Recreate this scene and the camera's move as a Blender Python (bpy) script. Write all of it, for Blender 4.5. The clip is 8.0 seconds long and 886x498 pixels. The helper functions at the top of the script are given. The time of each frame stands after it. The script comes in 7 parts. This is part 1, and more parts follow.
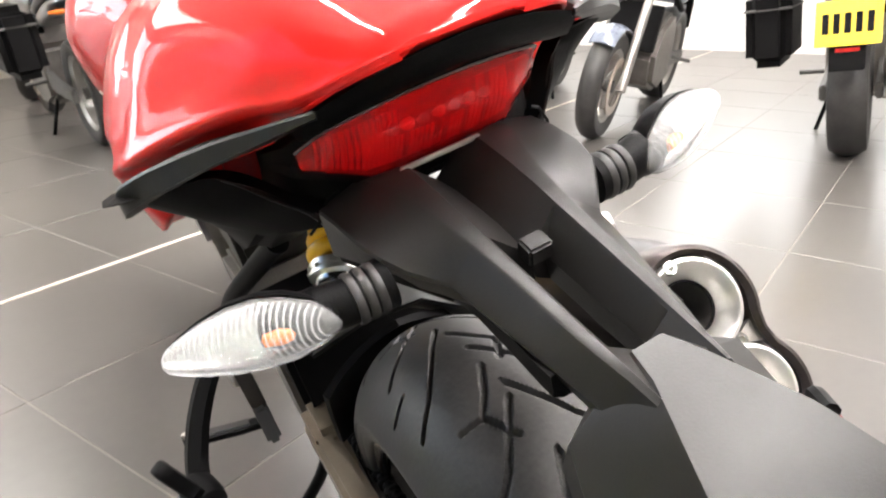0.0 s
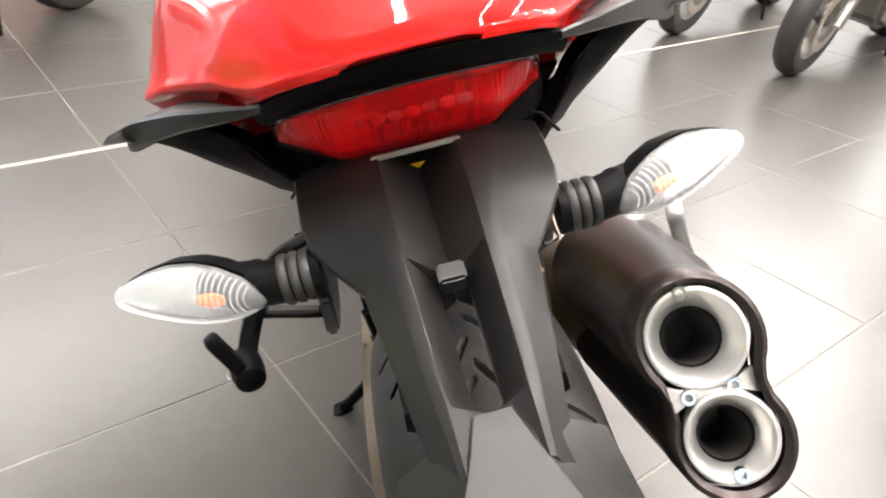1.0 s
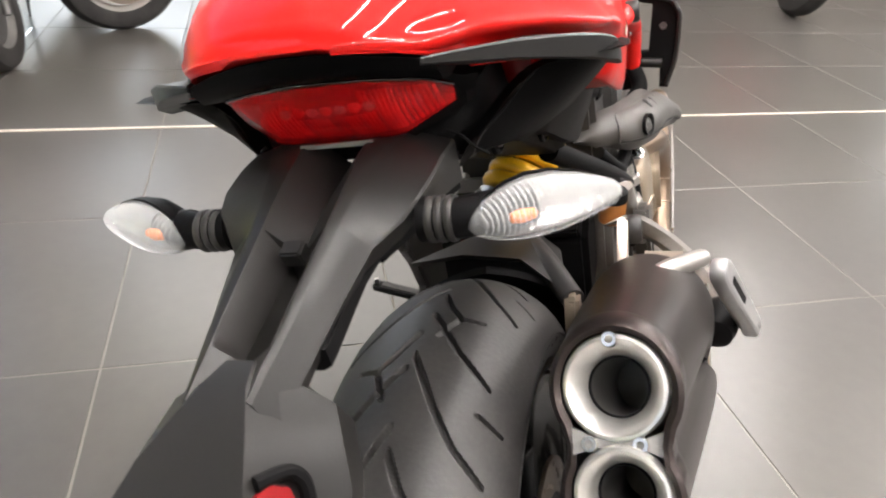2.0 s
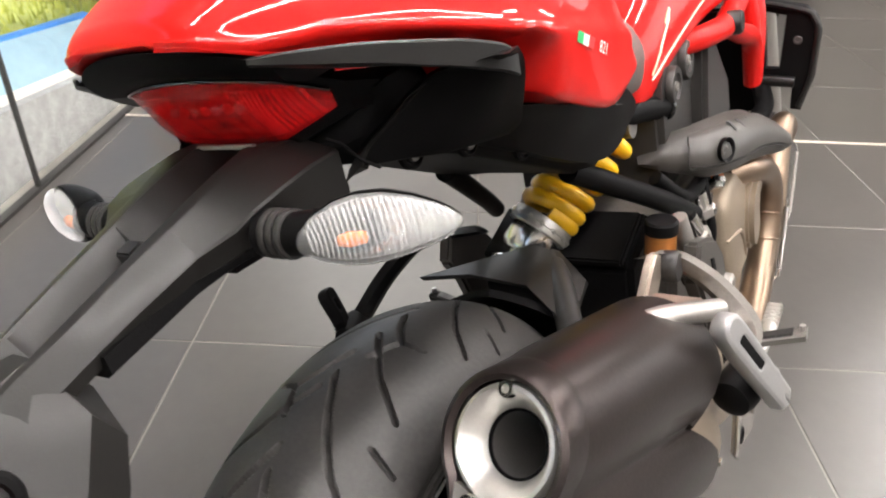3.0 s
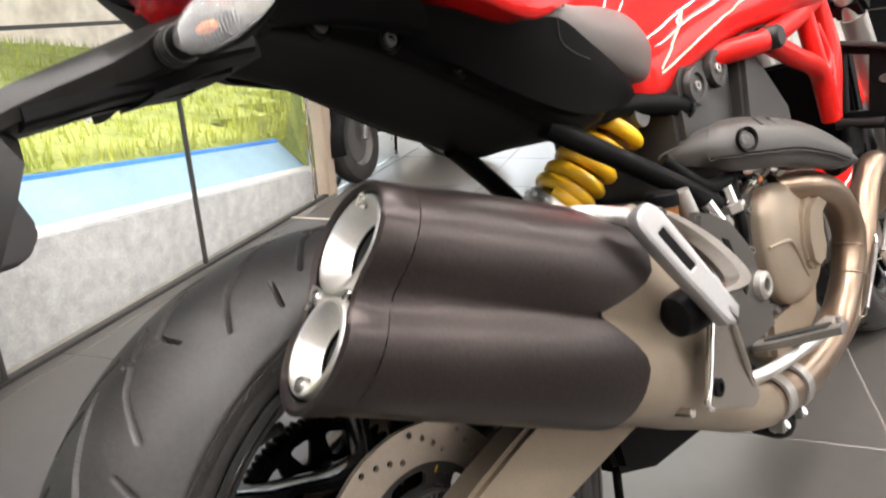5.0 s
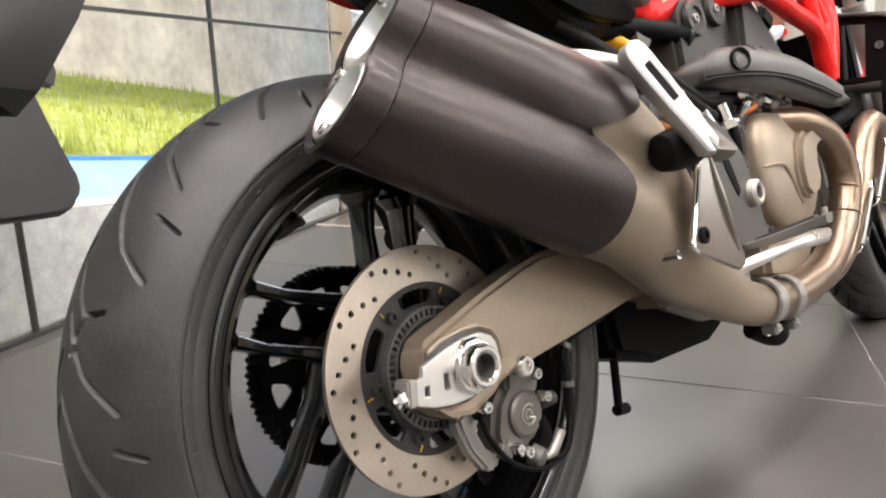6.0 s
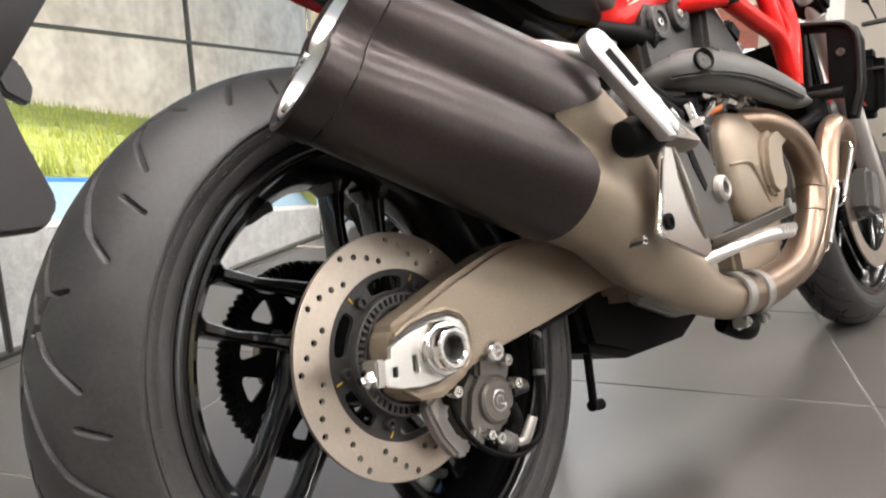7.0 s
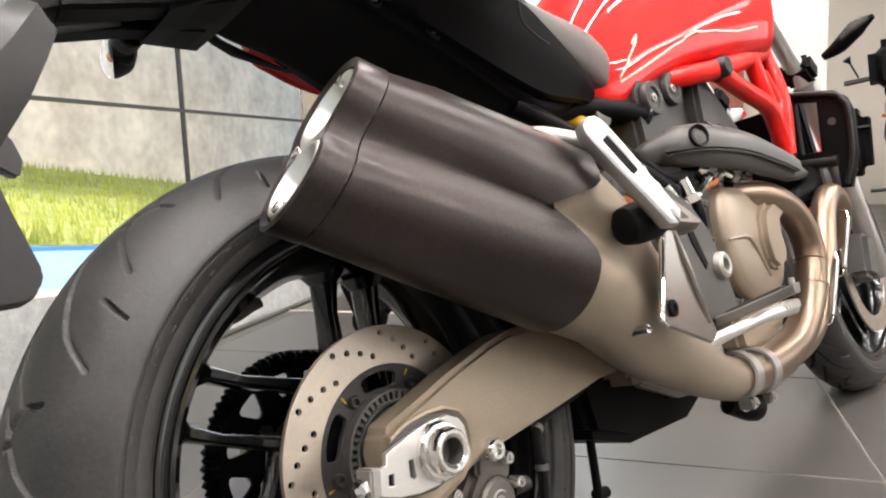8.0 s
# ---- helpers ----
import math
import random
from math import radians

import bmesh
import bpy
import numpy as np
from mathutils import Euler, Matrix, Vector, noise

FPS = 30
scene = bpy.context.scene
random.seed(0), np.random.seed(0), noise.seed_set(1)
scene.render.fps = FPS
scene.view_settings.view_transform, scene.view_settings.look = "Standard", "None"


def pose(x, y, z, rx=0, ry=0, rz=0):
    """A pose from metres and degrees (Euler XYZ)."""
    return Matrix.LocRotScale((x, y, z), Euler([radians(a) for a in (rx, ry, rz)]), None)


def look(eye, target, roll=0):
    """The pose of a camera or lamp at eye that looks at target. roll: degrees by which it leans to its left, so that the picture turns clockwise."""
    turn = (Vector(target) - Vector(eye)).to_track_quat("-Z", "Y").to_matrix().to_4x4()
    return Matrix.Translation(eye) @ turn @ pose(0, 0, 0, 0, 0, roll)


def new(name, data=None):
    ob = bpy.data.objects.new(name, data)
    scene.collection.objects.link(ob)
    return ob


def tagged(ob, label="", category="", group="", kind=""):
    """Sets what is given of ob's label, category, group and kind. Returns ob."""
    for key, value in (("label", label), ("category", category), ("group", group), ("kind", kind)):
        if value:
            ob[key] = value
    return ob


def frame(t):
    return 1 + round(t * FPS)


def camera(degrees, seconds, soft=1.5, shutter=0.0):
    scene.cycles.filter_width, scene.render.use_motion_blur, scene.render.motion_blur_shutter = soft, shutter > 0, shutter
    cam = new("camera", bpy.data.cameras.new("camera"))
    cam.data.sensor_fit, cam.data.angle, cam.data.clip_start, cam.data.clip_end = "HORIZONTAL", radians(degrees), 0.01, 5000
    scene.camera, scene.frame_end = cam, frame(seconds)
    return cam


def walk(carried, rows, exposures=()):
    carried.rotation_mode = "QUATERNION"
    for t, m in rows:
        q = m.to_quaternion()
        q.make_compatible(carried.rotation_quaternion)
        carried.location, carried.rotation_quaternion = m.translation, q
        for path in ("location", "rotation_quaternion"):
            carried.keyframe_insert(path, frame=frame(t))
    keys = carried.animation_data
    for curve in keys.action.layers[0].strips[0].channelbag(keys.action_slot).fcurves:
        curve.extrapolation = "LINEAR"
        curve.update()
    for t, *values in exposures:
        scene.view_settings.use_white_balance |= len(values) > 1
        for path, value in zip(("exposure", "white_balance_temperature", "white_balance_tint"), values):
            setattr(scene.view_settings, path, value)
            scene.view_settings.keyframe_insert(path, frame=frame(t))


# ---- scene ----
cam = camera(63.94, 8.0, soft=2.0, shutter=0.25)
PATH = [
    (0.0, -0.4881, -0.2310, 0.9216, 68.28, 1.61, -54.10),
    (0.5, -0.4429, -0.2567, 0.9418, 62.35, -1.13, -47.31),
    (1.0, -0.3841, -0.3016, 0.9879, 58.77, -3.70, -36.98),
    (1.5, -0.3269, -0.3471, 1.0048, 55.88, -2.09, -28.80),
    (2.0, -0.1939, -0.4394, 1.0222, 57.97, -3.96, -13.07),
    (2.2, -0.1565, -0.4574, 1.0215, 57.68, -2.12, -10.75),
    (3.3, 0.0626, -0.4060, 1.0167, 58.12, -2.25, 6.43),
    (3.5, 0.0942, -0.4173, 1.0162, 59.02, -2.43, 8.73),
    (4.0, 0.2099, -0.4747, 1.0078, 61.92, -3.53, 17.83),
    (4.5, 0.2660, -0.5014, 0.9569, 66.27, 0.54, 17.68),
    (5.0, 0.2593, -0.5322, 0.8218, 71.03, 2.77, 16.96),
    (5.2, 0.2638, -0.5558, 0.7589, 72.47, 3.11, 16.13),
    (6.3, 0.3230, -0.6720, 0.5890, 76.80, 0.85, 19.92),
    (6.5, 0.3293, -0.6730, 0.5705, 76.87, 0.55, 19.59),
    (7.0, 0.3267, -0.6666, 0.5819, 78.64, 1.78, 17.90),
    (7.5, 0.3158, -0.6561, 0.5944, 83.23, 2.13, 18.43),
    (8.0, 0.3153, -0.6383, 0.6148, 82.95, 2.27, 17.25),
]
walk(cam, [(t, pose(*p)) for t, *p in PATH],
     exposures=[(0.0, 1.68), (0.5, 1.60), (1.0, 1.55), (1.5, 1.48), (2.0, 1.05), (2.2, 1.0), (3.3, 0.82), (4.5, 0.88), (5.0, 0.95), (8.0, 0.95)])

# ---- light ----
SUN_TURN, SUN_HIGH = 235.0, 48.0
world = bpy.data.worlds.new("daylight")
scene.world = world
world.use_nodes = True
wn = world.node_tree.nodes
sky = wn.new("ShaderNodeTexSky")
sky.sky_type, sky.sun_disc = "NISHITA", False
sky.sun_elevation, sky.sun_rotation = radians(SUN_HIGH), radians(SUN_TURN)
wn["Background"].inputs[1].default_value = 0.12
world.node_tree.links.new(sky.outputs[0], wn["Background"].inputs[0])
sun = new("sun", bpy.data.lights.new("sun", "SUN"))
sun.data.energy, sun.data.angle, sun.data.color = 4.0, radians(0.6), (1.0, 0.95, 0.87)
a, h = radians(SUN_TURN), radians(SUN_HIGH)
sun.matrix_world = look((0, 0, 0), (-math.sin(a) * math.cos(h), -math.cos(a) * math.cos(h), -math.sin(h)))


# ---- materials ----
def shade(name, base, rough=0.5, metal=0.0, vary=0.12, scale=6.0, fine=90.0, bump=0.0, coat=0.0, spec=0.5,
          clear=0.0, tint=None, thin=1.0):
    """A node material: base colour that varies at two scales, with fine relief."""
    m = bpy.data.materials.new(name)
    m.use_nodes = True
    nt = m.node_tree
    b = nt.nodes["Principled BSDF"]
    link = nt.links.new
    tc = nt.nodes.new("ShaderNodeTexCoord")
    big, small = nt.nodes.new("ShaderNodeTexNoise"), nt.nodes.new("ShaderNodeTexNoise")
    big.inputs["Scale"].default_value, small.inputs["Scale"].default_value = scale, fine
    big.inputs["Detail"].default_value, small.inputs["Detail"].default_value = 4, 3
    for n in (big, small):
        link(tc.outputs["Object"], n.inputs["Vector"])
    add = nt.nodes.new("ShaderNodeMath")
    add.operation = "MULTIPLY_ADD"
    add.inputs[1].default_value = 0.6
    link(big.outputs["Fac"], add.inputs[0])
    half = nt.nodes.new("ShaderNodeMath")
    half.operation = "MULTIPLY"
    half.inputs[1].default_value = 0.4
    link(small.outputs["Fac"], half.inputs[0])
    link(half.outputs[0], add.inputs[2])
    ramp = nt.nodes.new("ShaderNodeMix")
    ramp.data_type = "RGBA"
    other = tint or base
    ramp.inputs[6].default_value = (*[c * (1 - vary) for c in base], 1)
    ramp.inputs[7].default_value = (*[min(1, c * (1 + vary)) for c in other], 1)
    rng = nt.nodes.new("ShaderNodeMapRange")
    rng.inputs[1].default_value, rng.inputs[2].default_value = 0.3, 0.7
    link(add.outputs[0], rng.inputs[0])
    link(rng.outputs[0], ramp.inputs[0])
    link(ramp.outputs[2], b.inputs["Base Color"])
    rr = nt.nodes.new("ShaderNodeMapRange")
    rr.inputs[3].default_value, rr.inputs[4].default_value = max(0.02, rough * 0.85), min(1, rough * 1.15)
    link(add.outputs[0], rr.inputs[0])
    link(rr.outputs[0], b.inputs["Roughness"])
    b.inputs["Metallic"].default_value = metal
    b.inputs["Coat Weight"].default_value = coat
    b.inputs["Coat Roughness"].default_value = 0.04
    b.inputs["Specular IOR Level"].default_value = spec
    b.inputs["Transmission Weight"].default_value = clear
    b.inputs["Alpha"].default_value = thin
    if bump:
        bp = nt.nodes.new("ShaderNodeBump")
        bp.inputs["Strength"].default_value, bp.inputs["Distance"].default_value = bump, 0.002
        link(small.outputs["Fac"], bp.inputs["Height"])
        link(bp.outputs[0], b.inputs["Normal"])
    return m


def lamp_mat(name, colour, power):
    m = bpy.data.materials.new(name)
    m.use_nodes = True
    b = m.node_tree.nodes["Principled BSDF"]
    b.inputs["Emission Color"].default_value = (*colour, 1)
    b.inputs["Emission Strength"].default_value = power
    return m


RED = shade("red_lacquer", (0.56, 0.0062, 0.0048), 0.5, vary=0.05, scale=3, coat=0.6, spec=0.08, tint=(0.60, 0.0080, 0.0060))
FRAME_RED = shade("red_frame_paint", (0.58, 0.0085, 0.0060), 0.40, vary=0.08, coat=0.25, fine=160, spec=0.15)
BLACK = shade("black_plastic", (0.0042, 0.0040, 0.0042), 0.52, vary=0.25, fine=600, bump=0.12, spec=0.07)
GLOSS = shade("gloss_black", (0.004, 0.004, 0.0045), 0.2, vary=0.2, coat=0.45, spec=0.4)
GREY = shade("grey_plastic", (0.0120, 0.0110, 0.0104), 0.38, vary=0.2, scale=14, fine=700, bump=0.05, spec=0.3)
HANDLE = shade("satin_grey_plastic", (0.016, 0.0152, 0.015), 0.42, vary=0.15, scale=14, fine=700, bump=0.06, spec=0.28)
RUBBER = shade("tyre_rubber", (0.015, 0.0143, 0.0140), 0.50, vary=0.30, scale=16, fine=220, bump=0.12, tint=(0.030, 0.0275, 0.0262), spec=0.42)
SEAT = shade("seat_vinyl", (0.085, 0.076, 0.070), 0.5, vary=0.1, fine=900, bump=0.2)
SLEEVE = shade("muffler_coating", (0.034, 0.0275, 0.0262), 0.34, metal=0.7, vary=0.22, scale=5, fine=300, bump=0.05, tint=(0.046, 0.036, 0.0335), spec=0.35)
BRONZE = shade("bronze_casting", (0.270, 0.215, 0.160), 0.42, metal=0.55, vary=0.12, scale=9, fine=500, bump=0.12, tint=(0.30, 0.245, 0.185))
TITAN = shade("heated_steel", (0.30, 0.232, 0.172), 0.34, metal=0.92, vary=0.25, scale=9, fine=120, bump=0.05, tint=(0.225, 0.152, 0.105))
DISC = shade("disc_steel", (0.50, 0.43, 0.36), 0.36, metal=0.9, vary=0.1, scale=18, fine=260, bump=0.06)
SILVER = shade("brushed_aluminium", (0.72, 0.70, 0.67), 0.33, metal=0.9, vary=0.08, scale=12, fine=350, bump=0.05)
CAST = shade("cast_aluminium", (0.38, 0.36, 0.335), 0.36, metal=0.75, vary=0.12, fine=420, bump=0.15)
SATIN = shade("satin_grey_metal", (0.24, 0.23, 0.215), 0.34, metal=0.7, vary=0.1, fine=420, bump=0.08)
DARKCAST = shade("dark_grey_casting", (0.10, 0.095, 0.09), 0.48, metal=0.4, vary=0.15, fine=420, bump=0.2)
CALIPER = shade("grey_caliper_coating", (0.135, 0.122, 0.108), 0.42, metal=0.5, vary=0.15, fine=420, bump=0.2)
DARKSATIN = shade("dark_satin_metal", (0.030, 0.028, 0.027), 0.42, metal=0.3, vary=0.2, fine=300, bump=0.08)
SHIELD = shade("heat_shield_grey", (0.050, 0.0455, 0.0415), 0.44, vary=0.14, scale=14, fine=700, bump=0.12, spec=0.45)
ENGINE_DARK = shade("dark_engine_casting", (0.036, 0.033, 0.031), 0.46, metal=0.3, vary=0.2, scale=16, fine=300, bump=0.2)
BRACKET = shade("brown_grey_bracket_coating", (0.060, 0.054, 0.049), 0.42, metal=0.3, vary=0.12, fine=420, bump=0.1)
PEG = shade("satin_peg_alloy", (0.40, 0.395, 0.39), 0.42, metal=0.7, vary=0.08, fine=420, bump=0.06)
HEEL = shade("polished_grey_plate", (0.36, 0.325, 0.29), 0.22, metal=0.85, vary=0.08, fine=300, bump=0.03)
ENGINE = shade("engine_grey", (0.16, 0.145, 0.13), 0.5, metal=0.4, vary=0.25, scale=16, fine=300, bump=0.25)
CHROME = shade("chrome", (0.80, 0.79, 0.77), 0.16, metal=1.0, vary=0.04)
YELLOW = shade("yellow_spring_paint", (0.83, 0.46, 0.012), 0.3, vary=0.08, coat=0.4)
AMBER = shade("amber_plastic", (0.70, 0.17, 0.03), 0.25, vary=0.1, coat=0.3)
FLUID = shade("amber_fluid", (0.30, 0.11, 0.025), 0.3, vary=0.2, coat=0.3)
CLEAR = shade("clear_lens", (0.90, 0.90, 0.90), 0.04, vary=0.02, spec=0.6, thin=0.10)
REFLECT = shade("lamp_reflector", (0.58, 0.57, 0.565), 0.26, metal=0.9, vary=0.3, scale=120, fine=400, bump=0.5)
RIB = shade("lens_rib_plastic", (0.92, 0.92, 0.93), 0.08, vary=0.02, spec=0.7, thin=0.22)
REDLENS = shade("red_lens", (0.88, 0.008, 0.010), 0.05, vary=0.05, spec=0.5, thin=0.5)
LAMPBACK = shade("red_lamp_reflector", (0.92, 0.020, 0.022), 0.35, vary=0.3, scale=60, fine=300, coat=0.3)
DARKRED = shade("dark_red_plastic", (0.20, 0.004, 0.006), 0.3, vary=0.2, fine=300, coat=0.3)
REDREF = shade("red_reflector", (0.95, 0.03, 0.03), 0.3, vary=0.35, scale=40, fine=300, coat=0.4)
STRIPE = shade("pale_cream", (0.80, 0.66, 0.48), 0.35, vary=0.05, coat=0.5)
WHITE = shade("white_print", (0.82, 0.80, 0.78), 0.4, vary=0.04)
GREEN = shade("green_print", (0.03, 0.38, 0.12), 0.4, vary=0.05)
TILE = shade("floor_tile", (0.074, 0.0680, 0.0625), 0.315, vary=0.08, scale=2.2, fine=26, tint=(0.080, 0.0735, 0.067), spec=0.6)
GROUT = shade("grout", (0.20, 0.185, 0.165), 0.8, vary=0.2, fine=200, bump=0.2)
STRIP = shade("inlay_strip", (0.62, 0.56, 0.48), 0.4, vary=0.08)
PLASTER = shade("white_wall_paint", (0.78, 0.76, 0.72), 0.7, vary=0.03, scale=1.5, fine=200, bump=0.05)
CEIL = shade("ceiling_paint", (0.16, 0.155, 0.15), 0.8, vary=0.05, scale=1.0, fine=150, bump=0.04)
TANWALL = shade("tan_wall_paint", (0.54, 0.485, 0.425), 0.7, vary=0.06, scale=1.5, fine=200, bump=0.05)
GREYWALL = shade("unseen_wall_grey", (0.33, 0.31, 0.29), 0.7, vary=0.04, scale=1.5, fine=200, bump=0.05)
POST = shade("brown_post", (0.33, 0.26, 0.20), 0.5, vary=0.1, fine=160, bump=0.06)
JOINT = shade("black_silicone", (0.03, 0.028, 0.026), 0.6, vary=0.1)
GRANITE = shade("granite", (0.34, 0.335, 0.33), 0.7, vary=0.28, scale=22, fine=120, bump=0.15)
GRASS = shade("grass", (0.19, 0.25, 0.055), 0.9, vary=0.3, scale=5, fine=40, tint=(0.33, 0.34, 0.10))
PATHBLUE = shade("pale_blue_path", (0.25, 0.36, 0.43), 0.8, vary=0.15, scale=4, fine=60, spec=0.2)
BLUE = shade("blue_edging", (0.05, 0.20, 0.55), 0.6, vary=0.25, scale=8, fine=60)
KERB = shade("pale_kerb", (0.60, 0.56, 0.50), 0.75, vary=0.08, scale=8, fine=80)
BOUNDARY = shade("mottled_render", (0.66, 0.545, 0.45), 0.9, vary=0.22, scale=2.2, fine=9, bump=0.1, tint=(0.80, 0.70, 0.60))
FABRIC = shade("dark_chair_shell", (0.045, 0.044, 0.045), 0.5, vary=0.12, fine=300, bump=0.1)
BRICK = shade("brick_red_panel", (0.30, 0.10, 0.07), 0.7, vary=0.3, scale=14, fine=60)


# ---- mesh helpers ----
def part(name, bm, material, parent=None, label="", angle=38):
    """Links a bmesh as one mesh object, under a thing or a part."""
    bmesh.ops.recalc_face_normals(bm, faces=bm.faces)
    me = bpy.data.meshes.new(name)
    bm.to_mesh(me)
    bm.free()
    return part_mesh(name, me, material, parent, label, angle)


def part_mesh(name, me, material, parent=None, label="", angle=38):
    me.materials.append(material)
    me.shade_smooth()
    me.set_sharp_from_angle(angle=radians(angle))
    ob = new(name, me)
    if parent:
        ob.parent = parent
    if label:
        tagged(ob, label)
    return ob


def thing(name, label, category, group="", m=None):
    ob = new(name)
    ob.empty_display_size = 0.05
    if m is not None:
        ob.matrix_world = m
    return tagged(ob, label, category, group)


def smooth_line(pts, steps=6):
    """A Catmull-Rom line through the points."""
    p = [Vector(q) for q in pts]
    p = [p[0] * 2 - p[1]] + p + [p[-1] * 2 - p[-2]]
    out = []
    for i in range(1, len(p) - 2):
        for k in range(steps):
            u = k / steps
            a, b, c, d = p[i - 1:i + 3]
            out.append(0.5 * ((2 * b) + (c - a) * u + (2 * a - 5 * b + 4 * c - d) * u * u + (3 * b - a - 3 * c + d) * u ** 3))
    out.append(p[-2])
    return out


def loft(rings, bm=None, cap=True, closed=True):
    """Skins a row of rings that have the same number of points."""
    bm = bm or bmesh.new()
    vs = [[bm.verts.new(p) for p in r] for r in rings]
    n = len(vs[0])
    for a, b in zip(vs, vs[1:]):
        for i in range(n if closed else n - 1):
            j = (i + 1) % n
            bm.faces.new((a[i], a[j], b[j], b[i]))
    if cap and closed:
        bm.faces.new(vs[0][::-1])
        bm.faces.new(vs[-1])
    return bm


def tube(pts, r, n=12, steps=6, bm=None, cap=True, straight=False):
    """A round tube along a smooth line; r is a radius or one for each point."""
    line = [Vector(p) for p in pts] if straight else smooth_line(pts, steps)
    k = len(line)
    rs = [r] * k if not isinstance(r, (list, tuple)) else list(np.interp(np.linspace(0, 1, k), np.linspace(0, 1, len(r)), r))
    rings, up = [], None
    for i, c in enumerate(line):
        d = (line[min(i + 1, k - 1)] - line[max(i - 1, 0)]).normalized()
        if up is None:
            up = d.orthogonal().normalized()
        up = (up - d * up.dot(d)).normalized()
        side = d.cross(up)
        rings.append([c + (up * math.cos(2 * math.pi * q / n) + side * math.sin(2 * math.pi * q / n)) * rs[i] for q in range(n)])
    return loft(rings, bm, cap)


def rod(p0, p1, r, n=12, bm=None, r1=None):
    return tube([p0, p1], [r, r1 if r1 is not None else r], n, bm=bm, straight=True)


def turned(profile, n=48, at=(0, 0, 0), axis=(1, 0, 0), bm=None, closed=False):
    """A solid of revolution: profile rows of (radius, along) round an axis through at."""
    ax = Vector(axis).normalized()
    u = ax.orthogonal().normalized()
    v = ax.cross(u)
    rings = []
    for q in range(n):
        t = 2 * math.pi * q / n
        d = u * math.cos(t) + v * math.sin(t)
        rings.append([Vector(at) + d * r + ax * s for r, s in profile])
    bm = bm or bmesh.new()
    vs = [[bm.verts.new(p) for p in r] for r in rings]
    m = len(profile)
    for q in range(n):
        a, b = vs[q], vs[(q + 1) % n]
        for i in range(m if closed else m - 1):
            j = (i + 1) % m
            bm.faces.new((a[i], a[j], b[j], b[i]))
    bmesh.ops.remove_doubles(bm, verts=bm.verts, dist=1e-6)
    return bm


def bevel(bm, width=0.002, segs=2, angle=30):
    edges = [e for e in bm.edges if len(e.link_faces) == 2 and e.calc_face_angle(0) > radians(angle)]
    if edges:
        bmesh.ops.bevel(bm, geom=edges, offset=width, segments=segs, affect="EDGES", clamp_overlap=True)
    return bm


def slab(outline, x0, x1, edge=0.002, bm=None):
    """A plate: an outline of (y, z) pushed from x0 to x1, with eased edges."""
    own = bmesh.new()
    a = [own.verts.new((x0, y, z)) for y, z in outline]
    b = [own.verts.new((x1, y, z)) for y, z in outline]
    n = len(outline)
    own.faces.new(a)
    own.faces.new(b[::-1])
    for i in range(n):
        own.faces.new((a[i], b[i], b[(i + 1) % n], a[(i + 1) % n]))
    if edge:
        bmesh.ops.recalc_face_normals(own, faces=own.faces)
        bevel(own, edge)
    return merge(own, bm)


def merge(own, bm):
    if bm is None:
        return own
    me = bpy.data.meshes.new("tmp")
    own.to_mesh(me)
    own.free()
    bm.from_mesh(me)
    bpy.data.meshes.remove(me)
    return bm


def block(c, size, edge=0.003, turn=(0, 0, 0), bm=None, segs=2):
    own = bmesh.new()
    bmesh.ops.create_cube(own, size=1, matrix=Matrix.LocRotScale(c, Euler([radians(t) for t in turn]), size))
    if edge:
        bevel(own, edge, segs)
    return merge(own, bm)


def cut_plate(outer, holes, thick, edge=0.0006):
    """A mesh of a flat plate in xy with real holes, thick in z: from a filled 2D curve."""
    cu = bpy.data.curves.new("plate", "CURVE")
    cu.dimensions, cu.fill_mode, cu.extrude, cu.bevel_depth, cu.bevel_resolution = "2D", "BOTH", thick / 2 - edge, edge, 1
    for loop in [outer] + holes:
        s = cu.splines.new("POLY")
        s.points.add(len(loop) - 1)
        for p, q in zip(s.points, loop):
            p.co = (q[0], q[1], 0, 1)
        s.use_cyclic_u = True
    ob = new("tmp", cu)
    bpy.context.view_layer.update()
    me = bpy.data.meshes.new_from_object(ob.evaluated_get(bpy.context.evaluated_depsgraph_get()))
    bpy.data.objects.remove(ob)
    bpy.data.curves.remove(cu)
    me.materials.clear()
    return me


def circle(r, n=24, cx=0.0, cy=0.0):
    return [(cx + r * math.cos(2 * math.pi * i / n), cy + r * math.sin(2 * math.pi * i / n)) for i in range(n)]


def bolt(at, axis, r=0.006, high=0.005, bm=None):
    """A cap screw with a socket."""
    return turned([(0, high * 0.3), (r * 0.5, high * 0.3), (r * 0.5, high), (r * 0.9, high), (r, high * 0.8), (r, 0), (0, 0)], 14, at, axis, bm)


def mirror(bm):
    """The same form on the other side as well."""
    geo = bmesh.ops.duplicate(bm, geom=bm.verts[:] + bm.edges[:] + bm.faces[:])["geom"]
    for v in geo:
        if isinstance(v, bmesh.types.BMVert):
            v.co.x = -v.co.x
    return bm


def hull(rows, steps=4, count=None):
    """A body from half sections: rows of (y, [(x, z), ...]) from the middle of the top round the side; mirrored and closed."""
    n = len(rows[0][1])
    tracks = [smooth_line([(x[i][0], y, x[i][1]) for y, x in rows], steps) for i in range(n)]
    rings = []
    for k in range(len(tracks[0])):
        half = [tracks[i][k] for i in range(n)]
        half = smooth_line(half, 3)
        rings.append(half + [Vector((-p.x, p.y, p.z)) for p in half[::-1] if p.x > 1e-5])
    return rings


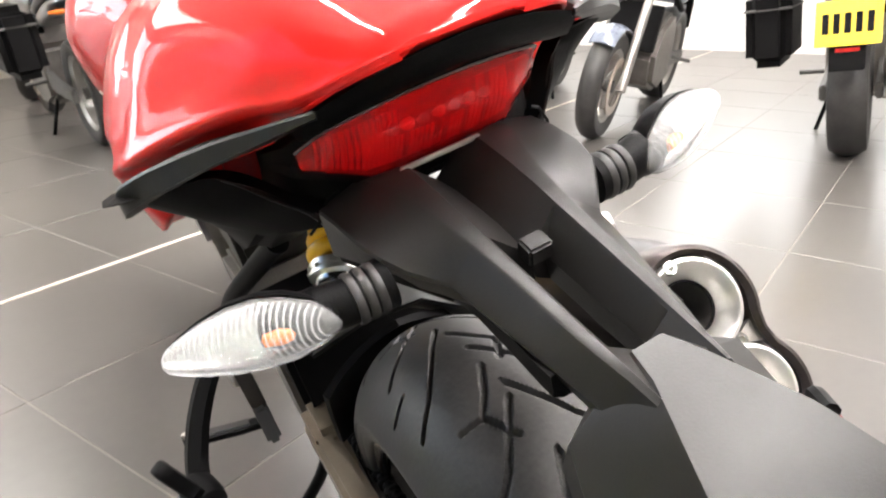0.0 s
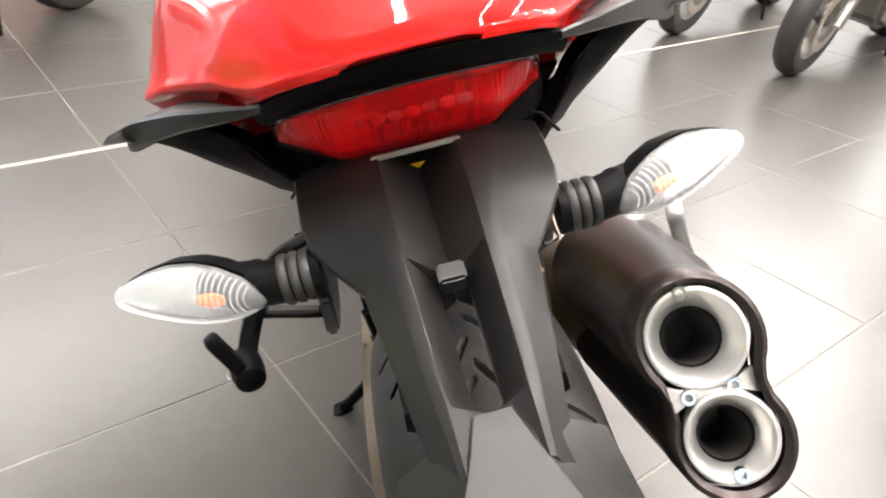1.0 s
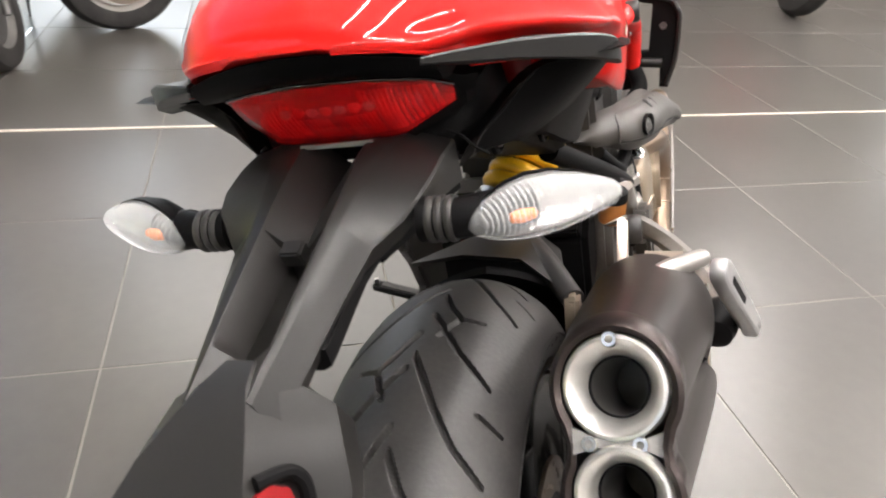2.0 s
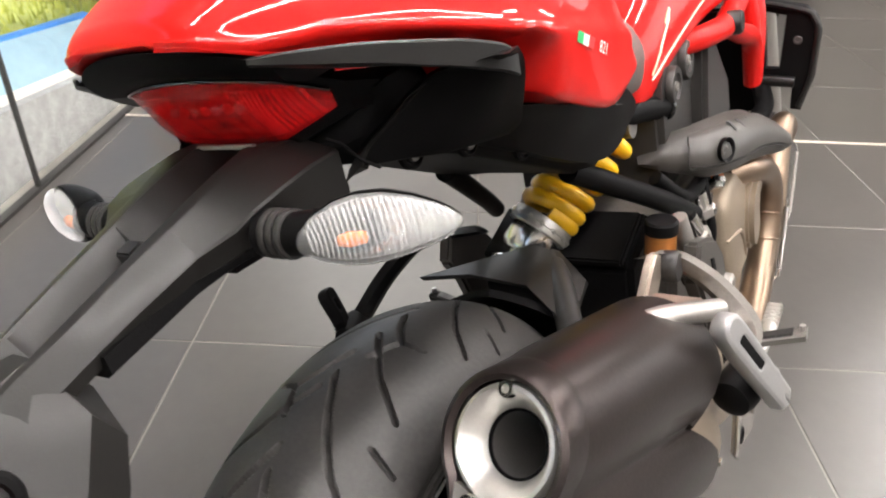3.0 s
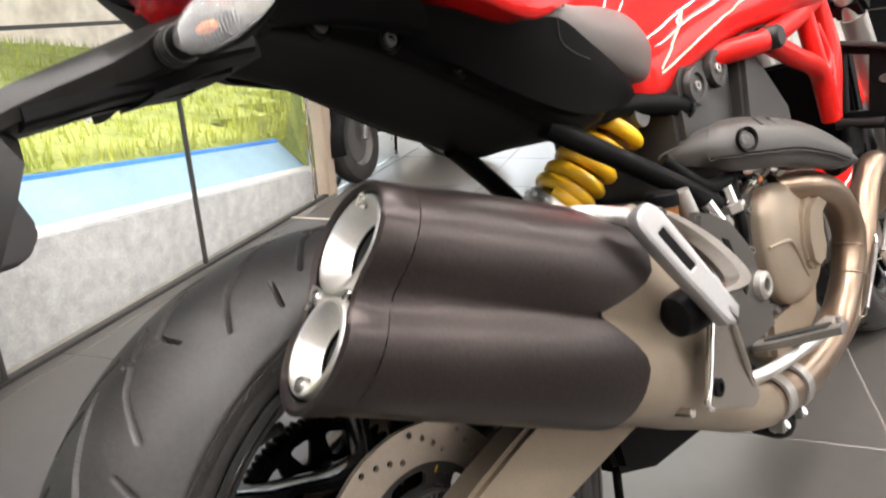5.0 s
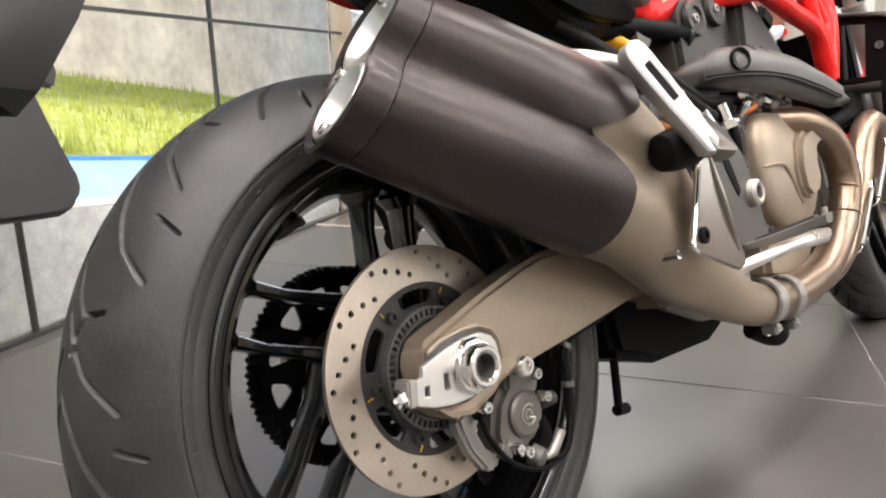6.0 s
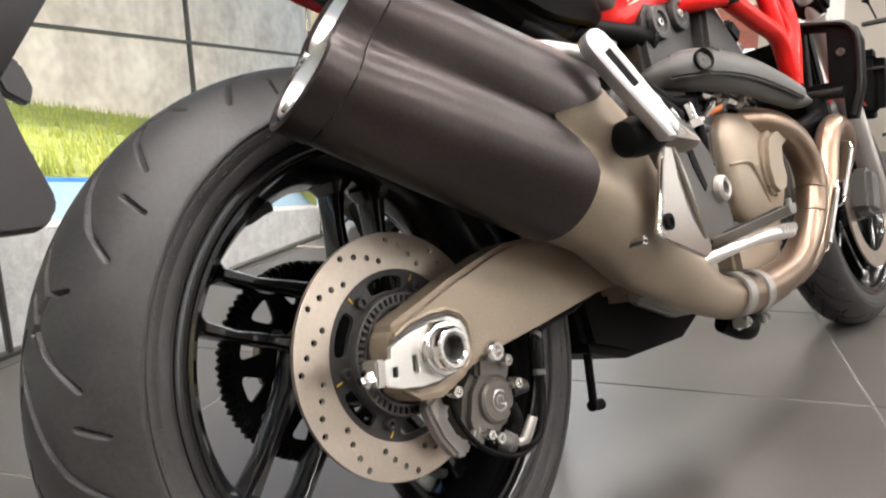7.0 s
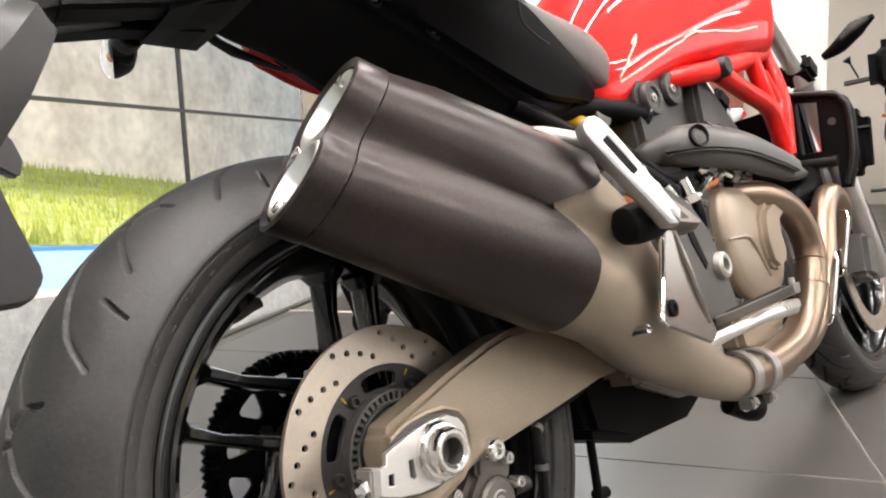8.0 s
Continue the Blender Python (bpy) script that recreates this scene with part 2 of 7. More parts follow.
# ---- the showroom ----
PITCH, U0, V0 = 0.63, 0.07, 0.145
X0, X1, Y0, Y1, HIGH = -1.25, 7.6, -4.0, 7.6, 3.3
CORNER = 2.42

GLASS_END = -2.75     # where the slanting glazing meets the north wall
slab_bm = bmesh.new()
edge = [(X0 - 0.06, Y0), (X1, Y0), (X1, Y1), (GLASS_END - 0.05, Y1), (X0 - 0.06, CORNER)]
lower, upper = [slab_bm.verts.new((x, y, -0.1015)) for x, y in edge], [slab_bm.verts.new((x, y, -0.0015)) for x, y in edge]
slab_bm.faces.new(lower[::-1])
slab_bm.faces.new(upper)
for i in range(len(edge)):
    slab_bm.faces.new((lower[i], lower[(i + 1) % len(edge)], upper[(i + 1) % len(edge)], upper[i]))
floor = tagged(part("floor", slab_bm, GROUT), "dark grey floor of large square tiles with pale joints", "floor", kind="structure")



def room_wall(name, c, size, mat, label):
    return tagged(part(name, block(c, size, 0), mat), label, "wall", kind="structure")


def window_wall(name, along, fixed, a, b, o0, o1, z0, z1, glow, label, face):
    """A wall with one wide window; a glowing sheet stands outside it."""
    def piece(nm, u0, u1, w0, w1, mat, depth, off=0.1):
        c, s = (u0 + u1) / 2, u1 - u0
        at = (c, fixed + off, (w0 + w1) / 2) if along == "x" else (fixed + off, c, (w0 + w1) / 2)
        size = (s, depth, w1 - w0) if along == "x" else (depth, s, w1 - w0)
        return part(nm, block(at, size, 0), mat, top)
    top = tagged(new(name), label, "wall", kind="structure")
    piece("lower_wall", a, b, 0.0, z0, face, 0.2)
    piece("upper_wall", a, b, z1, HIGH, face, 0.2)
    piece("side_wall", a, o0, z0, z1, face, 0.2)
    piece("side_wall", o1, b, z0, z1, face, 0.2)
    n = int((o1 - o0) / 1.4)
    for k in range(1, n):
        u = o0 + (o1 - o0) * k / n
        piece("mullion", u - 0.03, u + 0.03, z0, z1, WHITE, 0.08)
    piece("window_sill", o0 - 0.05, o1 + 0.05, z0 - 0.03, z0, WHITE, 0.24, 0.08)
    day = piece("backdrop", o0 - 0.1, o1 + 0.1, z0 - 0.1, z1 + 0.1, glow, 0.02, 0.25)
    day.parent = None
    tagged(day, "glowing sheet in place of daylight, added outside the window", "backdrop", kind="structure")


# both windows are added, with glowing sheets, to brighten the floor's reflections
NORTH_GLOW = lamp_mat("north_window_glow", (0.80, 0.90, 1.0), 2.8)
EAST_GLOW = lamp_mat("east_window_glow", (0.95, 0.98, 1.0), 1.4)
window_wall("wall_north", "x", Y1, -2.85, X1 + 0.2, -2.62, -0.35, 0.95, 3.22, NORTH_GLOW, "tan showroom wall with a tall window added to light the floor", TANWALL)
window_wall("wall_east", "y", X1, Y0, Y1, -1.0, 6.6, 1.15, 2.95, EAST_GLOW, "white showroom wall with a wide unseen window added to light the floor", PLASTER)
# out of view; its grey is chosen to dim reflections in black plastic
room_wall("wall_south", ((X0 + X1) / 2, Y0 - 0.1, HIGH / 2), (X1 - X0 + 0.4, 0.2, HIGH), GREYWALL, "plain unseen closing wall, kept grey to dim reflections")
room_wall("wall_west_top", (X0, (Y0 + CORNER) / 2, 3.1), (0.12, CORNER - Y0, 0.4), PLASTER, "white wall band above the glass")
ceil_bm = bmesh.new()
edge = [(-3.85, Y0), (X1, Y0), (X1, Y1), (GLASS_END - 0.05, Y1), (X0 - 0.06, CORNER + 0.06), (-3.85, CORNER + 0.06)]      # unseen overhang past the glass, added to shade the plinth and bank
lower, upper = [ceil_bm.verts.new((x, y, HIGH)) for x, y in edge], [ceil_bm.verts.new((x, y, HIGH + 0.1)) for x, y in edge]
ceil_bm.faces.new(lower[::-1])
ceil_bm.faces.new(upper)
for i in range(len(edge)):
    ceil_bm.faces.new((lower[i], lower[(i + 1) % len(edge)], upper[(i + 1) % len(edge)], upper[i]))
ceiling = tagged(part("ceiling", ceil_bm, CEIL), "dark grey painted ceiling with an added overhang outside the glass", "ceiling", kind="structure")

PANE = shade("window_glass", (0.95, 0.97, 0.96), 0.02, vary=0.0, clear=1.0)
PANE.node_tree.nodes["Principled BSDF"].inputs["IOR"].default_value = 1.12


def glass_wall(name, start, end, step, first, label):
    """Panes from floor to head, with black joints between them and one cross joint."""
    a, b = Vector(start), Vector(end)
    d = (b - a).normalized()
    ang = math.degrees(math.atan2(d.y, d.x))
    total = (b - a).length
    w = tagged(new(name), label, "window", kind="structure")
    marks = [0.0] + [first + i * step for i in range(int((total - first) / step) + 1)] + [total]
    for p, q in zip(marks, marks[1:]):
        if q - p < 0.02:
            continue
        for z0, z1 in ((0.004, 0.814), (0.826, 2.9)):
            c = a + d * (p + q) / 2
            g = part("pane", block((c.x, c.y, (z0 + z1) / 2), (q - p - 0.012, 0.012, z1 - z0), 0, (0, 0, ang)), PANE, w)
            g.visible_shadow = False
        if p > 0:
            c = a + d * p
            part("joint", block((c.x, c.y, 1.45), (0.011, 0.016, 2.9), 0, (0, 0, ang)), JOINT, w)
    c = a + d * total / 2
    part("joint", block((c.x, c.y, 0.820), (total, 0.015, 0.011), 0, (0, 0, ang)), JOINT, w)
    part("base_rail", block((c.x, c.y, 0.004), (total, 0.03, 0.012), 0, (0, 0, ang)), JOINT, w)
    return w


glass_wall("window_1", (X0, Y0, 0), (X0, 2.27, 0), 0.83, 0.46, "frameless glass wall with thin black joints")
POST_X, POST_Y = -1.26, 2.43
glass_wall("window_2", (X0, 2.28, 0), (POST_X + 0.01, POST_Y - 0.04, 0), 2.0, 1.0, "narrow glass pane turning towards the post")
glass_wall("window_3", (POST_X - 0.01, POST_Y + 0.04, 0), (GLASS_END, Y1, 0), 1.6, 1.5, "frameless glass wall running out slantwise")
tagged(part("corner_post", block((POST_X, POST_Y, 1.65), (0.07, 0.075, 3.3), 0.004), POST), "slim brown metal corner post of the glazing", "post", kind="structure")
for a, b in (((X0, 2.22), (POST_X, POST_Y)), ((POST_X, POST_Y), (GLASS_END, Y1))):
    d = Vector((b[0] - a[0], b[1] - a[1], 0))
    tagged(part("wall_band", block(((a[0] + b[0]) / 2, (a[1] + b[1]) / 2, 3.1), (d.length, 0.12, 0.4), 0, (0, 0, math.degrees(math.atan2(d.y, d.x)))), PLASTER), "white wall band above the glass", "wall", kind="structure")

# lamps: slim light lines under the ceiling
GLOW = lamp_mat("light_line", (1.0, 0.95, 0.92), 92.0)
for i, (x, y, turn, length) in enumerate([(-0.35, 0.6, 62, 2.6), (0.75, 0.1, 62, 2.6), (1.9, 1.6, 62, 1.3), (-0.2, -1.6, 62, 2.2),
                                          (1.6, -1.5, 62, 2.2), (3.6, 0.6, 62, 2.6), (3.4, 3.4, 62, 2.6), (5.6, 2.0, 62, 2.6), (3.4, -2.2, 62, 2.2)]):
    m = pose(x, y, HIGH - 0.32, 0, 0, turn)
    lamp = thing("line_lamp", "slim white ceiling light line hung below the ceiling", "lamp", "ceiling light lines", m)
    part("housing", block((0, 0, 0.03), (length, 0.07, 0.05), 0.004), WHITE, lamp)
    part("diffuser", block((0, 0, 0.0), (length - 0.02, 0.055, 0.012), 0.002), GLOW, lamp)
    for s in (-0.4, 0.4):
        part("hanger", rod((s * length, 0, 0.05), (s * length, 0, 0.32), 0.003, 6), SILVER, lamp)

# unseen panels added for a broad bright sheen on the floor
FILL_GLOW = lamp_mat("fill_panel_glow", (1.0, 0.96, 0.90), 4.5)
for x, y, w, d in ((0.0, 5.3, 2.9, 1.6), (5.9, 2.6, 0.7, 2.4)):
    lamp = thing("fill_panel", "large flat white light panel, unseen, added to brighten the floor", "lamp", "ceiling light panels", pose(x, y, HIGH - 0.05))
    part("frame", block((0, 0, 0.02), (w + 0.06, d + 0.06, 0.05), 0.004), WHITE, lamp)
    part("diffuser", block((0, 0, -0.006), (w, d, 0.010), 0.002), FILL_GLOW, lamp)

# outside: a planted bank that rises from the glass
def bank(y, x):
    d = -1.40 - x
    return 0.275 - 0.11 * (y - 0.93) + (0 if d < 0 else min(d, 0.15) * 0.93 + max(0, d - 0.15) * 0.19)


ground = bmesh.new()
gx, gy = np.concatenate([np.linspace(-1.95, -5, 40), np.linspace(-5.5, -60, 25)]), np.linspace(-40, 40, 121)
rows = [[ground.verts.new((x, y, -1.2 if x > -1.5 - 0.53 * (y - CORNER) and y > CORNER - 0.1 else bank(max(-8, min(y, 9)), max(x, -5.0)) + 0.02 * noise.noise(Vector((x * 3, y * 3, 0))))) for y in gy] for x in gx]
for a, b in zip(rows, rows[1:]):
    for i in range(len(gy) - 1):
        ground.faces.new((a[i], a[i + 1], b[i + 1], b[i]))
tagged(part("ground", ground, GRASS), "sunlit grass bank rising away from the glass", "grass", kind="structure")


def bank_strip(name, x0, x1, lift, mat, label, wavy=0.0):
    bm = bmesh.new()
    ys = np.linspace(-14, CORNER + 0.10, 90)
    r = random.Random(4)
    a = [bm.verts.new((x0, y, bank(y, x0) + lift)) for y in ys]
    b = [bm.verts.new((x1 - wavy * r.random(), y, bank(y, x1) + lift)) for y in ys]
    c = [bm.verts.new((x0, y, bank(y, x0) - 0.8)) for y in ys]
    for i in range(len(ys) - 1):
        bm.faces.new((a[i], a[i + 1], b[i + 1], b[i]))
        bm.faces.new((a[i], c[i], c[i + 1], a[i + 1]))
    return tagged(part(name, bm, mat), label, "strip", kind="structure")


bank_strip("granite_plinth", -1.335, -1.385, 0.0, GRANITE, "speckled grey granite plinth outside the glass")
bank_strip("kerb", -1.375, -1.412, 0.004, KERB, "pale stone kerb along the plinth")
bank_strip("path", -1.412, -1.56, 0.0, PATHBLUE, "pale blue painted strip beside the kerb")
bank_strip("edging", -1.545, -1.562, 0.006, BLUE, "ragged blue edging between path and grass", 0.04)
bank_strip("lawn_edge", -1.565, -2.1, 0.004, GRASS, "edge of the grass bank")
boundary = bmesh.new()
block((-5.6, -2, 1.4), (0.3, 40, 4.6), 0, bm=boundary)
tagged(part("boundary_wall", boundary, BOUNDARY), "mottled beige rendered boundary wall beyond the grass", "wall", kind="structure")

# grass blades on the bank
blades = bmesh.new()
r = random.Random(7)
for i in range(9000):
    x, y = -1.57 - 3.6 * r.random() ** 1.6, -1.0 + 7.5 * r.random()
    if x > -1.45 - 0.53 * (y - CORNER) and y > CORNER - 0.1:
        continue
    z, hgt, lean = bank(y, x), 0.035 + 0.05 * r.random(), 0.03 * (r.random() - 0.5)
    w = 0.004 + 0.004 * r.random()
    t = r.random() * 3.14
    c, s = math.cos(t) * w, math.sin(t) * w
    v = [blades.verts.new(p) for p in ((x - c, y - s, z - 0.01), (x + c, y + s, z - 0.01), (x + lean, y + lean, z + hgt))]
    blades.faces.new(v)
BLADE = shade("grass_blade", (0.20, 0.29, 0.04), 0.8, vary=0.4, scale=2.5, fine=30, tint=(0.36, 0.36, 0.07))
tagged(part("grass", blades, BLADE), "bright green and yellow grass blades", "grass", kind="stuff")

# ---- the red motorcycle ----
BIKE = pose(0, 0, 0.312, -1.553, -14.995, -27.498)
bike = thing("motorcycle", "red naked motorcycle leaning on its side stand on the tiled floor", "motorcycle", "", BIKE)

TW = 0.09


def tread(s, t, period):
    """How deep the tread is cut at s round the tyre and t across it (metres): long slanting cuts and short forks."""
    a = np.abs(t)
    s = np.mod(np.where(t > 0, s - 0.473, s - 0.350), period)
    deep = np.zeros(np.broadcast(s, t).shape)
    lines = [((0.0, 0.003), (0.050, 0.037)), ((0.050, 0.037), (0.080, 0.071)), ((0.058, 0.000), (0.115, 0.030)), ((0.115, 0.030), (0.145, 0.050)), ((0.145, 0.050), (0.170, 0.078)),
             ((-0.045, 0.001), (-0.015, 0.0156)), ((-0.015, 0.0156), (0.003, 0.029)), ((0.003, 0.029), (0.000, 0.050)), ((0.003, 0.029), (0.033, 0.016)), ((0.110, 0.066), (0.120, 0.090))]
    for (s0, a0), (s1, a1) in lines:
        for sh in (-period, 0, period):
            px, py = s - s0 - sh, a - a0
            dx, dy = s1 - s0, a1 - a0
            k = np.clip((px * dx + py * dy) / (dx * dx + dy * dy), 0, 1)
            dist = np.hypot(px - k * dx, py - k * dy)
            deep = np.maximum(deep, np.clip((0.0030 - 0.008 * (a0 + k * dy) - dist) / 0.0011, 0, 1))
    return deep


def tyre_mesh(name, radius, half, rim_r, around=660, repeats=10, wide=61):
    """A tyre with rounded crown, cut tread, side wall and bead."""
    cross = np.linspace(-1, 1, wide)
    prof = []
    drop = half * 0.62
    for u in cross:
        ang = u * 1.12
        prof.append((half * 1.02 * math.sin(ang) / math.sin(1.12), radius - drop * (1 - math.cos(ang)) / (1 - math.cos(1.12))))
    x_sh, r_sh = prof[-1]
    side = [(half * 1.032, r_sh - 0.0025), (half * 1.030, r_sh - 0.0040), (half * 1.012, r_sh - 0.0048), (half * 1.010, r_sh - 0.0062), (half * 1.022, r_sh - 0.0070), (half * 1.015, r_sh - 0.014), (half * 1.000, r_sh - 0.0155), (half * 0.998, r_sh - 0.017), (half * 1.000, r_sh - 0.018),
            (half * 0.975, rim_r + 0.016), (half * 0.955, rim_r + 0.0135), (half * 0.93, rim_r + 0.013), (half * 0.90, rim_r + 0.006), (half * 0.82, rim_r - 0.004), (half * 0.6, rim_r - 0.006)]
    prof = [(-x, r) for x, r in side[::-1]] + prof + side
    k0 = len(side)
    P = np.array(prof)
    th = np.linspace(0, 2 * np.pi, around, endpoint=False)
    R = np.repeat(P[None, :, 1], around, 0)
    Xs = np.repeat(P[None, :, 0], around, 0)
    arc = np.concatenate([[0], np.cumsum(np.hypot(*np.diff(P[k0:k0 + wide], axis=0).T))])
    arc -= arc[wide // 2]
    period = 2 * np.pi * radius / repeats
    cut = np.tile(tread((th[:around // repeats] * radius)[:, None], arc[None, :] * 0.09 / half, period), (repeats, 1))
    R[:, k0:k0 + wide] -= 0.0065 * cut
    V = np.stack([Xs, R * np.cos(th)[:, None], R * np.sin(th)[:, None]], 2).reshape(-1, 3)
    m = len(prof)
    i, j = np.meshgrid(np.arange(around), np.arange(m - 1), indexing="ij")
    n = (i + 1) % around
    F = np.stack([i * m + j, i * m + j + 1, n * m + j + 1, n * m + j], 2).reshape(-1, 4)
    me = bpy.data.meshes.new(name)
    me.from_pydata(V.tolist(), [], F.tolist())
    return me


def disc_mesh(r_out, r_in, groups, hole, thick):
    """A ring with slanting rows of four drilled holes."""
    holes = [circle(r_in, 64)[::-1]]
    for g in range(groups):
        for k in range(4):
            rr = r_in + 0.0095 + (r_out - r_in - 0.0165) * k / 3
            t = 2 * math.pi * (g + k / 4) / groups + radians(3.9)
            holes.append(circle(hole, 12, rr * math.cos(t), rr * math.sin(t)))
    me = cut_plate(circle(r_out, 96), holes, thick, 0.0004)
    me.transform(Matrix.Rotation(radians(90), 4, "Y"))
    return me


def wheel(parent, name, centre, radius, half, rim_r, rear):
    w = new(name)
    w.parent, w.location = parent, centre
    part_mesh("tyre", tyre_mesh("tyre", radius, half, rim_r, 1700 if rear else 700, 10, 131 if rear else 71), RUBBER, w, "black road tyre with cut tread", 50)
    h = half * 0.90
    lip = [(rim_r - 0.010, 0.40), (rim_r - 0.008, 0.88), (rim_r + 0.010, 0.97), (rim_r + 0.0125, 1.01), (rim_r + 0.011, 1.045), (rim_r + 0.006, 1.05), (rim_r + 0.001, 1.03), (rim_r - 0.002, 0.99), (rim_r - 0.0035, 0.955),
           (rim_r - 0.0075, 0.95), (rim_r - 0.0085, 0.90), (rim_r - 0.012, 0.80), (rim_r - 0.020, 0.68), (rim_r - 0.030, 0.35)]
    rim = turned([(r_, -h * u) for r_, u in lip] + [(r_, h * u) for r_, u in lip[::-1]], 120, closed=True)
    part("rim", rim, GLOSS, w, "gloss black cast rim")
    if rear:
        marks = bmesh.new()
        for k in range(84):
            t = 2 * math.pi * (k + 0.3 * math.sin(k * 2.1)) / 84
            rr = radius - 0.0655 - 0.004 * (k % 3 == 0)
            block((half * 1.012, rr * math.cos(t), rr * math.sin(t)), (0.0022, 0.0060 if k % 4 else 0.0030, 0.0016), 0.0003, (math.degrees(t) + (90 if k % 7 else 0), 0, 0), bm=marks, segs=1)
        tagged(part("sidewall_marks", marks, RUBBER, w, "low moulded marks on the tyre wall"), kind="stuff")
    for i in range(5):
        c = 150 + 72 * i
        for t_rim, t_hub, r_hub in ((c + 8, c - 2, 0.04), (c - 8, c - 66, 0.07)):
            r1 = rim_r - 0.028
            p0 = Vector((0, r_hub * math.cos(radians(t_hub)), r_hub * math.sin(radians(t_hub))))
            p1 = Vector((0, r1 * math.cos(radians(t_rim)), r1 * math.sin(radians(t_rim))))
            d = (p1 - p0).normalized()
            side = Vector((1, 0, 0)).cross(d).normalized()
            rings = []
            for f, a, b in ((0, 0.024, 0.013), (0.3, 0.020, 0.0075), (0.7, 0.018, 0.0055), (0.92, 0.021, 0.0075), (1.0, 0.032, 0.016)):
                c0 = p0.lerp(p1, f) + side * (0.006 * math.sin(f * math.pi))
                rings.append([c0 + Vector((1, 0, 0)) * (a * u * (1 if rear else 0.8)) + side * (b * v) for u, v in ((1.0, 0.45), (0.86, 0.82), (0.6, 1.0), (-0.6, 1.0), (-0.86, 0.82), (-1.0, 0.45), (-1.0, -0.45), (-0.86, -0.82), (-0.6, -1.0), (0.6, -1.0), (0.86, -0.82), (1.0, -0.45))])
            part("spoke", loft(rings), GLOSS, w, "", 30)
    part("hub", turned([(0, -0.075), (0.030, -0.075), (0.042, -0.05), (0.05, -0.03), (0.055, 0), (0.05, 0.03), (0.042, 0.05), (0.030, 0.07), (0, 0.07)], 40), GLOSS, w)
    return w


rear = wheel(bike, "rear_wheel", (0, 0.001, 0.006), 0.317, TW, 0.219, True)
disc = part_mesh("brake_disc", disc_mesh(0.1235, 0.0865, 12, 0.0034, 0.005), DISC, rear, "drilled steel brake disc with a bronze sheen")
disc.location.x = 0.082
windows = []
for k in range(6):
    c, w_ = radians(3 + 60 * k), radians(17)
    windows.append([(rr * math.cos(c + a * w_), rr * math.sin(c + a * w_)) for rr, a in ((0.0655, -0.9), (0.064, -0.6), (0.064, 0), (0.064, 0.6), (0.0655, 0.9), (0.068, 1.0), (0.077, 1.0), (0.0795, 0.85), (0.0805, 0.5), (0.0805, 0), (0.0805, -0.5), (0.0795, -0.85), (0.077, -1.0), (0.068, -1.0))])
car = cut_plate(circle(0.0872, 72), [circle(0.044, 40)[::-1]] + windows, 0.006)
car.transform(Matrix.Rotation(radians(90), 4, "Y"))
part_mesh("disc_carrier", car, DARKSATIN, rear, "dark grey slotted disc carrier").location.x = 0.0800
for rr0, rr1, xo in ((0.0495, 0.0520, 0.0945), (0.0590, 0.0615, 0.0930), (0.0415, 0.0450, 0.0965)):
    part("sensor_rim", turned([(rr0, 0.083), (rr1, 0.083), (rr1, xo), (rr0, xo)], 56, closed=True), DARKCAST, rear)
ring = bmesh.new()
for k in range(50):
    t = 2 * math.pi * k / 50
    block((0.0895, 0.0555 * math.cos(t), 0.0555 * math.sin(t)), (0.005, 0.0036, 0.0090), 0.0004, (math.degrees(t) - 90, 0, 0), bm=ring)
part("sensor_ring", ring, DARKCAST, rear, "toothed grey sensor ring")
for k in range(6):
    t = radians(63 + 60 * k)
    part("disc_bolt", turned([(0, 0.002), (0.0028, 0.002), (0.0034, 0.006), (0.0052, 0.006), (0.0062, 0.004), (0.0062, 0), (0, 0)], 14, (0.083, 0.0700 * math.cos(t), 0.0700 * math.sin(t)), (1, 0, 0)), DARKSATIN, rear)
    part("bolt_mark", block((0.0836, 0.0790 * math.cos(t + 0.08), 0.0790 * math.sin(t + 0.08)), (0.0008, 0.0012, 0.0065), 0, (math.degrees(t) - 90 + 12 * (k % 3 - 1), 0, 0)), YELLOW, rear, "thin yellow paint mark")
sp_out = []
for k in range(43 * 4):
    sp_out.append(((0.112 if k % 4 in (1, 2) else 0.103) * math.cos(2 * math.pi * k / 172), (0.112 if k % 4 in (1, 2) else 0.103) * math.sin(2 * math.pi * k / 172)))
sp_holes = [circle(0.045, 32)[::-1]]
for k in range(12):
    t, w_ = 2 * math.pi * (k + 0.3) / 12, (0.17 if k % 2 else 0.155)
    sp_holes.append([(rr * math.cos(t + a * w_), rr * math.sin(t + a * w_)) for rr, a in ((0.068, -0.35), (0.067, 0), (0.068, 0.35), (0.073, 0.62), (0.088, 1.0), (0.092, 0.9), (0.0935, 0.5), (0.0935, -0.5), (0.092, -0.9), (0.088, -1.0), (0.073, -0.62))])
spk = cut_plate(sp_out, sp_holes, 0.007)
spk.transform(Matrix.Rotation(radians(90), 4, "Y"))
part_mesh("sprocket", spk, BLACK, rear, "dark chain sprocket with lightening holes").location.x = -0.084
for k in range(6):
    t = radians(20 + 60 * k)
    part("sprocket_nut", turned([(0, 0.009), (0.005, 0.009), (0.0075, 0.007), (0.0075, 0), (0, 0)], 6, (-0.0805, 0.056 * math.cos(t), 0.056 * math.sin(t)), (1, 0, 0)), DARKCAST, rear)
part("valve", tube([(0.030, -0.128, 0.160), (0.036, -0.116, 0.157), (0.048, -0.104, 0.163), (0.056, -0.098, 0.166)], [0.0075, 0.0055, 0.0050, 0.0052], 10), RUBBER, rear, "rubber tyre valve with cap")

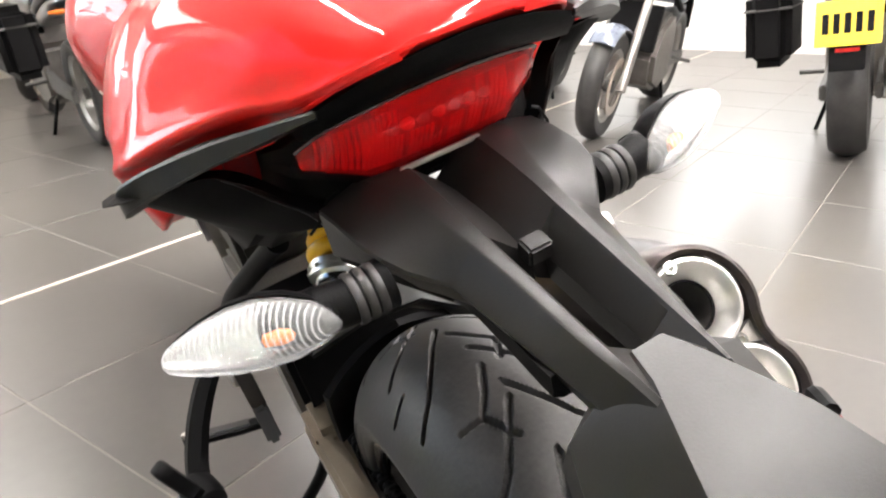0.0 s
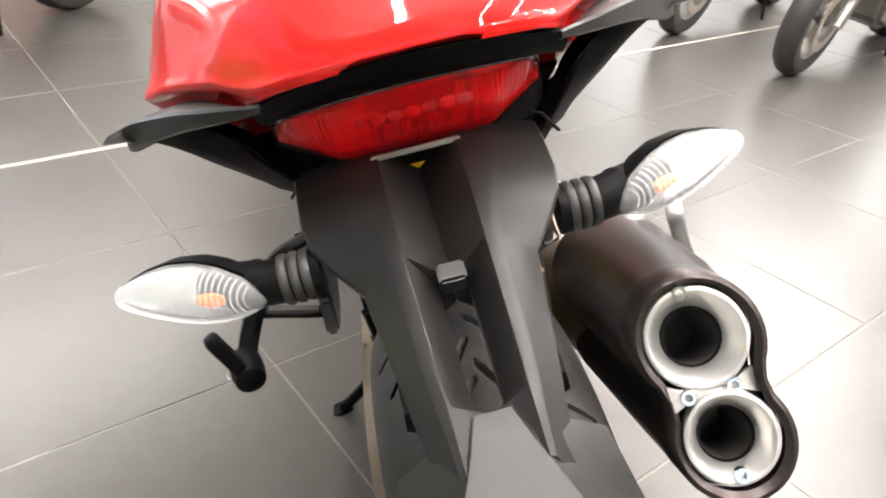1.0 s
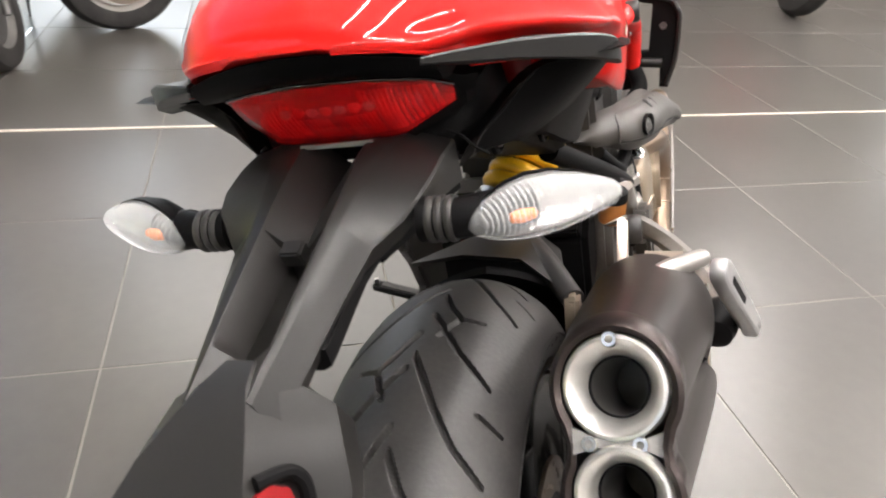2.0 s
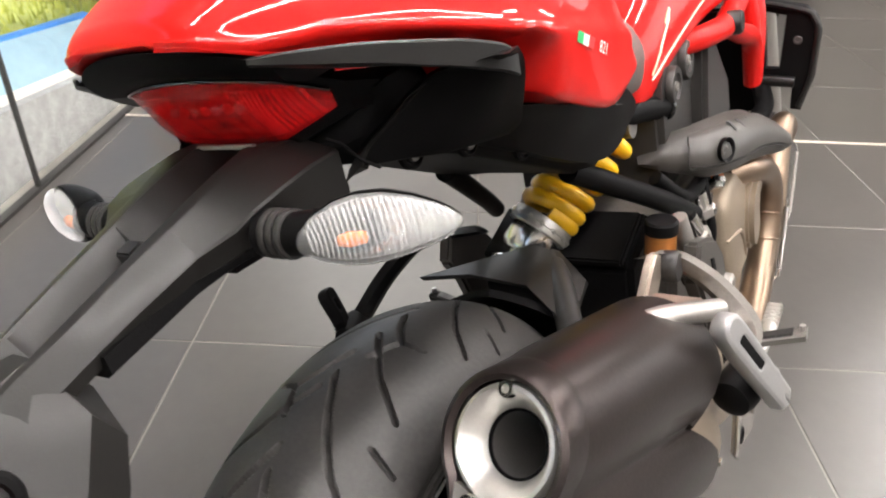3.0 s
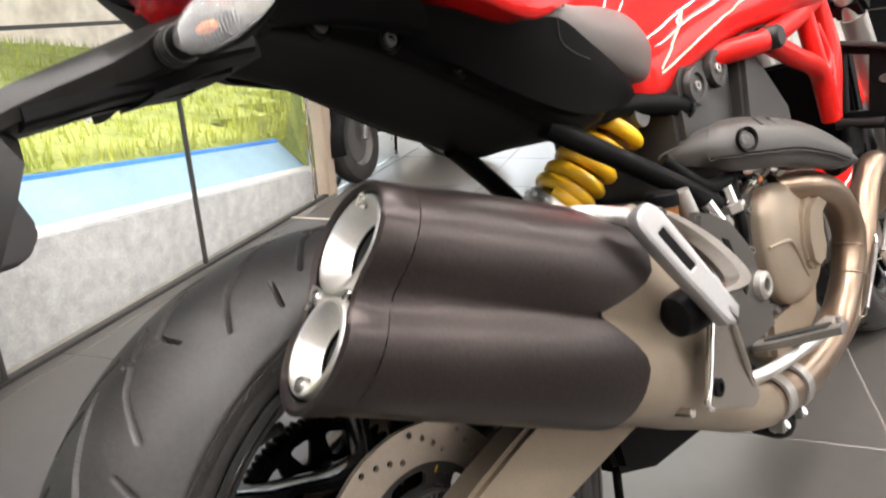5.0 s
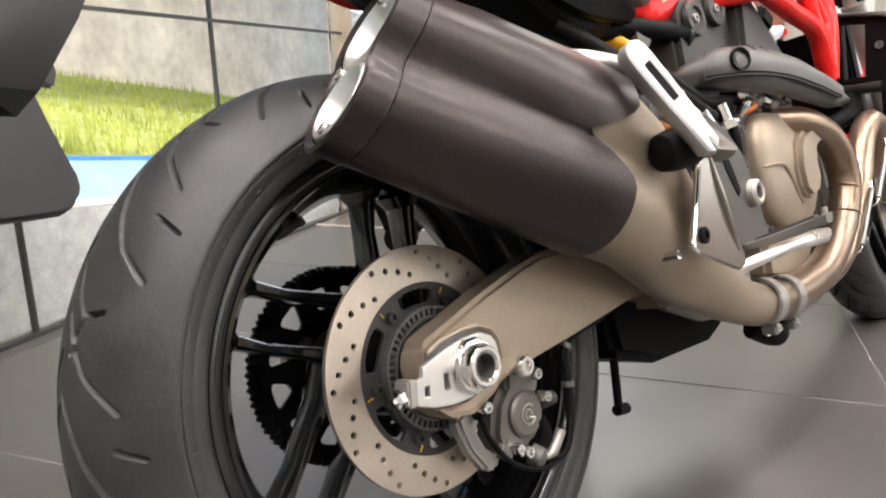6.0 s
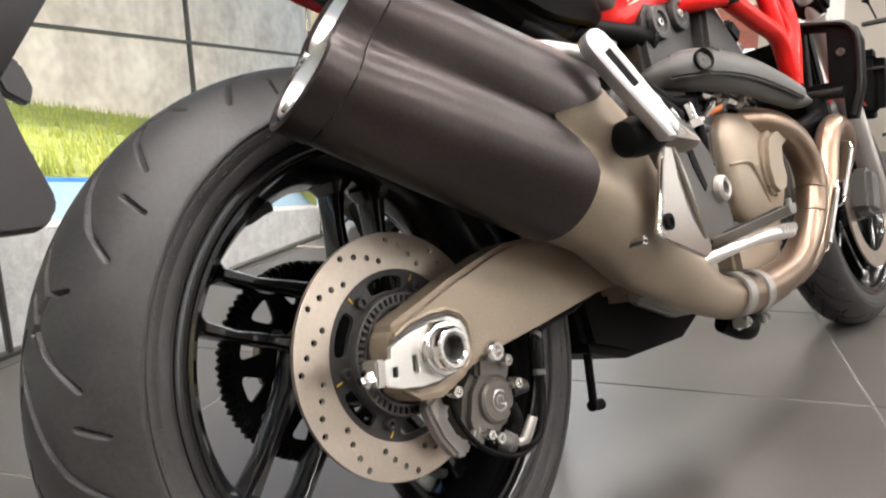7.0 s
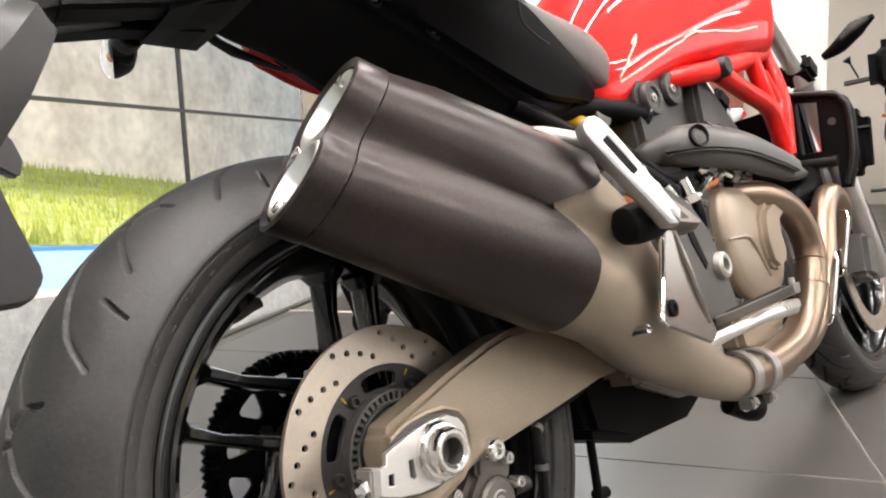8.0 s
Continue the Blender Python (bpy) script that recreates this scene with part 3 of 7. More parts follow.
# chain round the sprocket and forward
chain = bmesh.new()
run = [(-0.084, -0.109 * math.sin(q), 0.006 + 0.109 * math.cos(q)) for q in np.linspace(0, math.pi, 44)]
run = [(-0.084, 0.45 - 0.45 * k / 42, 0.045 + (0.115 - 0.045) * k / 42) for k in range(42)] + run + [(-0.084, 0.45 * k / 42, -0.103 + (0.103 - 0.03) * k / 42) for k in range(42)]
for p, q in zip(run[::1], run[1::1]):
    v = Vector(q) - Vector(p)
    link_n = run.index(p)
    block((Vector(p) + Vector(q)) / 2, (0.019 if link_n % 2 else 0.013, v.length * 1.25, 0.0155), 0.004, (math.degrees(math.atan2(v.z, v.y)), 0, 0), bm=chain, segs=1)
part("chain", chain, BLACK, bike, "dark steel drive chain")

# swing arm
arm_out = [(-0.052, 0.020), (-0.047, 0.038), (-0.038, 0.044), (0.0, 0.057), (0.041, 0.0715), (0.10, 0.0885), (0.132, 0.0955), (0.19, 0.0965), (0.26, 0.088), (0.34, 0.065), (0.44, 0.050), (0.44, -0.005), (0.335, 0.016), (0.279, 0.0141), (0.1755, -0.0006),
           (0.085, -0.0115), (0.052, -0.019), (0.034, -0.025), (-0.006, -0.0375), (-0.030, -0.033), (-0.048, -0.018)]
swing = part("swingarm", slab(arm_out, 0.098, 0.1365, 0.006), BRONZE, bike, "bronze-coloured cast swingarm with smooth flat sides")
part("left_arm", slab(arm_out, -0.134, -0.100, 0.007), BRONZE, swing)
part("cross_member", block((0, 0.405, 0.03), (0.26, 0.10, 0.085), 0.012), BRONZE, swing)
part("shock_brace", slab([(0.20, 0.085), (0.17, 0.20), (0.185, 0.236), (0.215, 0.236), (0.255, 0.17), (0.33, 0.07)], 0.095, 0.112, 0.005), BRONZE, swing, "bronze triangular brace")
part("brace_arm", tube([(0.104, 0.20, 0.225), (0.06, 0.28, 0.235), (0.02, 0.345, 0.235)], [0.014, 0.016, 0.018], 12), DARKSATIN, swing)
boss = [(-0.052, 0.022), (-0.047, 0.034), (-0.028, 0.0425), (0.0, 0.0465), (0.022, 0.0455), (0.040, 0.0385), (0.0485, 0.026), (0.0495, 0.006), (0.044, -0.010), (0.030, -0.024), (-0.004, -0.0365), (-0.030, -0.032), (-0.049, -0.017)]
inner = [(-0.053, 0.020), (-0.046, 0.029), (-0.026, 0.0365), (0.0, 0.0405), (0.021, 0.0398), (0.035, 0.0338), (0.0425, 0.024), (0.0435, 0.006), (0.038, -0.008), (0.026, -0.017), (-0.006, -0.024), (-0.030, -0.022), (-0.050, -0.015)]
# dark slab, barely proud of the arm, paints the shade of a recess
part("recess_patch", slab(inner, 0.1355, 0.1372, 0.0006), DARKCAST, swing, "dark patch for the shade of the recess round the axle plate")
rim_rows = [[(0.1362, *b_), (0.1400, b_[0] * 0.99, 0.006 + (b_[1] - 0.006) * 0.99), (0.1405, *((i_[0] + b_[0]) / 2 if k == 0 else (i_[1] + b_[1]) / 2 for k in (0, 1))), (0.1370, *i_)] for b_, i_ in zip(boss, inner)]
part("axle_boss", loft(rim_rows[1:], cap=True), BRONZE, swing, "raised bronze edge round the axle plate", 30)
adj = cut_plate([(-0.0555, 0.0225), (-0.023, 0.0315), (0.0, 0.0355), (0.020, 0.0355), (0.0325, 0.0295), (0.0375, 0.022), (0.0385, 0.007), (0.033, -0.006), (0.024, -0.0125), (-0.006, -0.0185), (-0.028, -0.0185), (-0.051, -0.0145), (-0.068, -0.0085), (-0.0715, -0.002), (-0.0735, 0.0105), (-0.058, 0.0130)],
                [circle(0.018, 24, 0.001, 0.0092)[::-1], [(-0.0610, -0.0040), (-0.0590, 0.0065), (-0.0515, 0.0060), (-0.0530, -0.0055)], [(-0.0370, -0.0035), (-0.0350, 0.0120), (-0.0275, 0.0110), (-0.0280, -0.0050), (-0.0320, -0.0070)]], 0.006, 0.0012)
adj.transform(Matrix(((0, 0, 1, 0), (1, 0, 0, 0), (0, 1, 0, 0), (0, 0, 0, 1))))
part_mesh("chain_adjuster", adj, SILVER, bike, "silver axle adjuster plate with slots").location.x = 0.1405
# black sheet that stands for the shade inside the adjuster slots
part("slot_back", slab([(-0.064, -0.007), (-0.062, 0.009), (-0.022, 0.014), (-0.024, -0.009)], 0.1340, 0.1368, 0), BLACK, swing)
part("adjuster_end", block((0.138, -0.0755, 0.0045), (0.022, 0.011, 0.024), 0.002, (-9, 0, 0)), CAST, bike, "cast end of the adjuster")
part("adjuster_bolt", turned([(0, 0.0), (0.0085, 0.0), (0.0085, 0.007), (0.006, 0.009), (0.0045, 0.009), (0.0045, 0.013), (0, 0.013)], 6, (0.139, -0.0805, 0.0025), (0, -0.97, -0.08)), CHROME, bike, "bright adjuster bolt")
axle = part("axle_nut", turned([(0.0130, 0.156), (0.0130, 0.1625), (0.0155, 0.1645), (0.0185, 0.1645), (0.0205, 0.1625), (0.0215, 0.158), (0.0215, 0.152), (0.0250, 0.1515), (0.0268, 0.1490), (0.0272, 0.144), (0.0272, 0.1425), (0.0130, 0.1425)], 12, closed=True, at=(0, 0.001, 0.0092)), CHROME, bike, "bright axle nut", 25)
part("axle_bore", turned([(0.0, 0.143), (0.0130, 0.143), (0.0130, 0.163), (0.0118, 0.163), (0.0118, 0.145), (0, 0.145)], 24, at=(0, 0.001, 0.0092)), DARKCAST, axle, "dark hollow axle end")

# rear brake
cal = part("brake_caliper", slab([(0.036, -0.072), (0.046, -0.044), (0.060, -0.030), (0.080, -0.0235), (0.098, -0.032), (0.110, -0.045), (0.1155, -0.066), (0.109, -0.085), (0.094, -0.098), (0.070, -0.1015), (0.050, -0.097), (0.038, -0.086)], 0.086, 0.121, 0.007), CALIPER, bike, "grey cast brake caliper", 45)
part("piston_cover", turned([(0, 0.1275), (0.0205, 0.1275), (0.0235, 0.125), (0.0245, 0.118), (0, 0.118)], 36, (0, 0.0815, -0.0640)), CALIPER, cal)
arc = [(0.1280, 0.0815 + 0.0100 * math.cos(radians(t)), -0.0640 + 0.0105 * math.sin(radians(t))) for t in range(40, 335, 12)]
part("maker_mark", tube(arc + [(0.1280, 0.0815, -0.0675)], 0.0014, 6, straight=True), CAST, cal, "pale round mark")
part("maker_mark", tube([(0.1280, 0.0815 + 0.0050 * math.cos(radians(t)), -0.0640 + 0.0052 * math.sin(radians(t))) for t in range(-20, 260, 20)], 0.0012, 6, straight=True), CAST, cal, "pale inner round mark")
part("upper_lug", slab([(0.060, -0.036), (0.064, -0.018), (0.078, -0.008), (0.090, -0.012), (0.104, -0.022), (0.112, -0.034), (0.105, -0.050), (0.085, -0.042)], 0.100, 0.124, 0.004), CALIPER, cal)
for y, z, rr in ((0.0745, -0.0105, 0.0115), (0.0985, -0.0255, 0.0068), (0.1075, -0.052, 0.0068), (0.0545, -0.091, 0.0058), (0.067, -0.0985, 0.0068), (0.0205, -0.038, 0.0068)):
    part("caliper_bolt", turned([(0, 0.008), (rr * 0.45, 0.008), (rr * 0.5, 0.012), (rr * 0.8, 0.012), (rr, 0.009), (rr, 0), (0, 0)], 18, (0.124 if rr < 0.01 else 0.1335, y, z)), CHROME, cal)
part("bolt_column", rod((0.100, 0.0745, -0.0105), (0.134, 0.0745, -0.0105), 0.0095, 16), CAST, cal)
part("caliper_bracket", slab([(-0.006, -0.044), (0.010, -0.036), (0.030, -0.034), (0.032, -0.046), (0.018, -0.062), (0.030, -0.088), (0.046, -0.096), (0.038, -0.108), (0.022, -0.106), (0.006, -0.082), (-0.002, -0.060)], 0.098, 0.116, 0.004), CAST, cal, "pale cast bracket")
part("side_lobe", slab([(0.040, -0.094), (0.052, -0.074), (0.058, -0.096), (0.052, -0.106)], 0.110, 0.123, 0.003), CAST, cal)
part("banjo", turned([(0, 0.014), (0.005, 0.014), (0.008, 0.012), (0.0115, 0.009), (0.0115, -0.004), (0, -0.004)], 18, (0.122, 0.084, -0.1085), (0.75, 0.4, -0.5)), DARKCAST, cal)
part("bleed_nipple", tube([(0.124, 0.092, -0.116), (0.130, 0.106, -0.112), (0.134, 0.120, -0.092)], [0.004, 0.0062, 0.0058], 10, straight=True), CAST, cal, "pale bleed nipple")
part("rubber_cap", rod((0.116, 0.112, -0.062), (0.118, 0.134, -0.062), 0.0075, 12), RUBBER, cal)
part("hose_boot", tube([(0.122, 0.100, -0.075), (0.124, 0.104, -0.092), (0.122, 0.096, -0.106)], [0.0085, 0.0080, 0.0065], 12), BLACK, cal)
part("brake_hose", tube([(0.126, 0.095, -0.118), (0.130, 0.126, -0.116), (0.128, 0.148, -0.075), (0.124, 0.157, -0.030), (0.118, 0.172, -0.012), (0.112, 0.205, -0.004), (0.104, 0.26, 0.000), (0.095, 0.34, 0.018)], 0.0046, 10), BLACK, cal, "thin black brake hose")
part("sensor_wire", tube([(0.124, 0.018, -0.045), (0.128, 0.023, -0.073), (0.130, 0.051, -0.107), (0.130, 0.100, -0.125), (0.127, 0.138, -0.105), (0.124, 0.150, -0.050), (0.120, 0.163, -0.012), (0.110, 0.21, 0.003), (0.098, 0.27, 0.010)], 0.0030, 8), BLACK, cal, "thin black sensor wire")
part("wire_clip", turned([(0.0048, -0.003), (0.0070, -0.003), (0.0070, 0.003), (0.0048, 0.003)], 14, (0.120, 0.166, -0.014), (0, 0.8, 0.5), closed=True), DARKCAST, cal)
part("wire_clip", turned([(0.0048, -0.003), (0.0070, -0.003), (0.0070, 0.003), (0.0048, 0.003)], 14, (0.126, 0.153, -0.052), (0, 0.15, 1), closed=True), DARKCAST, cal)
part("sensor", block((0.120, 0.020, -0.040), (0.014, 0.014, 0.022), 0.003, (15, 0, 0)), BLACK, cal)

# muffler: two stacked outlets in one dark sleeve
UP, LO = Vector((0.169, -0.064, 0.314)), Vector((0.173, -0.113, 0.253))
AX = Vector((0.030, 0.925, -0.365)).normalized()      # forward and down along the sleeve
FACE = Vector((-0.13, -0.790, 0.600)).normalized()


def twin(cu, cl, ru, rl, n=28):
    """A ring round two circles, upper and lower, drawn in at the waist."""
    ax = (cl - cu).normalized()
    nrm = AX
    side = nrm.cross(ax).normalized()
    pts = []
    d = (cl - cu).length
    for c, r, base, span in ((cu, ru, math.pi, 2.15), (cl, rl, 0.0, 2.10)):
        for q in np.linspace(-span, span, n):
            t = base + q
            pts.append(c + ax * (math.cos(t) * r) + side * (math.sin(t) * r))
    ring = []
    for i in range(len(pts)):
        a, b = pts[i], pts[(i + 1) % len(pts)]
        ring.append(a)
        if i in (n - 1, 2 * n - 1):
            m = (a + b) / 2
            mid = cu + ax * (d * ru / (ru + rl))
            pull = (m - mid).normalized() * -0.0025
            for f in (0.25, 0.5, 0.75):
                ring.append(a.lerp(b, f) + pull * (1 - abs(f - 0.5) * 2))
    return ring


def muffler_ring(f, grow=0.0, slash=True):
    """The sleeve's section at f metres in front of the outlet; the rear end is cut on the slant."""
    cu, cl = UP + AX * f, LO + AX * f
    cl = cl + (cu - cl).normalized() * 0.0
    down = (LO - UP)
    down -= AX * down.dot(AX)
    cu = UP + AX * f
    cl = UP + down + AX * f
    wide = min(1.0, max(0.0, f) / 0.25) * 0.016
    ring = twin(cu + Vector((0.010, 0, 0)) * (wide / 0.016), cl + Vector((0.010, 0, 0)) * (wide / 0.016), 0.050 + grow + wide, 0.046 + grow + wide)
    return ring


def on_face(p, off=0.0):
    k = ((UP + FACE * off - p).dot(FACE)) / AX.dot(FACE)
    return p + AX * k


muf = new("muffler")
muf.parent = bike
tagged(muf, "dark brown-black twin-outlet muffler")
rings = [[on_face(p, 0.004) for p in muffler_ring(0, -0.0085)], [on_face(p, 0.0075) for p in muffler_ring(0, -0.004)], [on_face(p, 0.0055) for p in muffler_ring(0, 0.0)]]
lip = [on_face(p, -0.022) for p in muffler_ring(0.0, 0.001)]
part("end_cap", loft(rings + [lip], cap=False), SLEEVE, muf, "rounded dark end cap", 60)
front = []
for p in muffler_ring(0.30, 0.0012):
    down = (p - (UP + AX * 0.30)).dot((LO - UP).normalized())
    dist = min(abs(down), abs(down - 0.072))
    front.append(p - AX * (0.035 + 0.06 * max(0, 1 - abs(down - 0.036) / 0.038) ** 1.3))
start = [on_face(p, -0.0235) for p in muffler_ring(0.0, 0.0)]
mids = []
for f in (0.08, 0.15, 0.21):
    mids.append(muffler_ring(f, 0.0008))
part("sleeve", loft([start] + mids + [front], cap=False), SLEEVE, muf, "satin dark brown coated sleeve", 60)
for nm, c, ro, ri in (("outlet", UP, 0.0405, 0.0230), ("outlet", LO, 0.0365, 0.0208)):
    ez = FACE
    ob = part(nm, turned([(ro, 0.001), (ro - 0.0015, 0.004), (ro - 0.004, 0.0045), (ro - 0.006, 0.003), (ri + 0.001, -0.016), (ri, -0.0165), (ri, -0.055), (ri + 0.003, -0.055), (ri + 0.003, -0.02), (ro, -0.006)], 56, c, ez, closed=True), SILVER, muf, "flared satin silver outlet ring", 30)
    part("bore", turned([(ri - 0.0004, -0.0155), (ri - 0.0005, -0.115), (0, -0.115)], 40, c, ez), DARKCAST, ob, "dark hollow outlet pipe")
    part("bore_rim", turned([(ri + 0.0010, -0.0150), (ri - 0.0010, -0.0150), (ri - 0.0010, -0.0175), (ri + 0.0010, -0.0175)], 40, c, ez, closed=True), BLACK, ob)
wm = (UP + LO) / 2 + (LO - UP).normalized() * 0.002
part("face_plate", loft([[wm + Vector((1, 0, 0)) * x + (LO - UP).normalized() * d + FACE * o for x, d in ((-0.034, -0.010), (-0.018, -0.004), (0, -0.002), (0.018, -0.004), (0.034, -0.010), (0.034, 0.010), (0.018, 0.004), (0, 0.002), (-0.018, 0.004), (-0.034, 0.010))] for o in (-0.006, 0.001)]), CAST, muf, "silver plate between the outlets")
part("inner_wall", loft([[on_face(p, -0.012) for p in muffler_ring(0, -0.004)], [on_face(p, -0.014) for p in muffler_ring(0, -0.004)]][:1] * 1 + [[on_face(p, 0.004) for p in muffler_ring(0, -0.0085)]], cap=False), SLEEVE, muf)
for p in ((0.166, -0.042, 0.342), (0.187, -0.089, 0.281), (0.150, -0.090, 0.281), (0.172, -0.131, 0.232)):
    part("screw", bolt(Vector(p) - FACE * 0.001, FACE, 0.0062, 0.006), CHROME, muf)

# pre-chamber and link pipe
cham = []
for f, dn, gw in ((0.16, 0.0, -0.004), (0.22, 0.0, -0.004), (0.28, 0.004, -0.006), (0.33, 0.012, -0.012)):
    cham.append([p + Vector((0, 0, -dn)) for p in muffler_ring(f, gw)])
base_ring = muffler_ring(0, 0)
n = len(base_ring)
cen0 = sum(base_ring, Vector()) / n
for c, w, hgt in ((Vector((0.168, 0.335, 0.078)), 0.050, 0.075), (Vector((0.168, 0.385, 0.030)), 0.043, 0.050), (Vector((0.174, 0.43, -0.006)), 0.036, 0.037), (Vector((0.178, 0.47, -0.027)), 0.031, 0.031), (Vector((0.180, 0.50, -0.037)), 0.030, 0.030)):
    k = len(cham)
    d = Vector((0.02, 0.80, -0.55 + 0.1 * (k - 4))).normalized()
    upv = (Vector((0, 0, 1)) - d * d.z).normalized()
    sidev = d.cross(upv)
    ring = []
    axn = (LO - UP)
    axn = (axn - AX * axn.dot(AX)).normalized()
    sdn = AX.cross(axn).normalized()
    for p in base_ring:
        q = p - cen0
        t = math.atan2(q.dot(sdn), -q.dot(axn))
        ring.append(c + upv * (hgt * math.cos(t)) + sidev * (-w * math.sin(t)) * (1 if sidev.dot(sdn) < 0 else -1))
    cham.append(ring)
part("chamber", loft(cham), BRONZE, muf, "bronze-tinted bare metal exhaust chamber", 60)
part("link_pipe", tube([(0.180, 0.49, -0.034), (0.181, 0.54, -0.043), (0.183, 0.60, -0.046), (0.186, 0.66, -0.042)], [0.029, 0.0285, 0.0285, 0.028], 24), TITAN, muf, "heat-tinted steel link pipe")
for y, z in ((0.512, -0.0385), (0.572, -0.0445)):
    cl = part("clamp", turned([(0.0295, -0.011), (0.0335, -0.010), (0.0335, 0.010), (0.0295, 0.011)], 28, (0.1805, y + 0.015, z), (0.02, 1, -0.12), closed=True), CAST, muf, "bright pipe clamp")
    part("clamp_bolt", rod((0.178, y + 0.017, z - 0.046), (0.198, y + 0.017, z - 0.036), 0.006, 10), CHROME, cl)
    part("clamp_ear", block((0.186, y + 0.015, z - 0.040), (0.022, 0.016, 0.012), 0.002), CAST, cl)
part("bracket_strap", tube([(0.18, 0.125, 0.288), (0.21, 0.165, 0.282), (0.245, 0.225, 0.262)], [0.010, 0.012, 0.010], 10), CAST, muf, "bright bracket over the sleeve")

# header pipes
hdr = part("exhaust_header", tube([(0.150, 0.70, 0.215), (0.182, 0.765, 0.205), (0.192, 0.835, 0.172), (0.193, 0.872, 0.115), (0.191, 0.855, 0.055), (0.188, 0.805, 0.004), (0.187, 0.73, -0.030), (0.185, 0.655, -0.042)], [0.024, 0.024, 0.0245, 0.0245, 0.0245, 0.0245, 0.026, 0.028], 24, 8), TITAN, bike, "heat-tinted steel exhaust header")
part("front_pipe", tube([(0.11, 1.10, 0.10), (0.165, 1.10, 0.11), (0.192, 1.085, 0.165), (0.195, 1.04, 0.195), (0.194, 0.985, 0.165), (0.194, 0.93, 0.09), (0.190, 0.87, 0.02), (0.187, 0.80, -0.025), (0.183, 0.72, -0.045)], 0.022, 24, 8), TITAN, hdr, "heat-tinted front cylinder pipe")
for y, z, dz in ((0.866, 0.085, 1), (0.848, 0.045, 1)):
    part("weld_bead", turned([(0.0245, -0.002), (0.0258, 0), (0.0245, 0.002)], 24, (0.1915, y, z), (0, 0.45, 0.9), closed=True), TITAN, hdr)
for a, b in (((0.222, 1.02, 0.145), (0.220, 0.935, 0.060)), ((0.219, 0.915, 0.078), (0.216, 0.835, -0.008))):
    sp = part("retaining_spring", rod(a, b, 0.0036, 8), SATIN, hdr, "bright coil retaining spring")
    part("hook", tube([a, Vector(a) + Vector((-0.004, 0.012, 0.012)), Vector(a) + Vector((-0.016, 0.016, 0.018))], 0.0016, 6), CHROME, sp)
    part("hook", tube([b, Vector(b) + Vector((-0.002, -0.008, -0.010)), Vector(b) + Vector((-0.014, -0.012, -0.014))], 0.0016, 6), CHROME, sp)

# heat shield
path = smooth_line([(0.078, 0.536, 0.298), (0.124, 0.550, 0.300), (0.166, 0.568, 0.298), (0.190, 0.615, 0.294), (0.203, 0.690, 0.283), (0.216, 0.765, 0.260), (0.232, 0.822, 0.229)], 5)
hs = np.interp(np.linspace(0, 1, len(path)), [0, 0.12, 0.3, 0.5, 0.75, 0.92, 1], [0.005, 0.022, 0.034, 0.037, 0.036, 0.026, 0.008])


def shield_rings(row, thick, lift, a=0, b=None):
    rings = []
    for i, c in list(enumerate(path))[a:b]:
        d = (path[min(i + 1, len(path) - 1)] - path[max(i - 1, 0)]).normalized()
        out = d.cross(Vector((0, 0, 1))).normalized()
        upv = out.cross(d)
        ring = [c + upv * (hs[i] * u) + out * (v + lift) for u, v in row]
        rings.append(ring + [p - out * thick - upv * 0.001 for p in ring[::-1]])
    return rings


shield = part("heat_shield", loft(shield_rings([(-1, -0.006), (-0.85, 0.003), (-0.2, 0.008), (0.35, 0.004), (0.75, -0.012), (1.0, -0.036)], 0.004, 0.0)), SHIELD, bike, "matte dark grey heat shield over the exhaust", 50)
part("step_plate", loft(shield_rings([(-0.42, 0.006), (-0.36, 0.010), (-0.1, 0.011), (0.35, 0.007), (0.72, -0.008), (0.86, -0.018)], 0.005, 0.004, 7, -2)), SHIELD, shield, "", 40)
edge_line = [r_[0] for r_ in shield_rings([(-0.46, 0.007)], 0.001, 0.004, 7, -2)]
# thin dark tube along the lower edge of the raised plate
part("step_line", tube([shield_rings([(0.80, -0.012)], 0.001, 0.005, 7, 8)[0][0]] + edge_line, 0.0016, 6), JOINT, shield, "dark line below the raised plate")
part("shield_collar", turned([(0.0165, 0), (0.0165, 0.006), (0.0125, 0.004), (0.0115, 0.0)], 28, (0.184, 0.572, 0.302), (0.93, -0.36, 0.05), closed=True), BLACK, shield)
part("shield_bolt", bolt((0.184, 0.572, 0.302), (0.93, -0.36, 0.05), 0.0075, 0.002), DARKCAST, shield)
for k in range(7):
    q = path[int(15 + 2.0 * k)] if int(15 + 2.0 * k) < len(path) else path[-1]
    # dark blocks set on the shield stand for the shade of open slots
    part("louvre", block(q + Vector((-0.004, 0.0, 0.026 - 0.0022 * k)), (0.020, 0.0065, 0.006), 0.002, (20, 48, -12)), JOINT, shield, "dark slanting block for the shade of a louvre slot")
part("shield_bolt", bolt((0.226, 0.795, 0.248), (1, -0.2, 0), 0.008, 0.003), BLACK, shield)

# engine
eng = part("engine", slab([(0.50, 0.08), (0.53, 0.20), (0.57, 0.245), (0.72, 0.235), (0.82, 0.20), (0.86, 0.12), (0.84, 0.02), (0.76, -0.05), (0.60, -0.075), (0.52, -0.045), (0.50, 0.02)], -0.125, 0.125, 0.012), ENGINE, bike, "grey and bronze twin-cylinder engine")
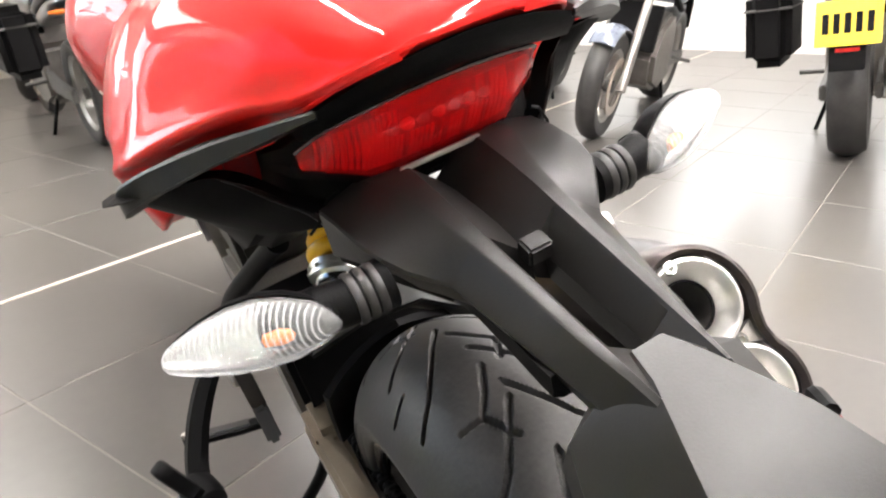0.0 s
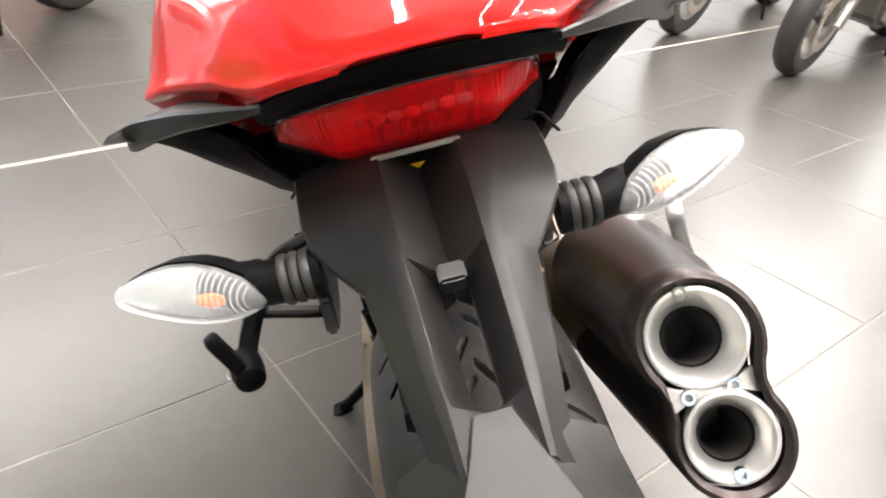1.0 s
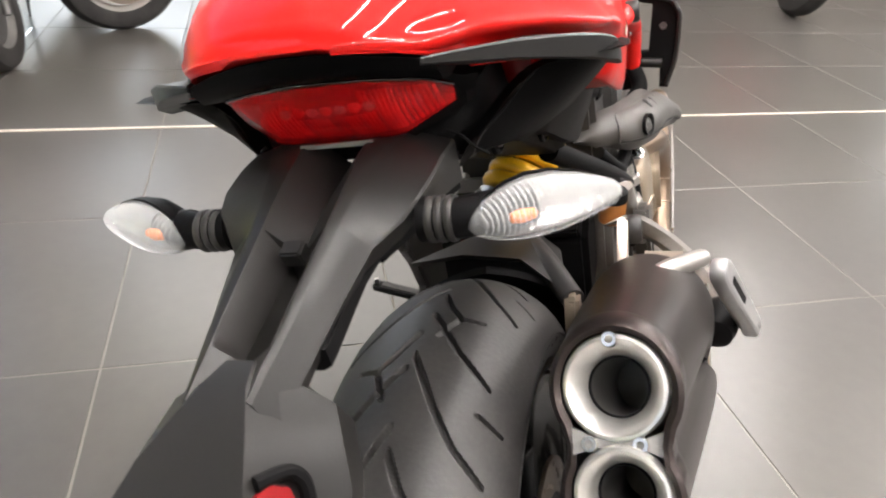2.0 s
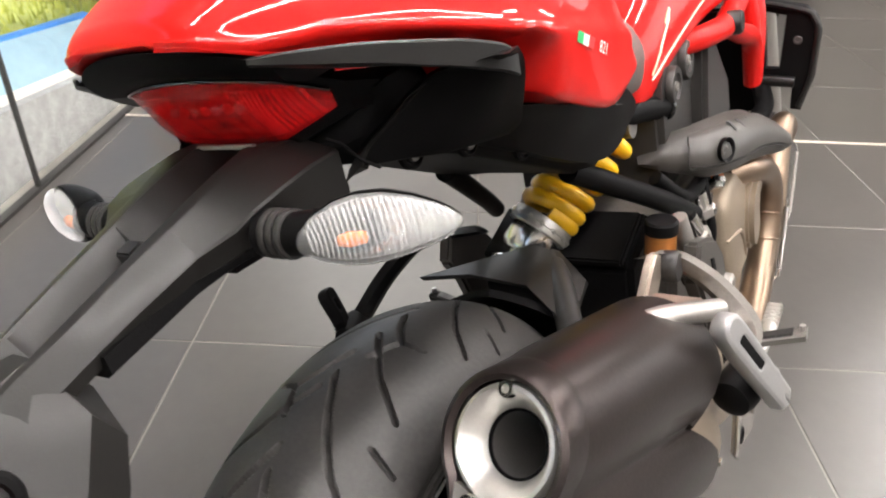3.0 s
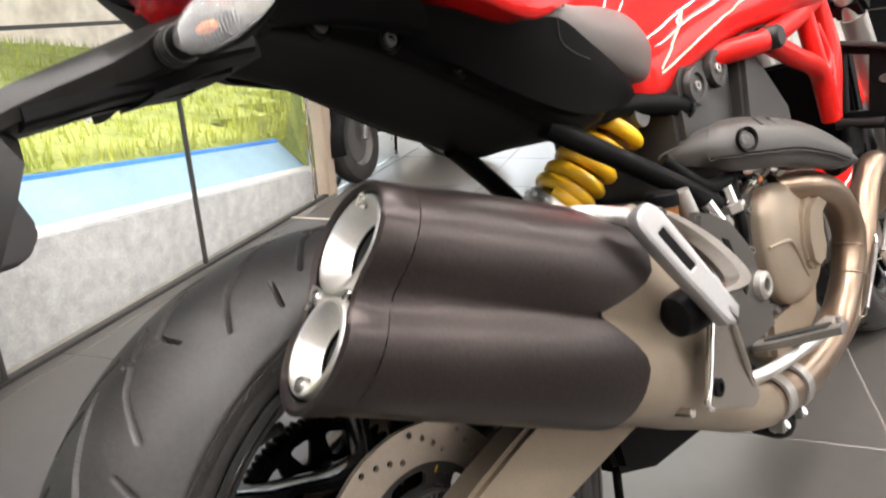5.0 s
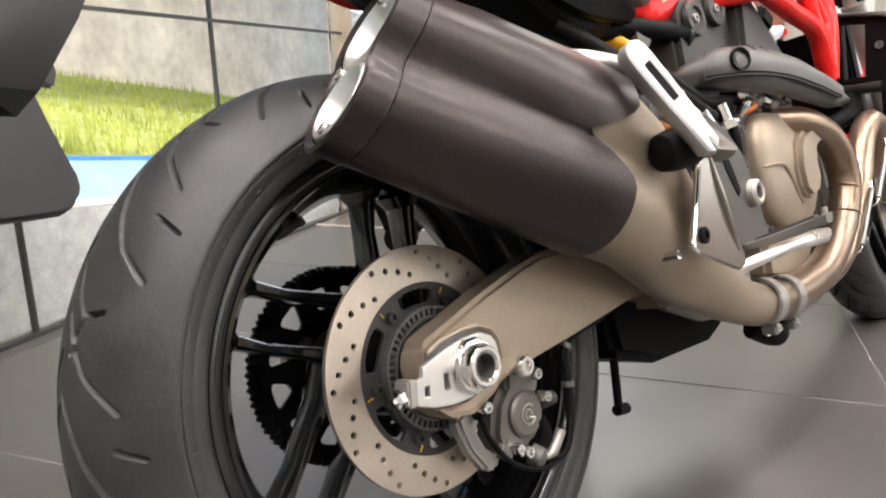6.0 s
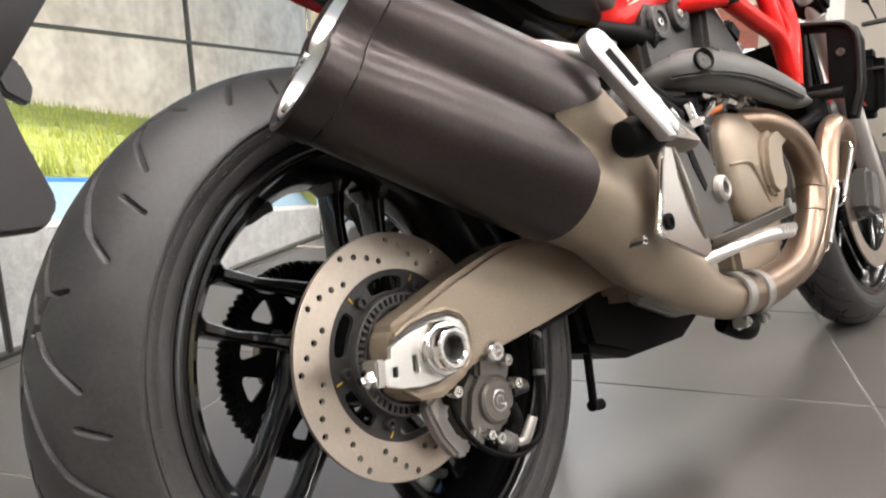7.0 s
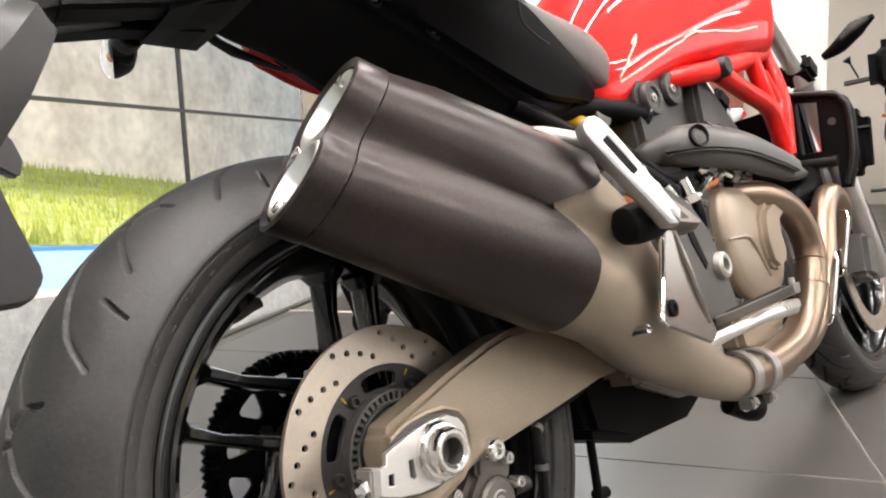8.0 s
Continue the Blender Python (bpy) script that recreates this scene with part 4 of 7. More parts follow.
part("clutch_cover", bevel(slab([(0.572, 0.216), (0.600, 0.234), (0.650, 0.236), (0.770, 0.224), (0.815, 0.197), (0.832, 0.165), (0.822, 0.110), (0.800, 0.060), (0.715, 0.036), (0.640, 0.036), (0.590, 0.070), (0.562, 0.150)], 0.120, 0.156, 0.006), 0.002, 1, 60), ENGINE_DARK, eng, "dark rim of the clutch cover")
dome = [(0.606, 0.150), (0.612, 0.195), (0.634, 0.224), (0.672, 0.227), (0.720, 0.221), (0.768, 0.206), (0.806, 0.176), (0.810, 0.130), (0.800, 0.085), (0.766, 0.052), (0.712, 0.042), (0.655, 0.052), (0.618, 0.088)]
cy_, cz_ = 0.708, 0.138
rings = []
for grow, x in ((1.0, 0.150), (1.0, 0.166), (0.985, 0.171), (0.95, 0.175), (0.80, 0.180), (0.55, 0.184), (0.28, 0.186)):
    line = smooth_line([(x, cy_ + (y - cy_) * grow, cz_ + (z - cz_) * grow) for y, z in dome + dome[:1]], 4)
    rings.append(line[:-1])
part("cover_face", loft(rings), BRONZE, eng, "domed bronze face of the clutch cover", 60)
# the raised bearing housing with its arm, and the step that runs across the dome
part("lever_housing", slab([(0.716, 0.186), (0.748, 0.196), (0.790, 0.196), (0.806, 0.186), (0.800, 0.172), (0.770, 0.160), (0.764, 0.140), (0.768, 0.112), (0.752, 0.090), (0.722, 0.084), (0.700, 0.100), (0.694, 0.135), (0.702, 0.168)], 0.172, 0.198, 0.008), BRONZE, eng, "raised lever housing on the clutch cover")
part("cover_rib", tube([(0.176, 0.612, 0.146), (0.183, 0.640, 0.147), (0.1855, 0.662, 0.143), (0.1858, 0.680, 0.122), (0.1850, 0.696, 0.098), (0.183, 0.712, 0.080)], [0.002, 0.003, 0.0035, 0.0035, 0.003, 0.002], 8), BRONZE, eng)
for y, z in ((0.594, 0.205), (0.584, 0.150), (0.596, 0.092), (0.634, 0.050), (0.715, 0.047), (0.785, 0.068), (0.822, 0.12), (0.812, 0.195), (0.745, 0.226), (0.655, 0.230)):
    part("screw_boss", turned([(0, 0.030), (0.008, 0.030), (0.0095, 0.027), (0.0095, 0), (0, 0)], 14, (0.130, y, z)), ENGINE, eng)
    part("cover_screw", bolt((0.160, y, z), (1, 0, 0), 0.0062, 0.006), DARKCAST if y < 0.66 else CHROME, eng)
part("lower_cover", slab([(0.60, 0.05), (0.74, 0.055), (0.80, 0.07), (0.78, 0.0), (0.70, -0.04), (0.60, -0.02)], 0.125, 0.165, 0.01), BRONZE, eng)
part("rear_cylinder", slab([(0.55, 0.24), (0.545, 0.40), (0.58, 0.44), (0.70, 0.435), (0.76, 0.35), (0.77, 0.24)], -0.11, 0.112, 0.01), ENGINE_DARK, eng)
for y, z in ((0.595, 0.385), (0.665, 0.405)):
    part("cam_cap", turned([(0, 0.006), (0.016, 0.006), (0.018, 0.010), (0.026, 0.010), (0.028, 0.006), (0.028, 0), (0, 0)], 28, (0.113, y, z)), ENGINE_DARK, eng, "round cam cover cap")
    part("cap_bolt", bolt((0.119, y, z), (1, 0, 0), 0.007, 0.004), CAST, eng)
part("belt_cover", slab([(0.70, 0.27), (0.72, 0.42), (0.76, 0.43), (0.87, 0.33), (0.88, 0.27), (0.80, 0.25)], 0.085, 0.135, 0.008), ENGINE_DARK, eng, "dark grey belt cover")
part("front_cylinder", slab([(0.83, 0.04), (0.84, 0.22), (1.00, 0.20), (1.06, 0.15), (1.05, 0.06), (0.98, 0.02)], -0.11, 0.11, 0.012), ENGINE, eng)
for k in range(6):
    part("fin", block((0, 0.87 + 0.022 * k, 0.125), (0.245, 0.005, 0.185), 0.002, (8, 0, 0)), ENGINE, eng)
part("sump", slab([(0.30, 0.0), (0.36, 0.06), (0.46, 0.05), (0.60, -0.03), (0.62, -0.075), (0.56, -0.10), (0.40, -0.095), (0.31, -0.065)], -0.09, 0.085, 0.012), BLACK, eng, "black engine underside")
part("sump_plate", slab([(0.405, 0.020), (0.43, 0.028), (0.50, -0.005), (0.585, -0.045), (0.565, -0.066), (0.505, -0.060), (0.41, -0.022)], 0.086, 0.103, 0.004), CAST, eng, "pale grey cover plate")
part("plate_screw", bolt((0.103, 0.43, -0.005), (1, 0, 0), 0.007, 0.004), CHROME, eng)
for p, q, r_ in (((0.150, 0.56, 0.245), (0.155, 0.565, 0.215), 0.011), ((0.155, 0.60, 0.262), (0.160, 0.66, 0.252), 0.009), ((0.160, 0.66, 0.258), (0.166, 0.70, 0.244), 0.008), ((0.15, 0.50, 0.235), (0.16, 0.515, 0.20), 0.012)):
    f = part("fitting", rod(p, q, r_, 12), CHROME, eng, "bright metal fitting")
    part("fitting_nut", turned([(0, -0.006), (r_ * 1.4, -0.006), (r_ * 1.4, 0.006), (0, 0.006)], 6, q, Vector(q) - Vector(p)), CAST, f)
for k, (y, z) in enumerate(((0.640, 0.250), (0.672, 0.262), (0.702, 0.258), (0.728, 0.246), (0.760, 0.236), (0.61, 0.238))):
    f = part("banjo_fitting", turned([(0, 0.016), (0.006, 0.016), (0.006, 0.010), (0.010, 0.010), (0.010, 0.004), (0.007, 0.004), (0.007, -0.02), (0, -0.02)], 10, (0.158 + 0.004 * (k % 2), y, z), (0.7, -0.2, 0.6)), CHROME if k % 2 else CAST, eng, "small bright hose fitting")
    part("fitting_hose", tube([(0.158, y, z), (0.146, y + 0.008, z + 0.020), (0.125, y + 0.03, z + 0.030)], 0.0032, 8), BLACK, f)
part("hose", tube([(0.13, 0.60, 0.30), (0.150, 0.585, 0.262), (0.160, 0.572, 0.220), (0.165, 0.566, 0.180), (0.150, 0.58, 0.11)], 0.0065, 10), BLACK, eng, "black rubber hose")
part("wire_tie", turned([(0.0075, -0.002), (0.0095, -0.002), (0.0095, 0.002), (0.0075, 0.002)], 16, (0.160, 0.572, 0.220), (0.1, -0.1, 1), closed=True), WHITE, eng)
part("copper_union", rod((0.150, 0.615, 0.232), (0.160, 0.650, 0.240), 0.007, 10), AMBER, eng, "small orange connector")
part("cable_loom", tube([(0.12, 0.47, 0.30), (0.14, 0.50, 0.265), (0.145, 0.54, 0.25), (0.15, 0.62, 0.255), (0.14, 0.70, 0.24)], 0.010, 10), BLACK, eng, "black cable loom")
part("drain_lever", tube([(0.16, 0.52, -0.075), (0.175, 0.56, -0.092), (0.165, 0.60, -0.080)], [0.014, 0.018, 0.012], 12), BLACK, eng)

# trellis frame
fr = new("trellis_frame")
fr.parent = bike
tagged(fr, "red painted tubular trellis frame")
for s in (1, -1):
    for pts, r_ in ((((0.105, 0.675, 0.424), (0.128, 0.705, 0.426), (0.146, 0.738, 0.429), (0.153, 0.767, 0.433), (0.152, 0.88, 0.458), (0.140, 1.04, 0.500)), 0.0175),
                    (((0.153, 0.775, 0.428), (0.157, 0.86, 0.400), (0.157, 0.955, 0.372), (0.152, 1.0, 0.30)), 0.0165),
                    (((0.150, 0.945, 0.468), (0.155, 0.962, 0.38), (0.150, 1.002, 0.285)), 0.0155),
                    (((0.135, 1.06, 0.495), (0.150, 1.05, 0.40), (0.150, 1.008, 0.285)), 0.0165),
                    (((0.148, 0.99, 0.45), (0.152, 1.02, 0.39), (0.154, 0.985, 0.36)), 0.010)):
        part("tube", tube([(s * x, y, z) for x, y, z in pts], r_, 16), FRAME_RED, fr)
    part("frame_plug", turned([(0, 0.022), (0.015, 0.022), (0.018, 0.018), (0.0185, 0.0), (0, 0)], 24, (s * 0.155, 0.767, 0.433), (s, 0, 0)), GREY, fr, "ribbed grey plastic plug")

# tank
def sec(y, w, top, low, waist=0.55, tuck=0.82):
    m = low + (top - low) * waist
    return (y, [(0.0, top), (w * 0.45, top - (top - m) * 0.10), (w * 0.80, top - (top - m) * 0.38), (w, m), (w * 0.985, low + (m - low) * 0.42), (w * (0.5 + tuck / 2), low + (m - low) * 0.10), (w * tuck * 0.93, low)])


tank = part("fuel_tank", loft(hull([sec(0.465, 0.060, 0.475, 0.405), sec(0.485, 0.088, 0.515, 0.383), sec(0.53, 0.107, 0.57, 0.372, 0.4), sec(0.60, 0.120, 0.635, 0.402, 0.35), sec(0.70, 0.140, 0.69, 0.438, 0.32), sec(0.80, 0.164, 0.722, 0.455, 0.42),
                                      sec(0.90, 0.186, 0.735, 0.466, 0.52), sec(1.0, 0.190, 0.722, 0.482, 0.52), sec(1.07, 0.13, 0.68, 0.50, 0.4), sec(1.11, 0.06, 0.62, 0.54, 0.5)], 5)), RED, bike, "glossy red fuel tank", 60)
for s in (1, -1):
    for pts in (((0.100, 0.580, 0.470), (0.100, 0.589, 0.479), (0.100, 0.597, 0.485), (0.100, 0.593, 0.478), (0.102, 0.560, 0.445), (0.103, 0.529, 0.4125)),
                ((0.103, 0.533, 0.4105), (0.108, 0.60, 0.440), (0.115, 0.68, 0.478), (0.120, 0.745, 0.503), (0.125, 0.795, 0.5085), (0.140, 0.86, 0.511), (0.155, 0.93, 0.524))):
        hits = []
        for a, b in zip(pts, pts[1:]):
            for k in range(8):
                p = Vector(a).lerp(Vector(b), k / 8)
                ok, loc, nor, idx = tank.closest_point_on_mesh((s * p.x, p.y, p.z))
                hits.append(loc + nor * 0.0004)
        # thin pale tube that follows the tank's surface
        part("pale_line", tube(hits, 0.0017, 6, straight=True), STRIPE, tank, "thin pale cream line")

# seat
part("seat", loft(hull([sec(0.20, 0.120, 0.555, 0.460, 0.45), sec(0.28, 0.135, 0.535, 0.440, 0.5), sec(0.36, 0.132, 0.518, 0.428, 0.5), sec(0.44, 0.120, 0.520, 0.412, 0.5), sec(0.51, 0.105, 0.515, 0.400, 0.5), sec(0.55, 0.092, 0.492, 0.405, 0.5), sec(0.565, 0.07, 0.47, 0.42, 0.5)], 5)), SEAT, bike, "brown-black padded rider seat", 60)

# tail cowl: a shell with a crease that flares outward, and an undercut below it
def cowl_sec(y, top, wb, zb, wc, zc, wl, low):
    h = top - zb
    lip = min(1, max(0, (0.10 - y) / 0.05))     # the side is undercut at the back only
    return (y, [(0.0, top), (wb * 0.45, top - h * 0.07), (wb * 0.80, top - h * 0.36), (wb, zb), (wc - (wc - wb) * 0.35, zc + (zb - zc) * 0.30), (wc, zc), (wc - 0.003 * lip, zc - 0.005 - 0.005 * (1 - lip)),
                (wl + (wc - wl) * (0.35 + 0.35 * (1 - lip)), low + (zc - low) * 0.45), (wl, low), (wl - 0.010, low + 0.003)])


cowl_rows = [(-0.1265, 0.6015, 0.032, 0.601, 0.038, 0.600, 0.036, 0.5965), (-0.121, 0.611, 0.048, 0.6045, 0.057, 0.5975, 0.055, 0.5935), (-0.112, 0.617, 0.061, 0.605, 0.071, 0.594, 0.068, 0.589),
             (-0.098, 0.625, 0.074, 0.606, 0.083, 0.590, 0.079, 0.583), (-0.080, 0.634, 0.088, 0.606, 0.097, 0.589, 0.086, 0.577), (-0.062, 0.641, 0.100, 0.605, 0.110, 0.589, 0.094, 0.572),
             (-0.015, 0.655, 0.127, 0.599, 0.142, 0.580, 0.104, 0.563), (0.030, 0.664, 0.154, 0.592, 0.172, 0.567, 0.112, 0.548), (0.050, 0.667, 0.161, 0.589, 0.178, 0.563, 0.118, 0.538), (0.064, 0.669, 0.166, 0.586, 0.183, 0.558, 0.132, 0.524), (0.076, 0.671, 0.170, 0.5855, 0.184, 0.555, 0.164, 0.512), (0.090, 0.6715, 0.172, 0.5855, 0.1842, 0.552, 0.1705, 0.503), (0.108, 0.672, 0.173, 0.585, 0.184, 0.549, 0.172, 0.496),
             (0.145, 0.669, 0.176, 0.580, 0.184, 0.541, 0.175, 0.482), (0.192, 0.653, 0.173, 0.569, 0.182, 0.531, 0.175, 0.471), (0.235, 0.622, 0.165, 0.552, 0.177, 0.522, 0.176, 0.481), (0.263, 0.594, 0.154, 0.538, 0.170, 0.513, 0.173, 0.488),
             (0.285, 0.566, 0.140, 0.524, 0.153, 0.506, 0.156, 0.492), (0.300, 0.540, 0.122, 0.513, 0.132, 0.502, 0.134, 0.494)]
cowl = part("tail_cowl", loft(hull([cowl_sec(*q) for q in cowl_rows], 5)), RED, bike, "glossy red tail cowl over the rear seat", 60)
for s in (1, -1):
    part("cowl_scoop", loft([[(s * x, y, z) for y, z in ((-0.055, 0.5685), (0.0, 0.5655), (0.095, 0.555), (0.098, 0.510), (0.06, 0.512), (0.035, 0.545), (0.0, 0.5605), (-0.055, 0.5635))] for x in (0.095, 0.118)]), RED, cowl, "hollow red side of the cowl", 40)

# tail lamp and the black band above it
lamp = new("tail_lamp")
lamp.parent, lamp.location.x = bike, -0.003
tagged(lamp, "wide angular red tail lamp")
front, band = [], []
for u in np.linspace(-1, 1, 49):
    a = abs(u)
    x = 0.0825 * u
    tip, low, mid = max(0.0, a - 0.86) / 0.14, max(0.0, a - 0.58) / 0.42, min(1, a / 0.58) ** 2
    top_y, top_z = -0.092 + 3.3 * x * x + 0.024 * tip, 0.5705 - 1.6 * x * x - 0.010 * tip
    bot_y, bot_z = -0.0515 - 0.009 * mid + 0.016 * low, 0.519 + 0.006 * mid + 0.015 * low
    bot_z = min(bot_z, top_z - 0.004)
    front.append([(x, bot_y + (top_y - bot_y) * k - 0.006 * math.sin(math.pi * k) * (1 - low), bot_z + (top_z - bot_z) * k) for k in np.linspace(0, 1, 9)])
part("lens", loft([f + [(p[0] * 0.98, p[1] + 0.004, p[2] - 0.001) for p in f[::-1]] for f in front]), REDLENS, lamp, "clear red plastic lens", 50).visible_shadow = False
part("reflector", loft([[(p[0] * 0.95, p[1] + 0.022, p[2] - 0.002) for p in f] + [(p[0] * 0.95, p[1] + 0.028, p[2] - 0.002) for p in f[::-1]] for f in front]), LAMPBACK, lamp, "bright red lamp reflector")
# fluted strips behind the lens, a bar of lamps in the middle and a slanting facet at each end
r = random.Random(3)
for k in range(3, 46):
    f = [Vector(p) + Vector((0, 0.010, -0.001)) for p in front[k]]
    a, b = (1, 7) if abs(k - 24) > 7 else (1, 4)
    part("flute", tube([f[a], f[(a + b) // 2], f[b]], 0.0017 + 0.0006 * r.random(), 6), (REDREF, REDREF, DARKRED, REDREF, REDREF)[r.randrange(5)], lamp)
for k in range(15, 34, 3):
    part("lamp_cell", turned([(0, 0.003), (0.0022, 0.0028), (0.0040, 0.0015), (0.0052, -0.001), (0, -0.001)], 12, Vector(front[k][5]) + Vector((0, 0.0085, 0)), (0, -0.85, 0.5)), REFLECT if k % 2 else REDREF, lamp)
for s in (1, -1):
    p, q, e = Vector(front[24 + s * 9][6]), Vector(front[24 + s * 12][2]), Vector(front[24 + s * 22][5])
    part("side_facet", loft([[v + Vector((0, 0.006, 0)), v + Vector((0, 0.009, 0.0022)), v + Vector((0, 0.012, 0))] for v in (p, q, e)]), REDREF, lamp, "bright slanting facet")
part("upper_bead", tube([(f[-1][0], f[-1][1] - 0.001, f[-1][2] + 0.0018) for f in front], 0.0014, 6, straight=True), GLOSS, lamp)
for u in np.linspace(-1, 1, 41):
    x, xi = 0.0865 * u, 0.084 * u
    ye, ze = -0.1235 + 3.5 * x * x, 0.5960 - 2.3 * x * x
    yl, zl = -0.0935 + 3.3 * xi * xi, 0.5735 - 1.6 * xi * xi
    band.append([(x, ye, ze), (x * 0.995, ye + 0.004, ze - 0.006), ((x + xi) / 2, (ye + yl) / 2 - 0.002, (ze + zl) / 2 - 0.005), (xi, yl, zl), (xi, yl + 0.006, zl - 0.001), (xi, yl + 0.05, zl + 0.004), (xi, ye + 0.05, ze - 0.002)])
part("tail_trim", loft(band), BLACK, bike, "gloss black band between cowl and tail lamp", 60)
part("lamp_housing", loft([[(p[0] * 1.05, p[1] + 0.007 + 0.004 * abs(p[0]) / 0.08, p[2] + (0.004 if k == 8 else -0.006 if k == 0 else 0)) for k, p in enumerate(f)] + [(p[0] * 1.12, 0.02, p[2] - 0.008) for p in f[::-1]] for f in front]), BLACK, lamp, "black lamp housing")

under_rows = []
for y, w, top, low in ((-0.042, 0.060, 0.514, 0.500), (-0.03, 0.080, 0.530, 0.497), (0.0, 0.094, 0.548, 0.490), (0.06, 0.098, 0.545, 0.474), (0.12, 0.104, 0.53, 0.449), (0.20, 0.108, 0.492, 0.413), (0.28, 0.106, 0.468, 0.377), (0.335, 0.100, 0.455, 0.354), (0.37, 0.096, 0.446, 0.354), (0.42, 0.090, 0.432, 0.366), (0.46, 0.082, 0.412, 0.384)):
    under_rows.append((y, [(0, top), (w * 0.86, top), (w * 0.95, top - 0.006), (w * 0.98, low + (top - low) * 0.55), (w * 0.96, low + 0.016), (w * 0.86, low + 0.004), (w * 0.78, low), (w * 0.35, low + 0.003)]))
under = part("tail_underside", loft(hull(under_rows, 4)), BLACK, bike, "matte black plastic under the tail", 45)
for x, y, z in ((0.1005, 0.158, 0.4465), (0.0935, 0.081, 0.4765), (0.0905, 0.010, 0.492)):
    part("screw_recess", turned([(0, 0.0005), (0.0085, 0.0005), (0.0105, 0.0025), (0.0125, 0.0015), (0.0130, -0.002), (0, -0.002)], 24, (x - 0.001, y, z), (1, -0.1, 0.05)), BLACK, under)
    part("panel_screw", bolt((x - 0.0005, y, z), (1, -0.1, 0.05), 0.0068, 0.0036), DARKCAST, under, "dark recessed screw")

for s in (1, -1):
    top_line = smooth_line([(0.128, 0.088, 0.500), (0.140, 0.14, 0.488), (0.146, 0.20, 0.476), (0.145, 0.27, 0.478), (0.138, 0.33, 0.452), (0.128, 0.38, 0.432), (0.116, 0.432, 0.409), (0.100, 0.466, 0.396)], 4)
    low_line = smooth_line([(0.101, 0.088, 0.472), (0.108, 0.14, 0.449), (0.113, 0.20, 0.420), (0.115, 0.27, 0.392), (0.113, 0.33, 0.377), (0.110, 0.38, 0.375), (0.102, 0.432, 0.378), (0.088, 0.470, 0.380)], 4)
    rows = []
    for a, b in zip(top_line, low_line):
        mid = a.lerp(b, 0.5) + Vector((0.003, 0, 0))
        line = [a - Vector((0.012, 0, -0.002)), a, a.lerp(mid, 0.5) + Vector((0.001, 0, 0)), mid, b.lerp(mid, 0.5) - Vector((0.001, 0, 0)), b, b - Vector((0.012, 0, 0.001))]
        rows.append([Vector((s * p.x, p.y, p.z)) for p in line])
    sp_ = part("side_panel", loft(rows), BLACK, bike, "matte black side panel below seat and cowl", 40)
    part("panel_seam", tube([(s * 0.1475, 0.265, 0.476), (s * 0.140, 0.275, 0.455), (s * 0.137, 0.300, 0.442), (s * 0.134, 0.33, 0.434)], 0.0008, 6), JOINT, sp_)

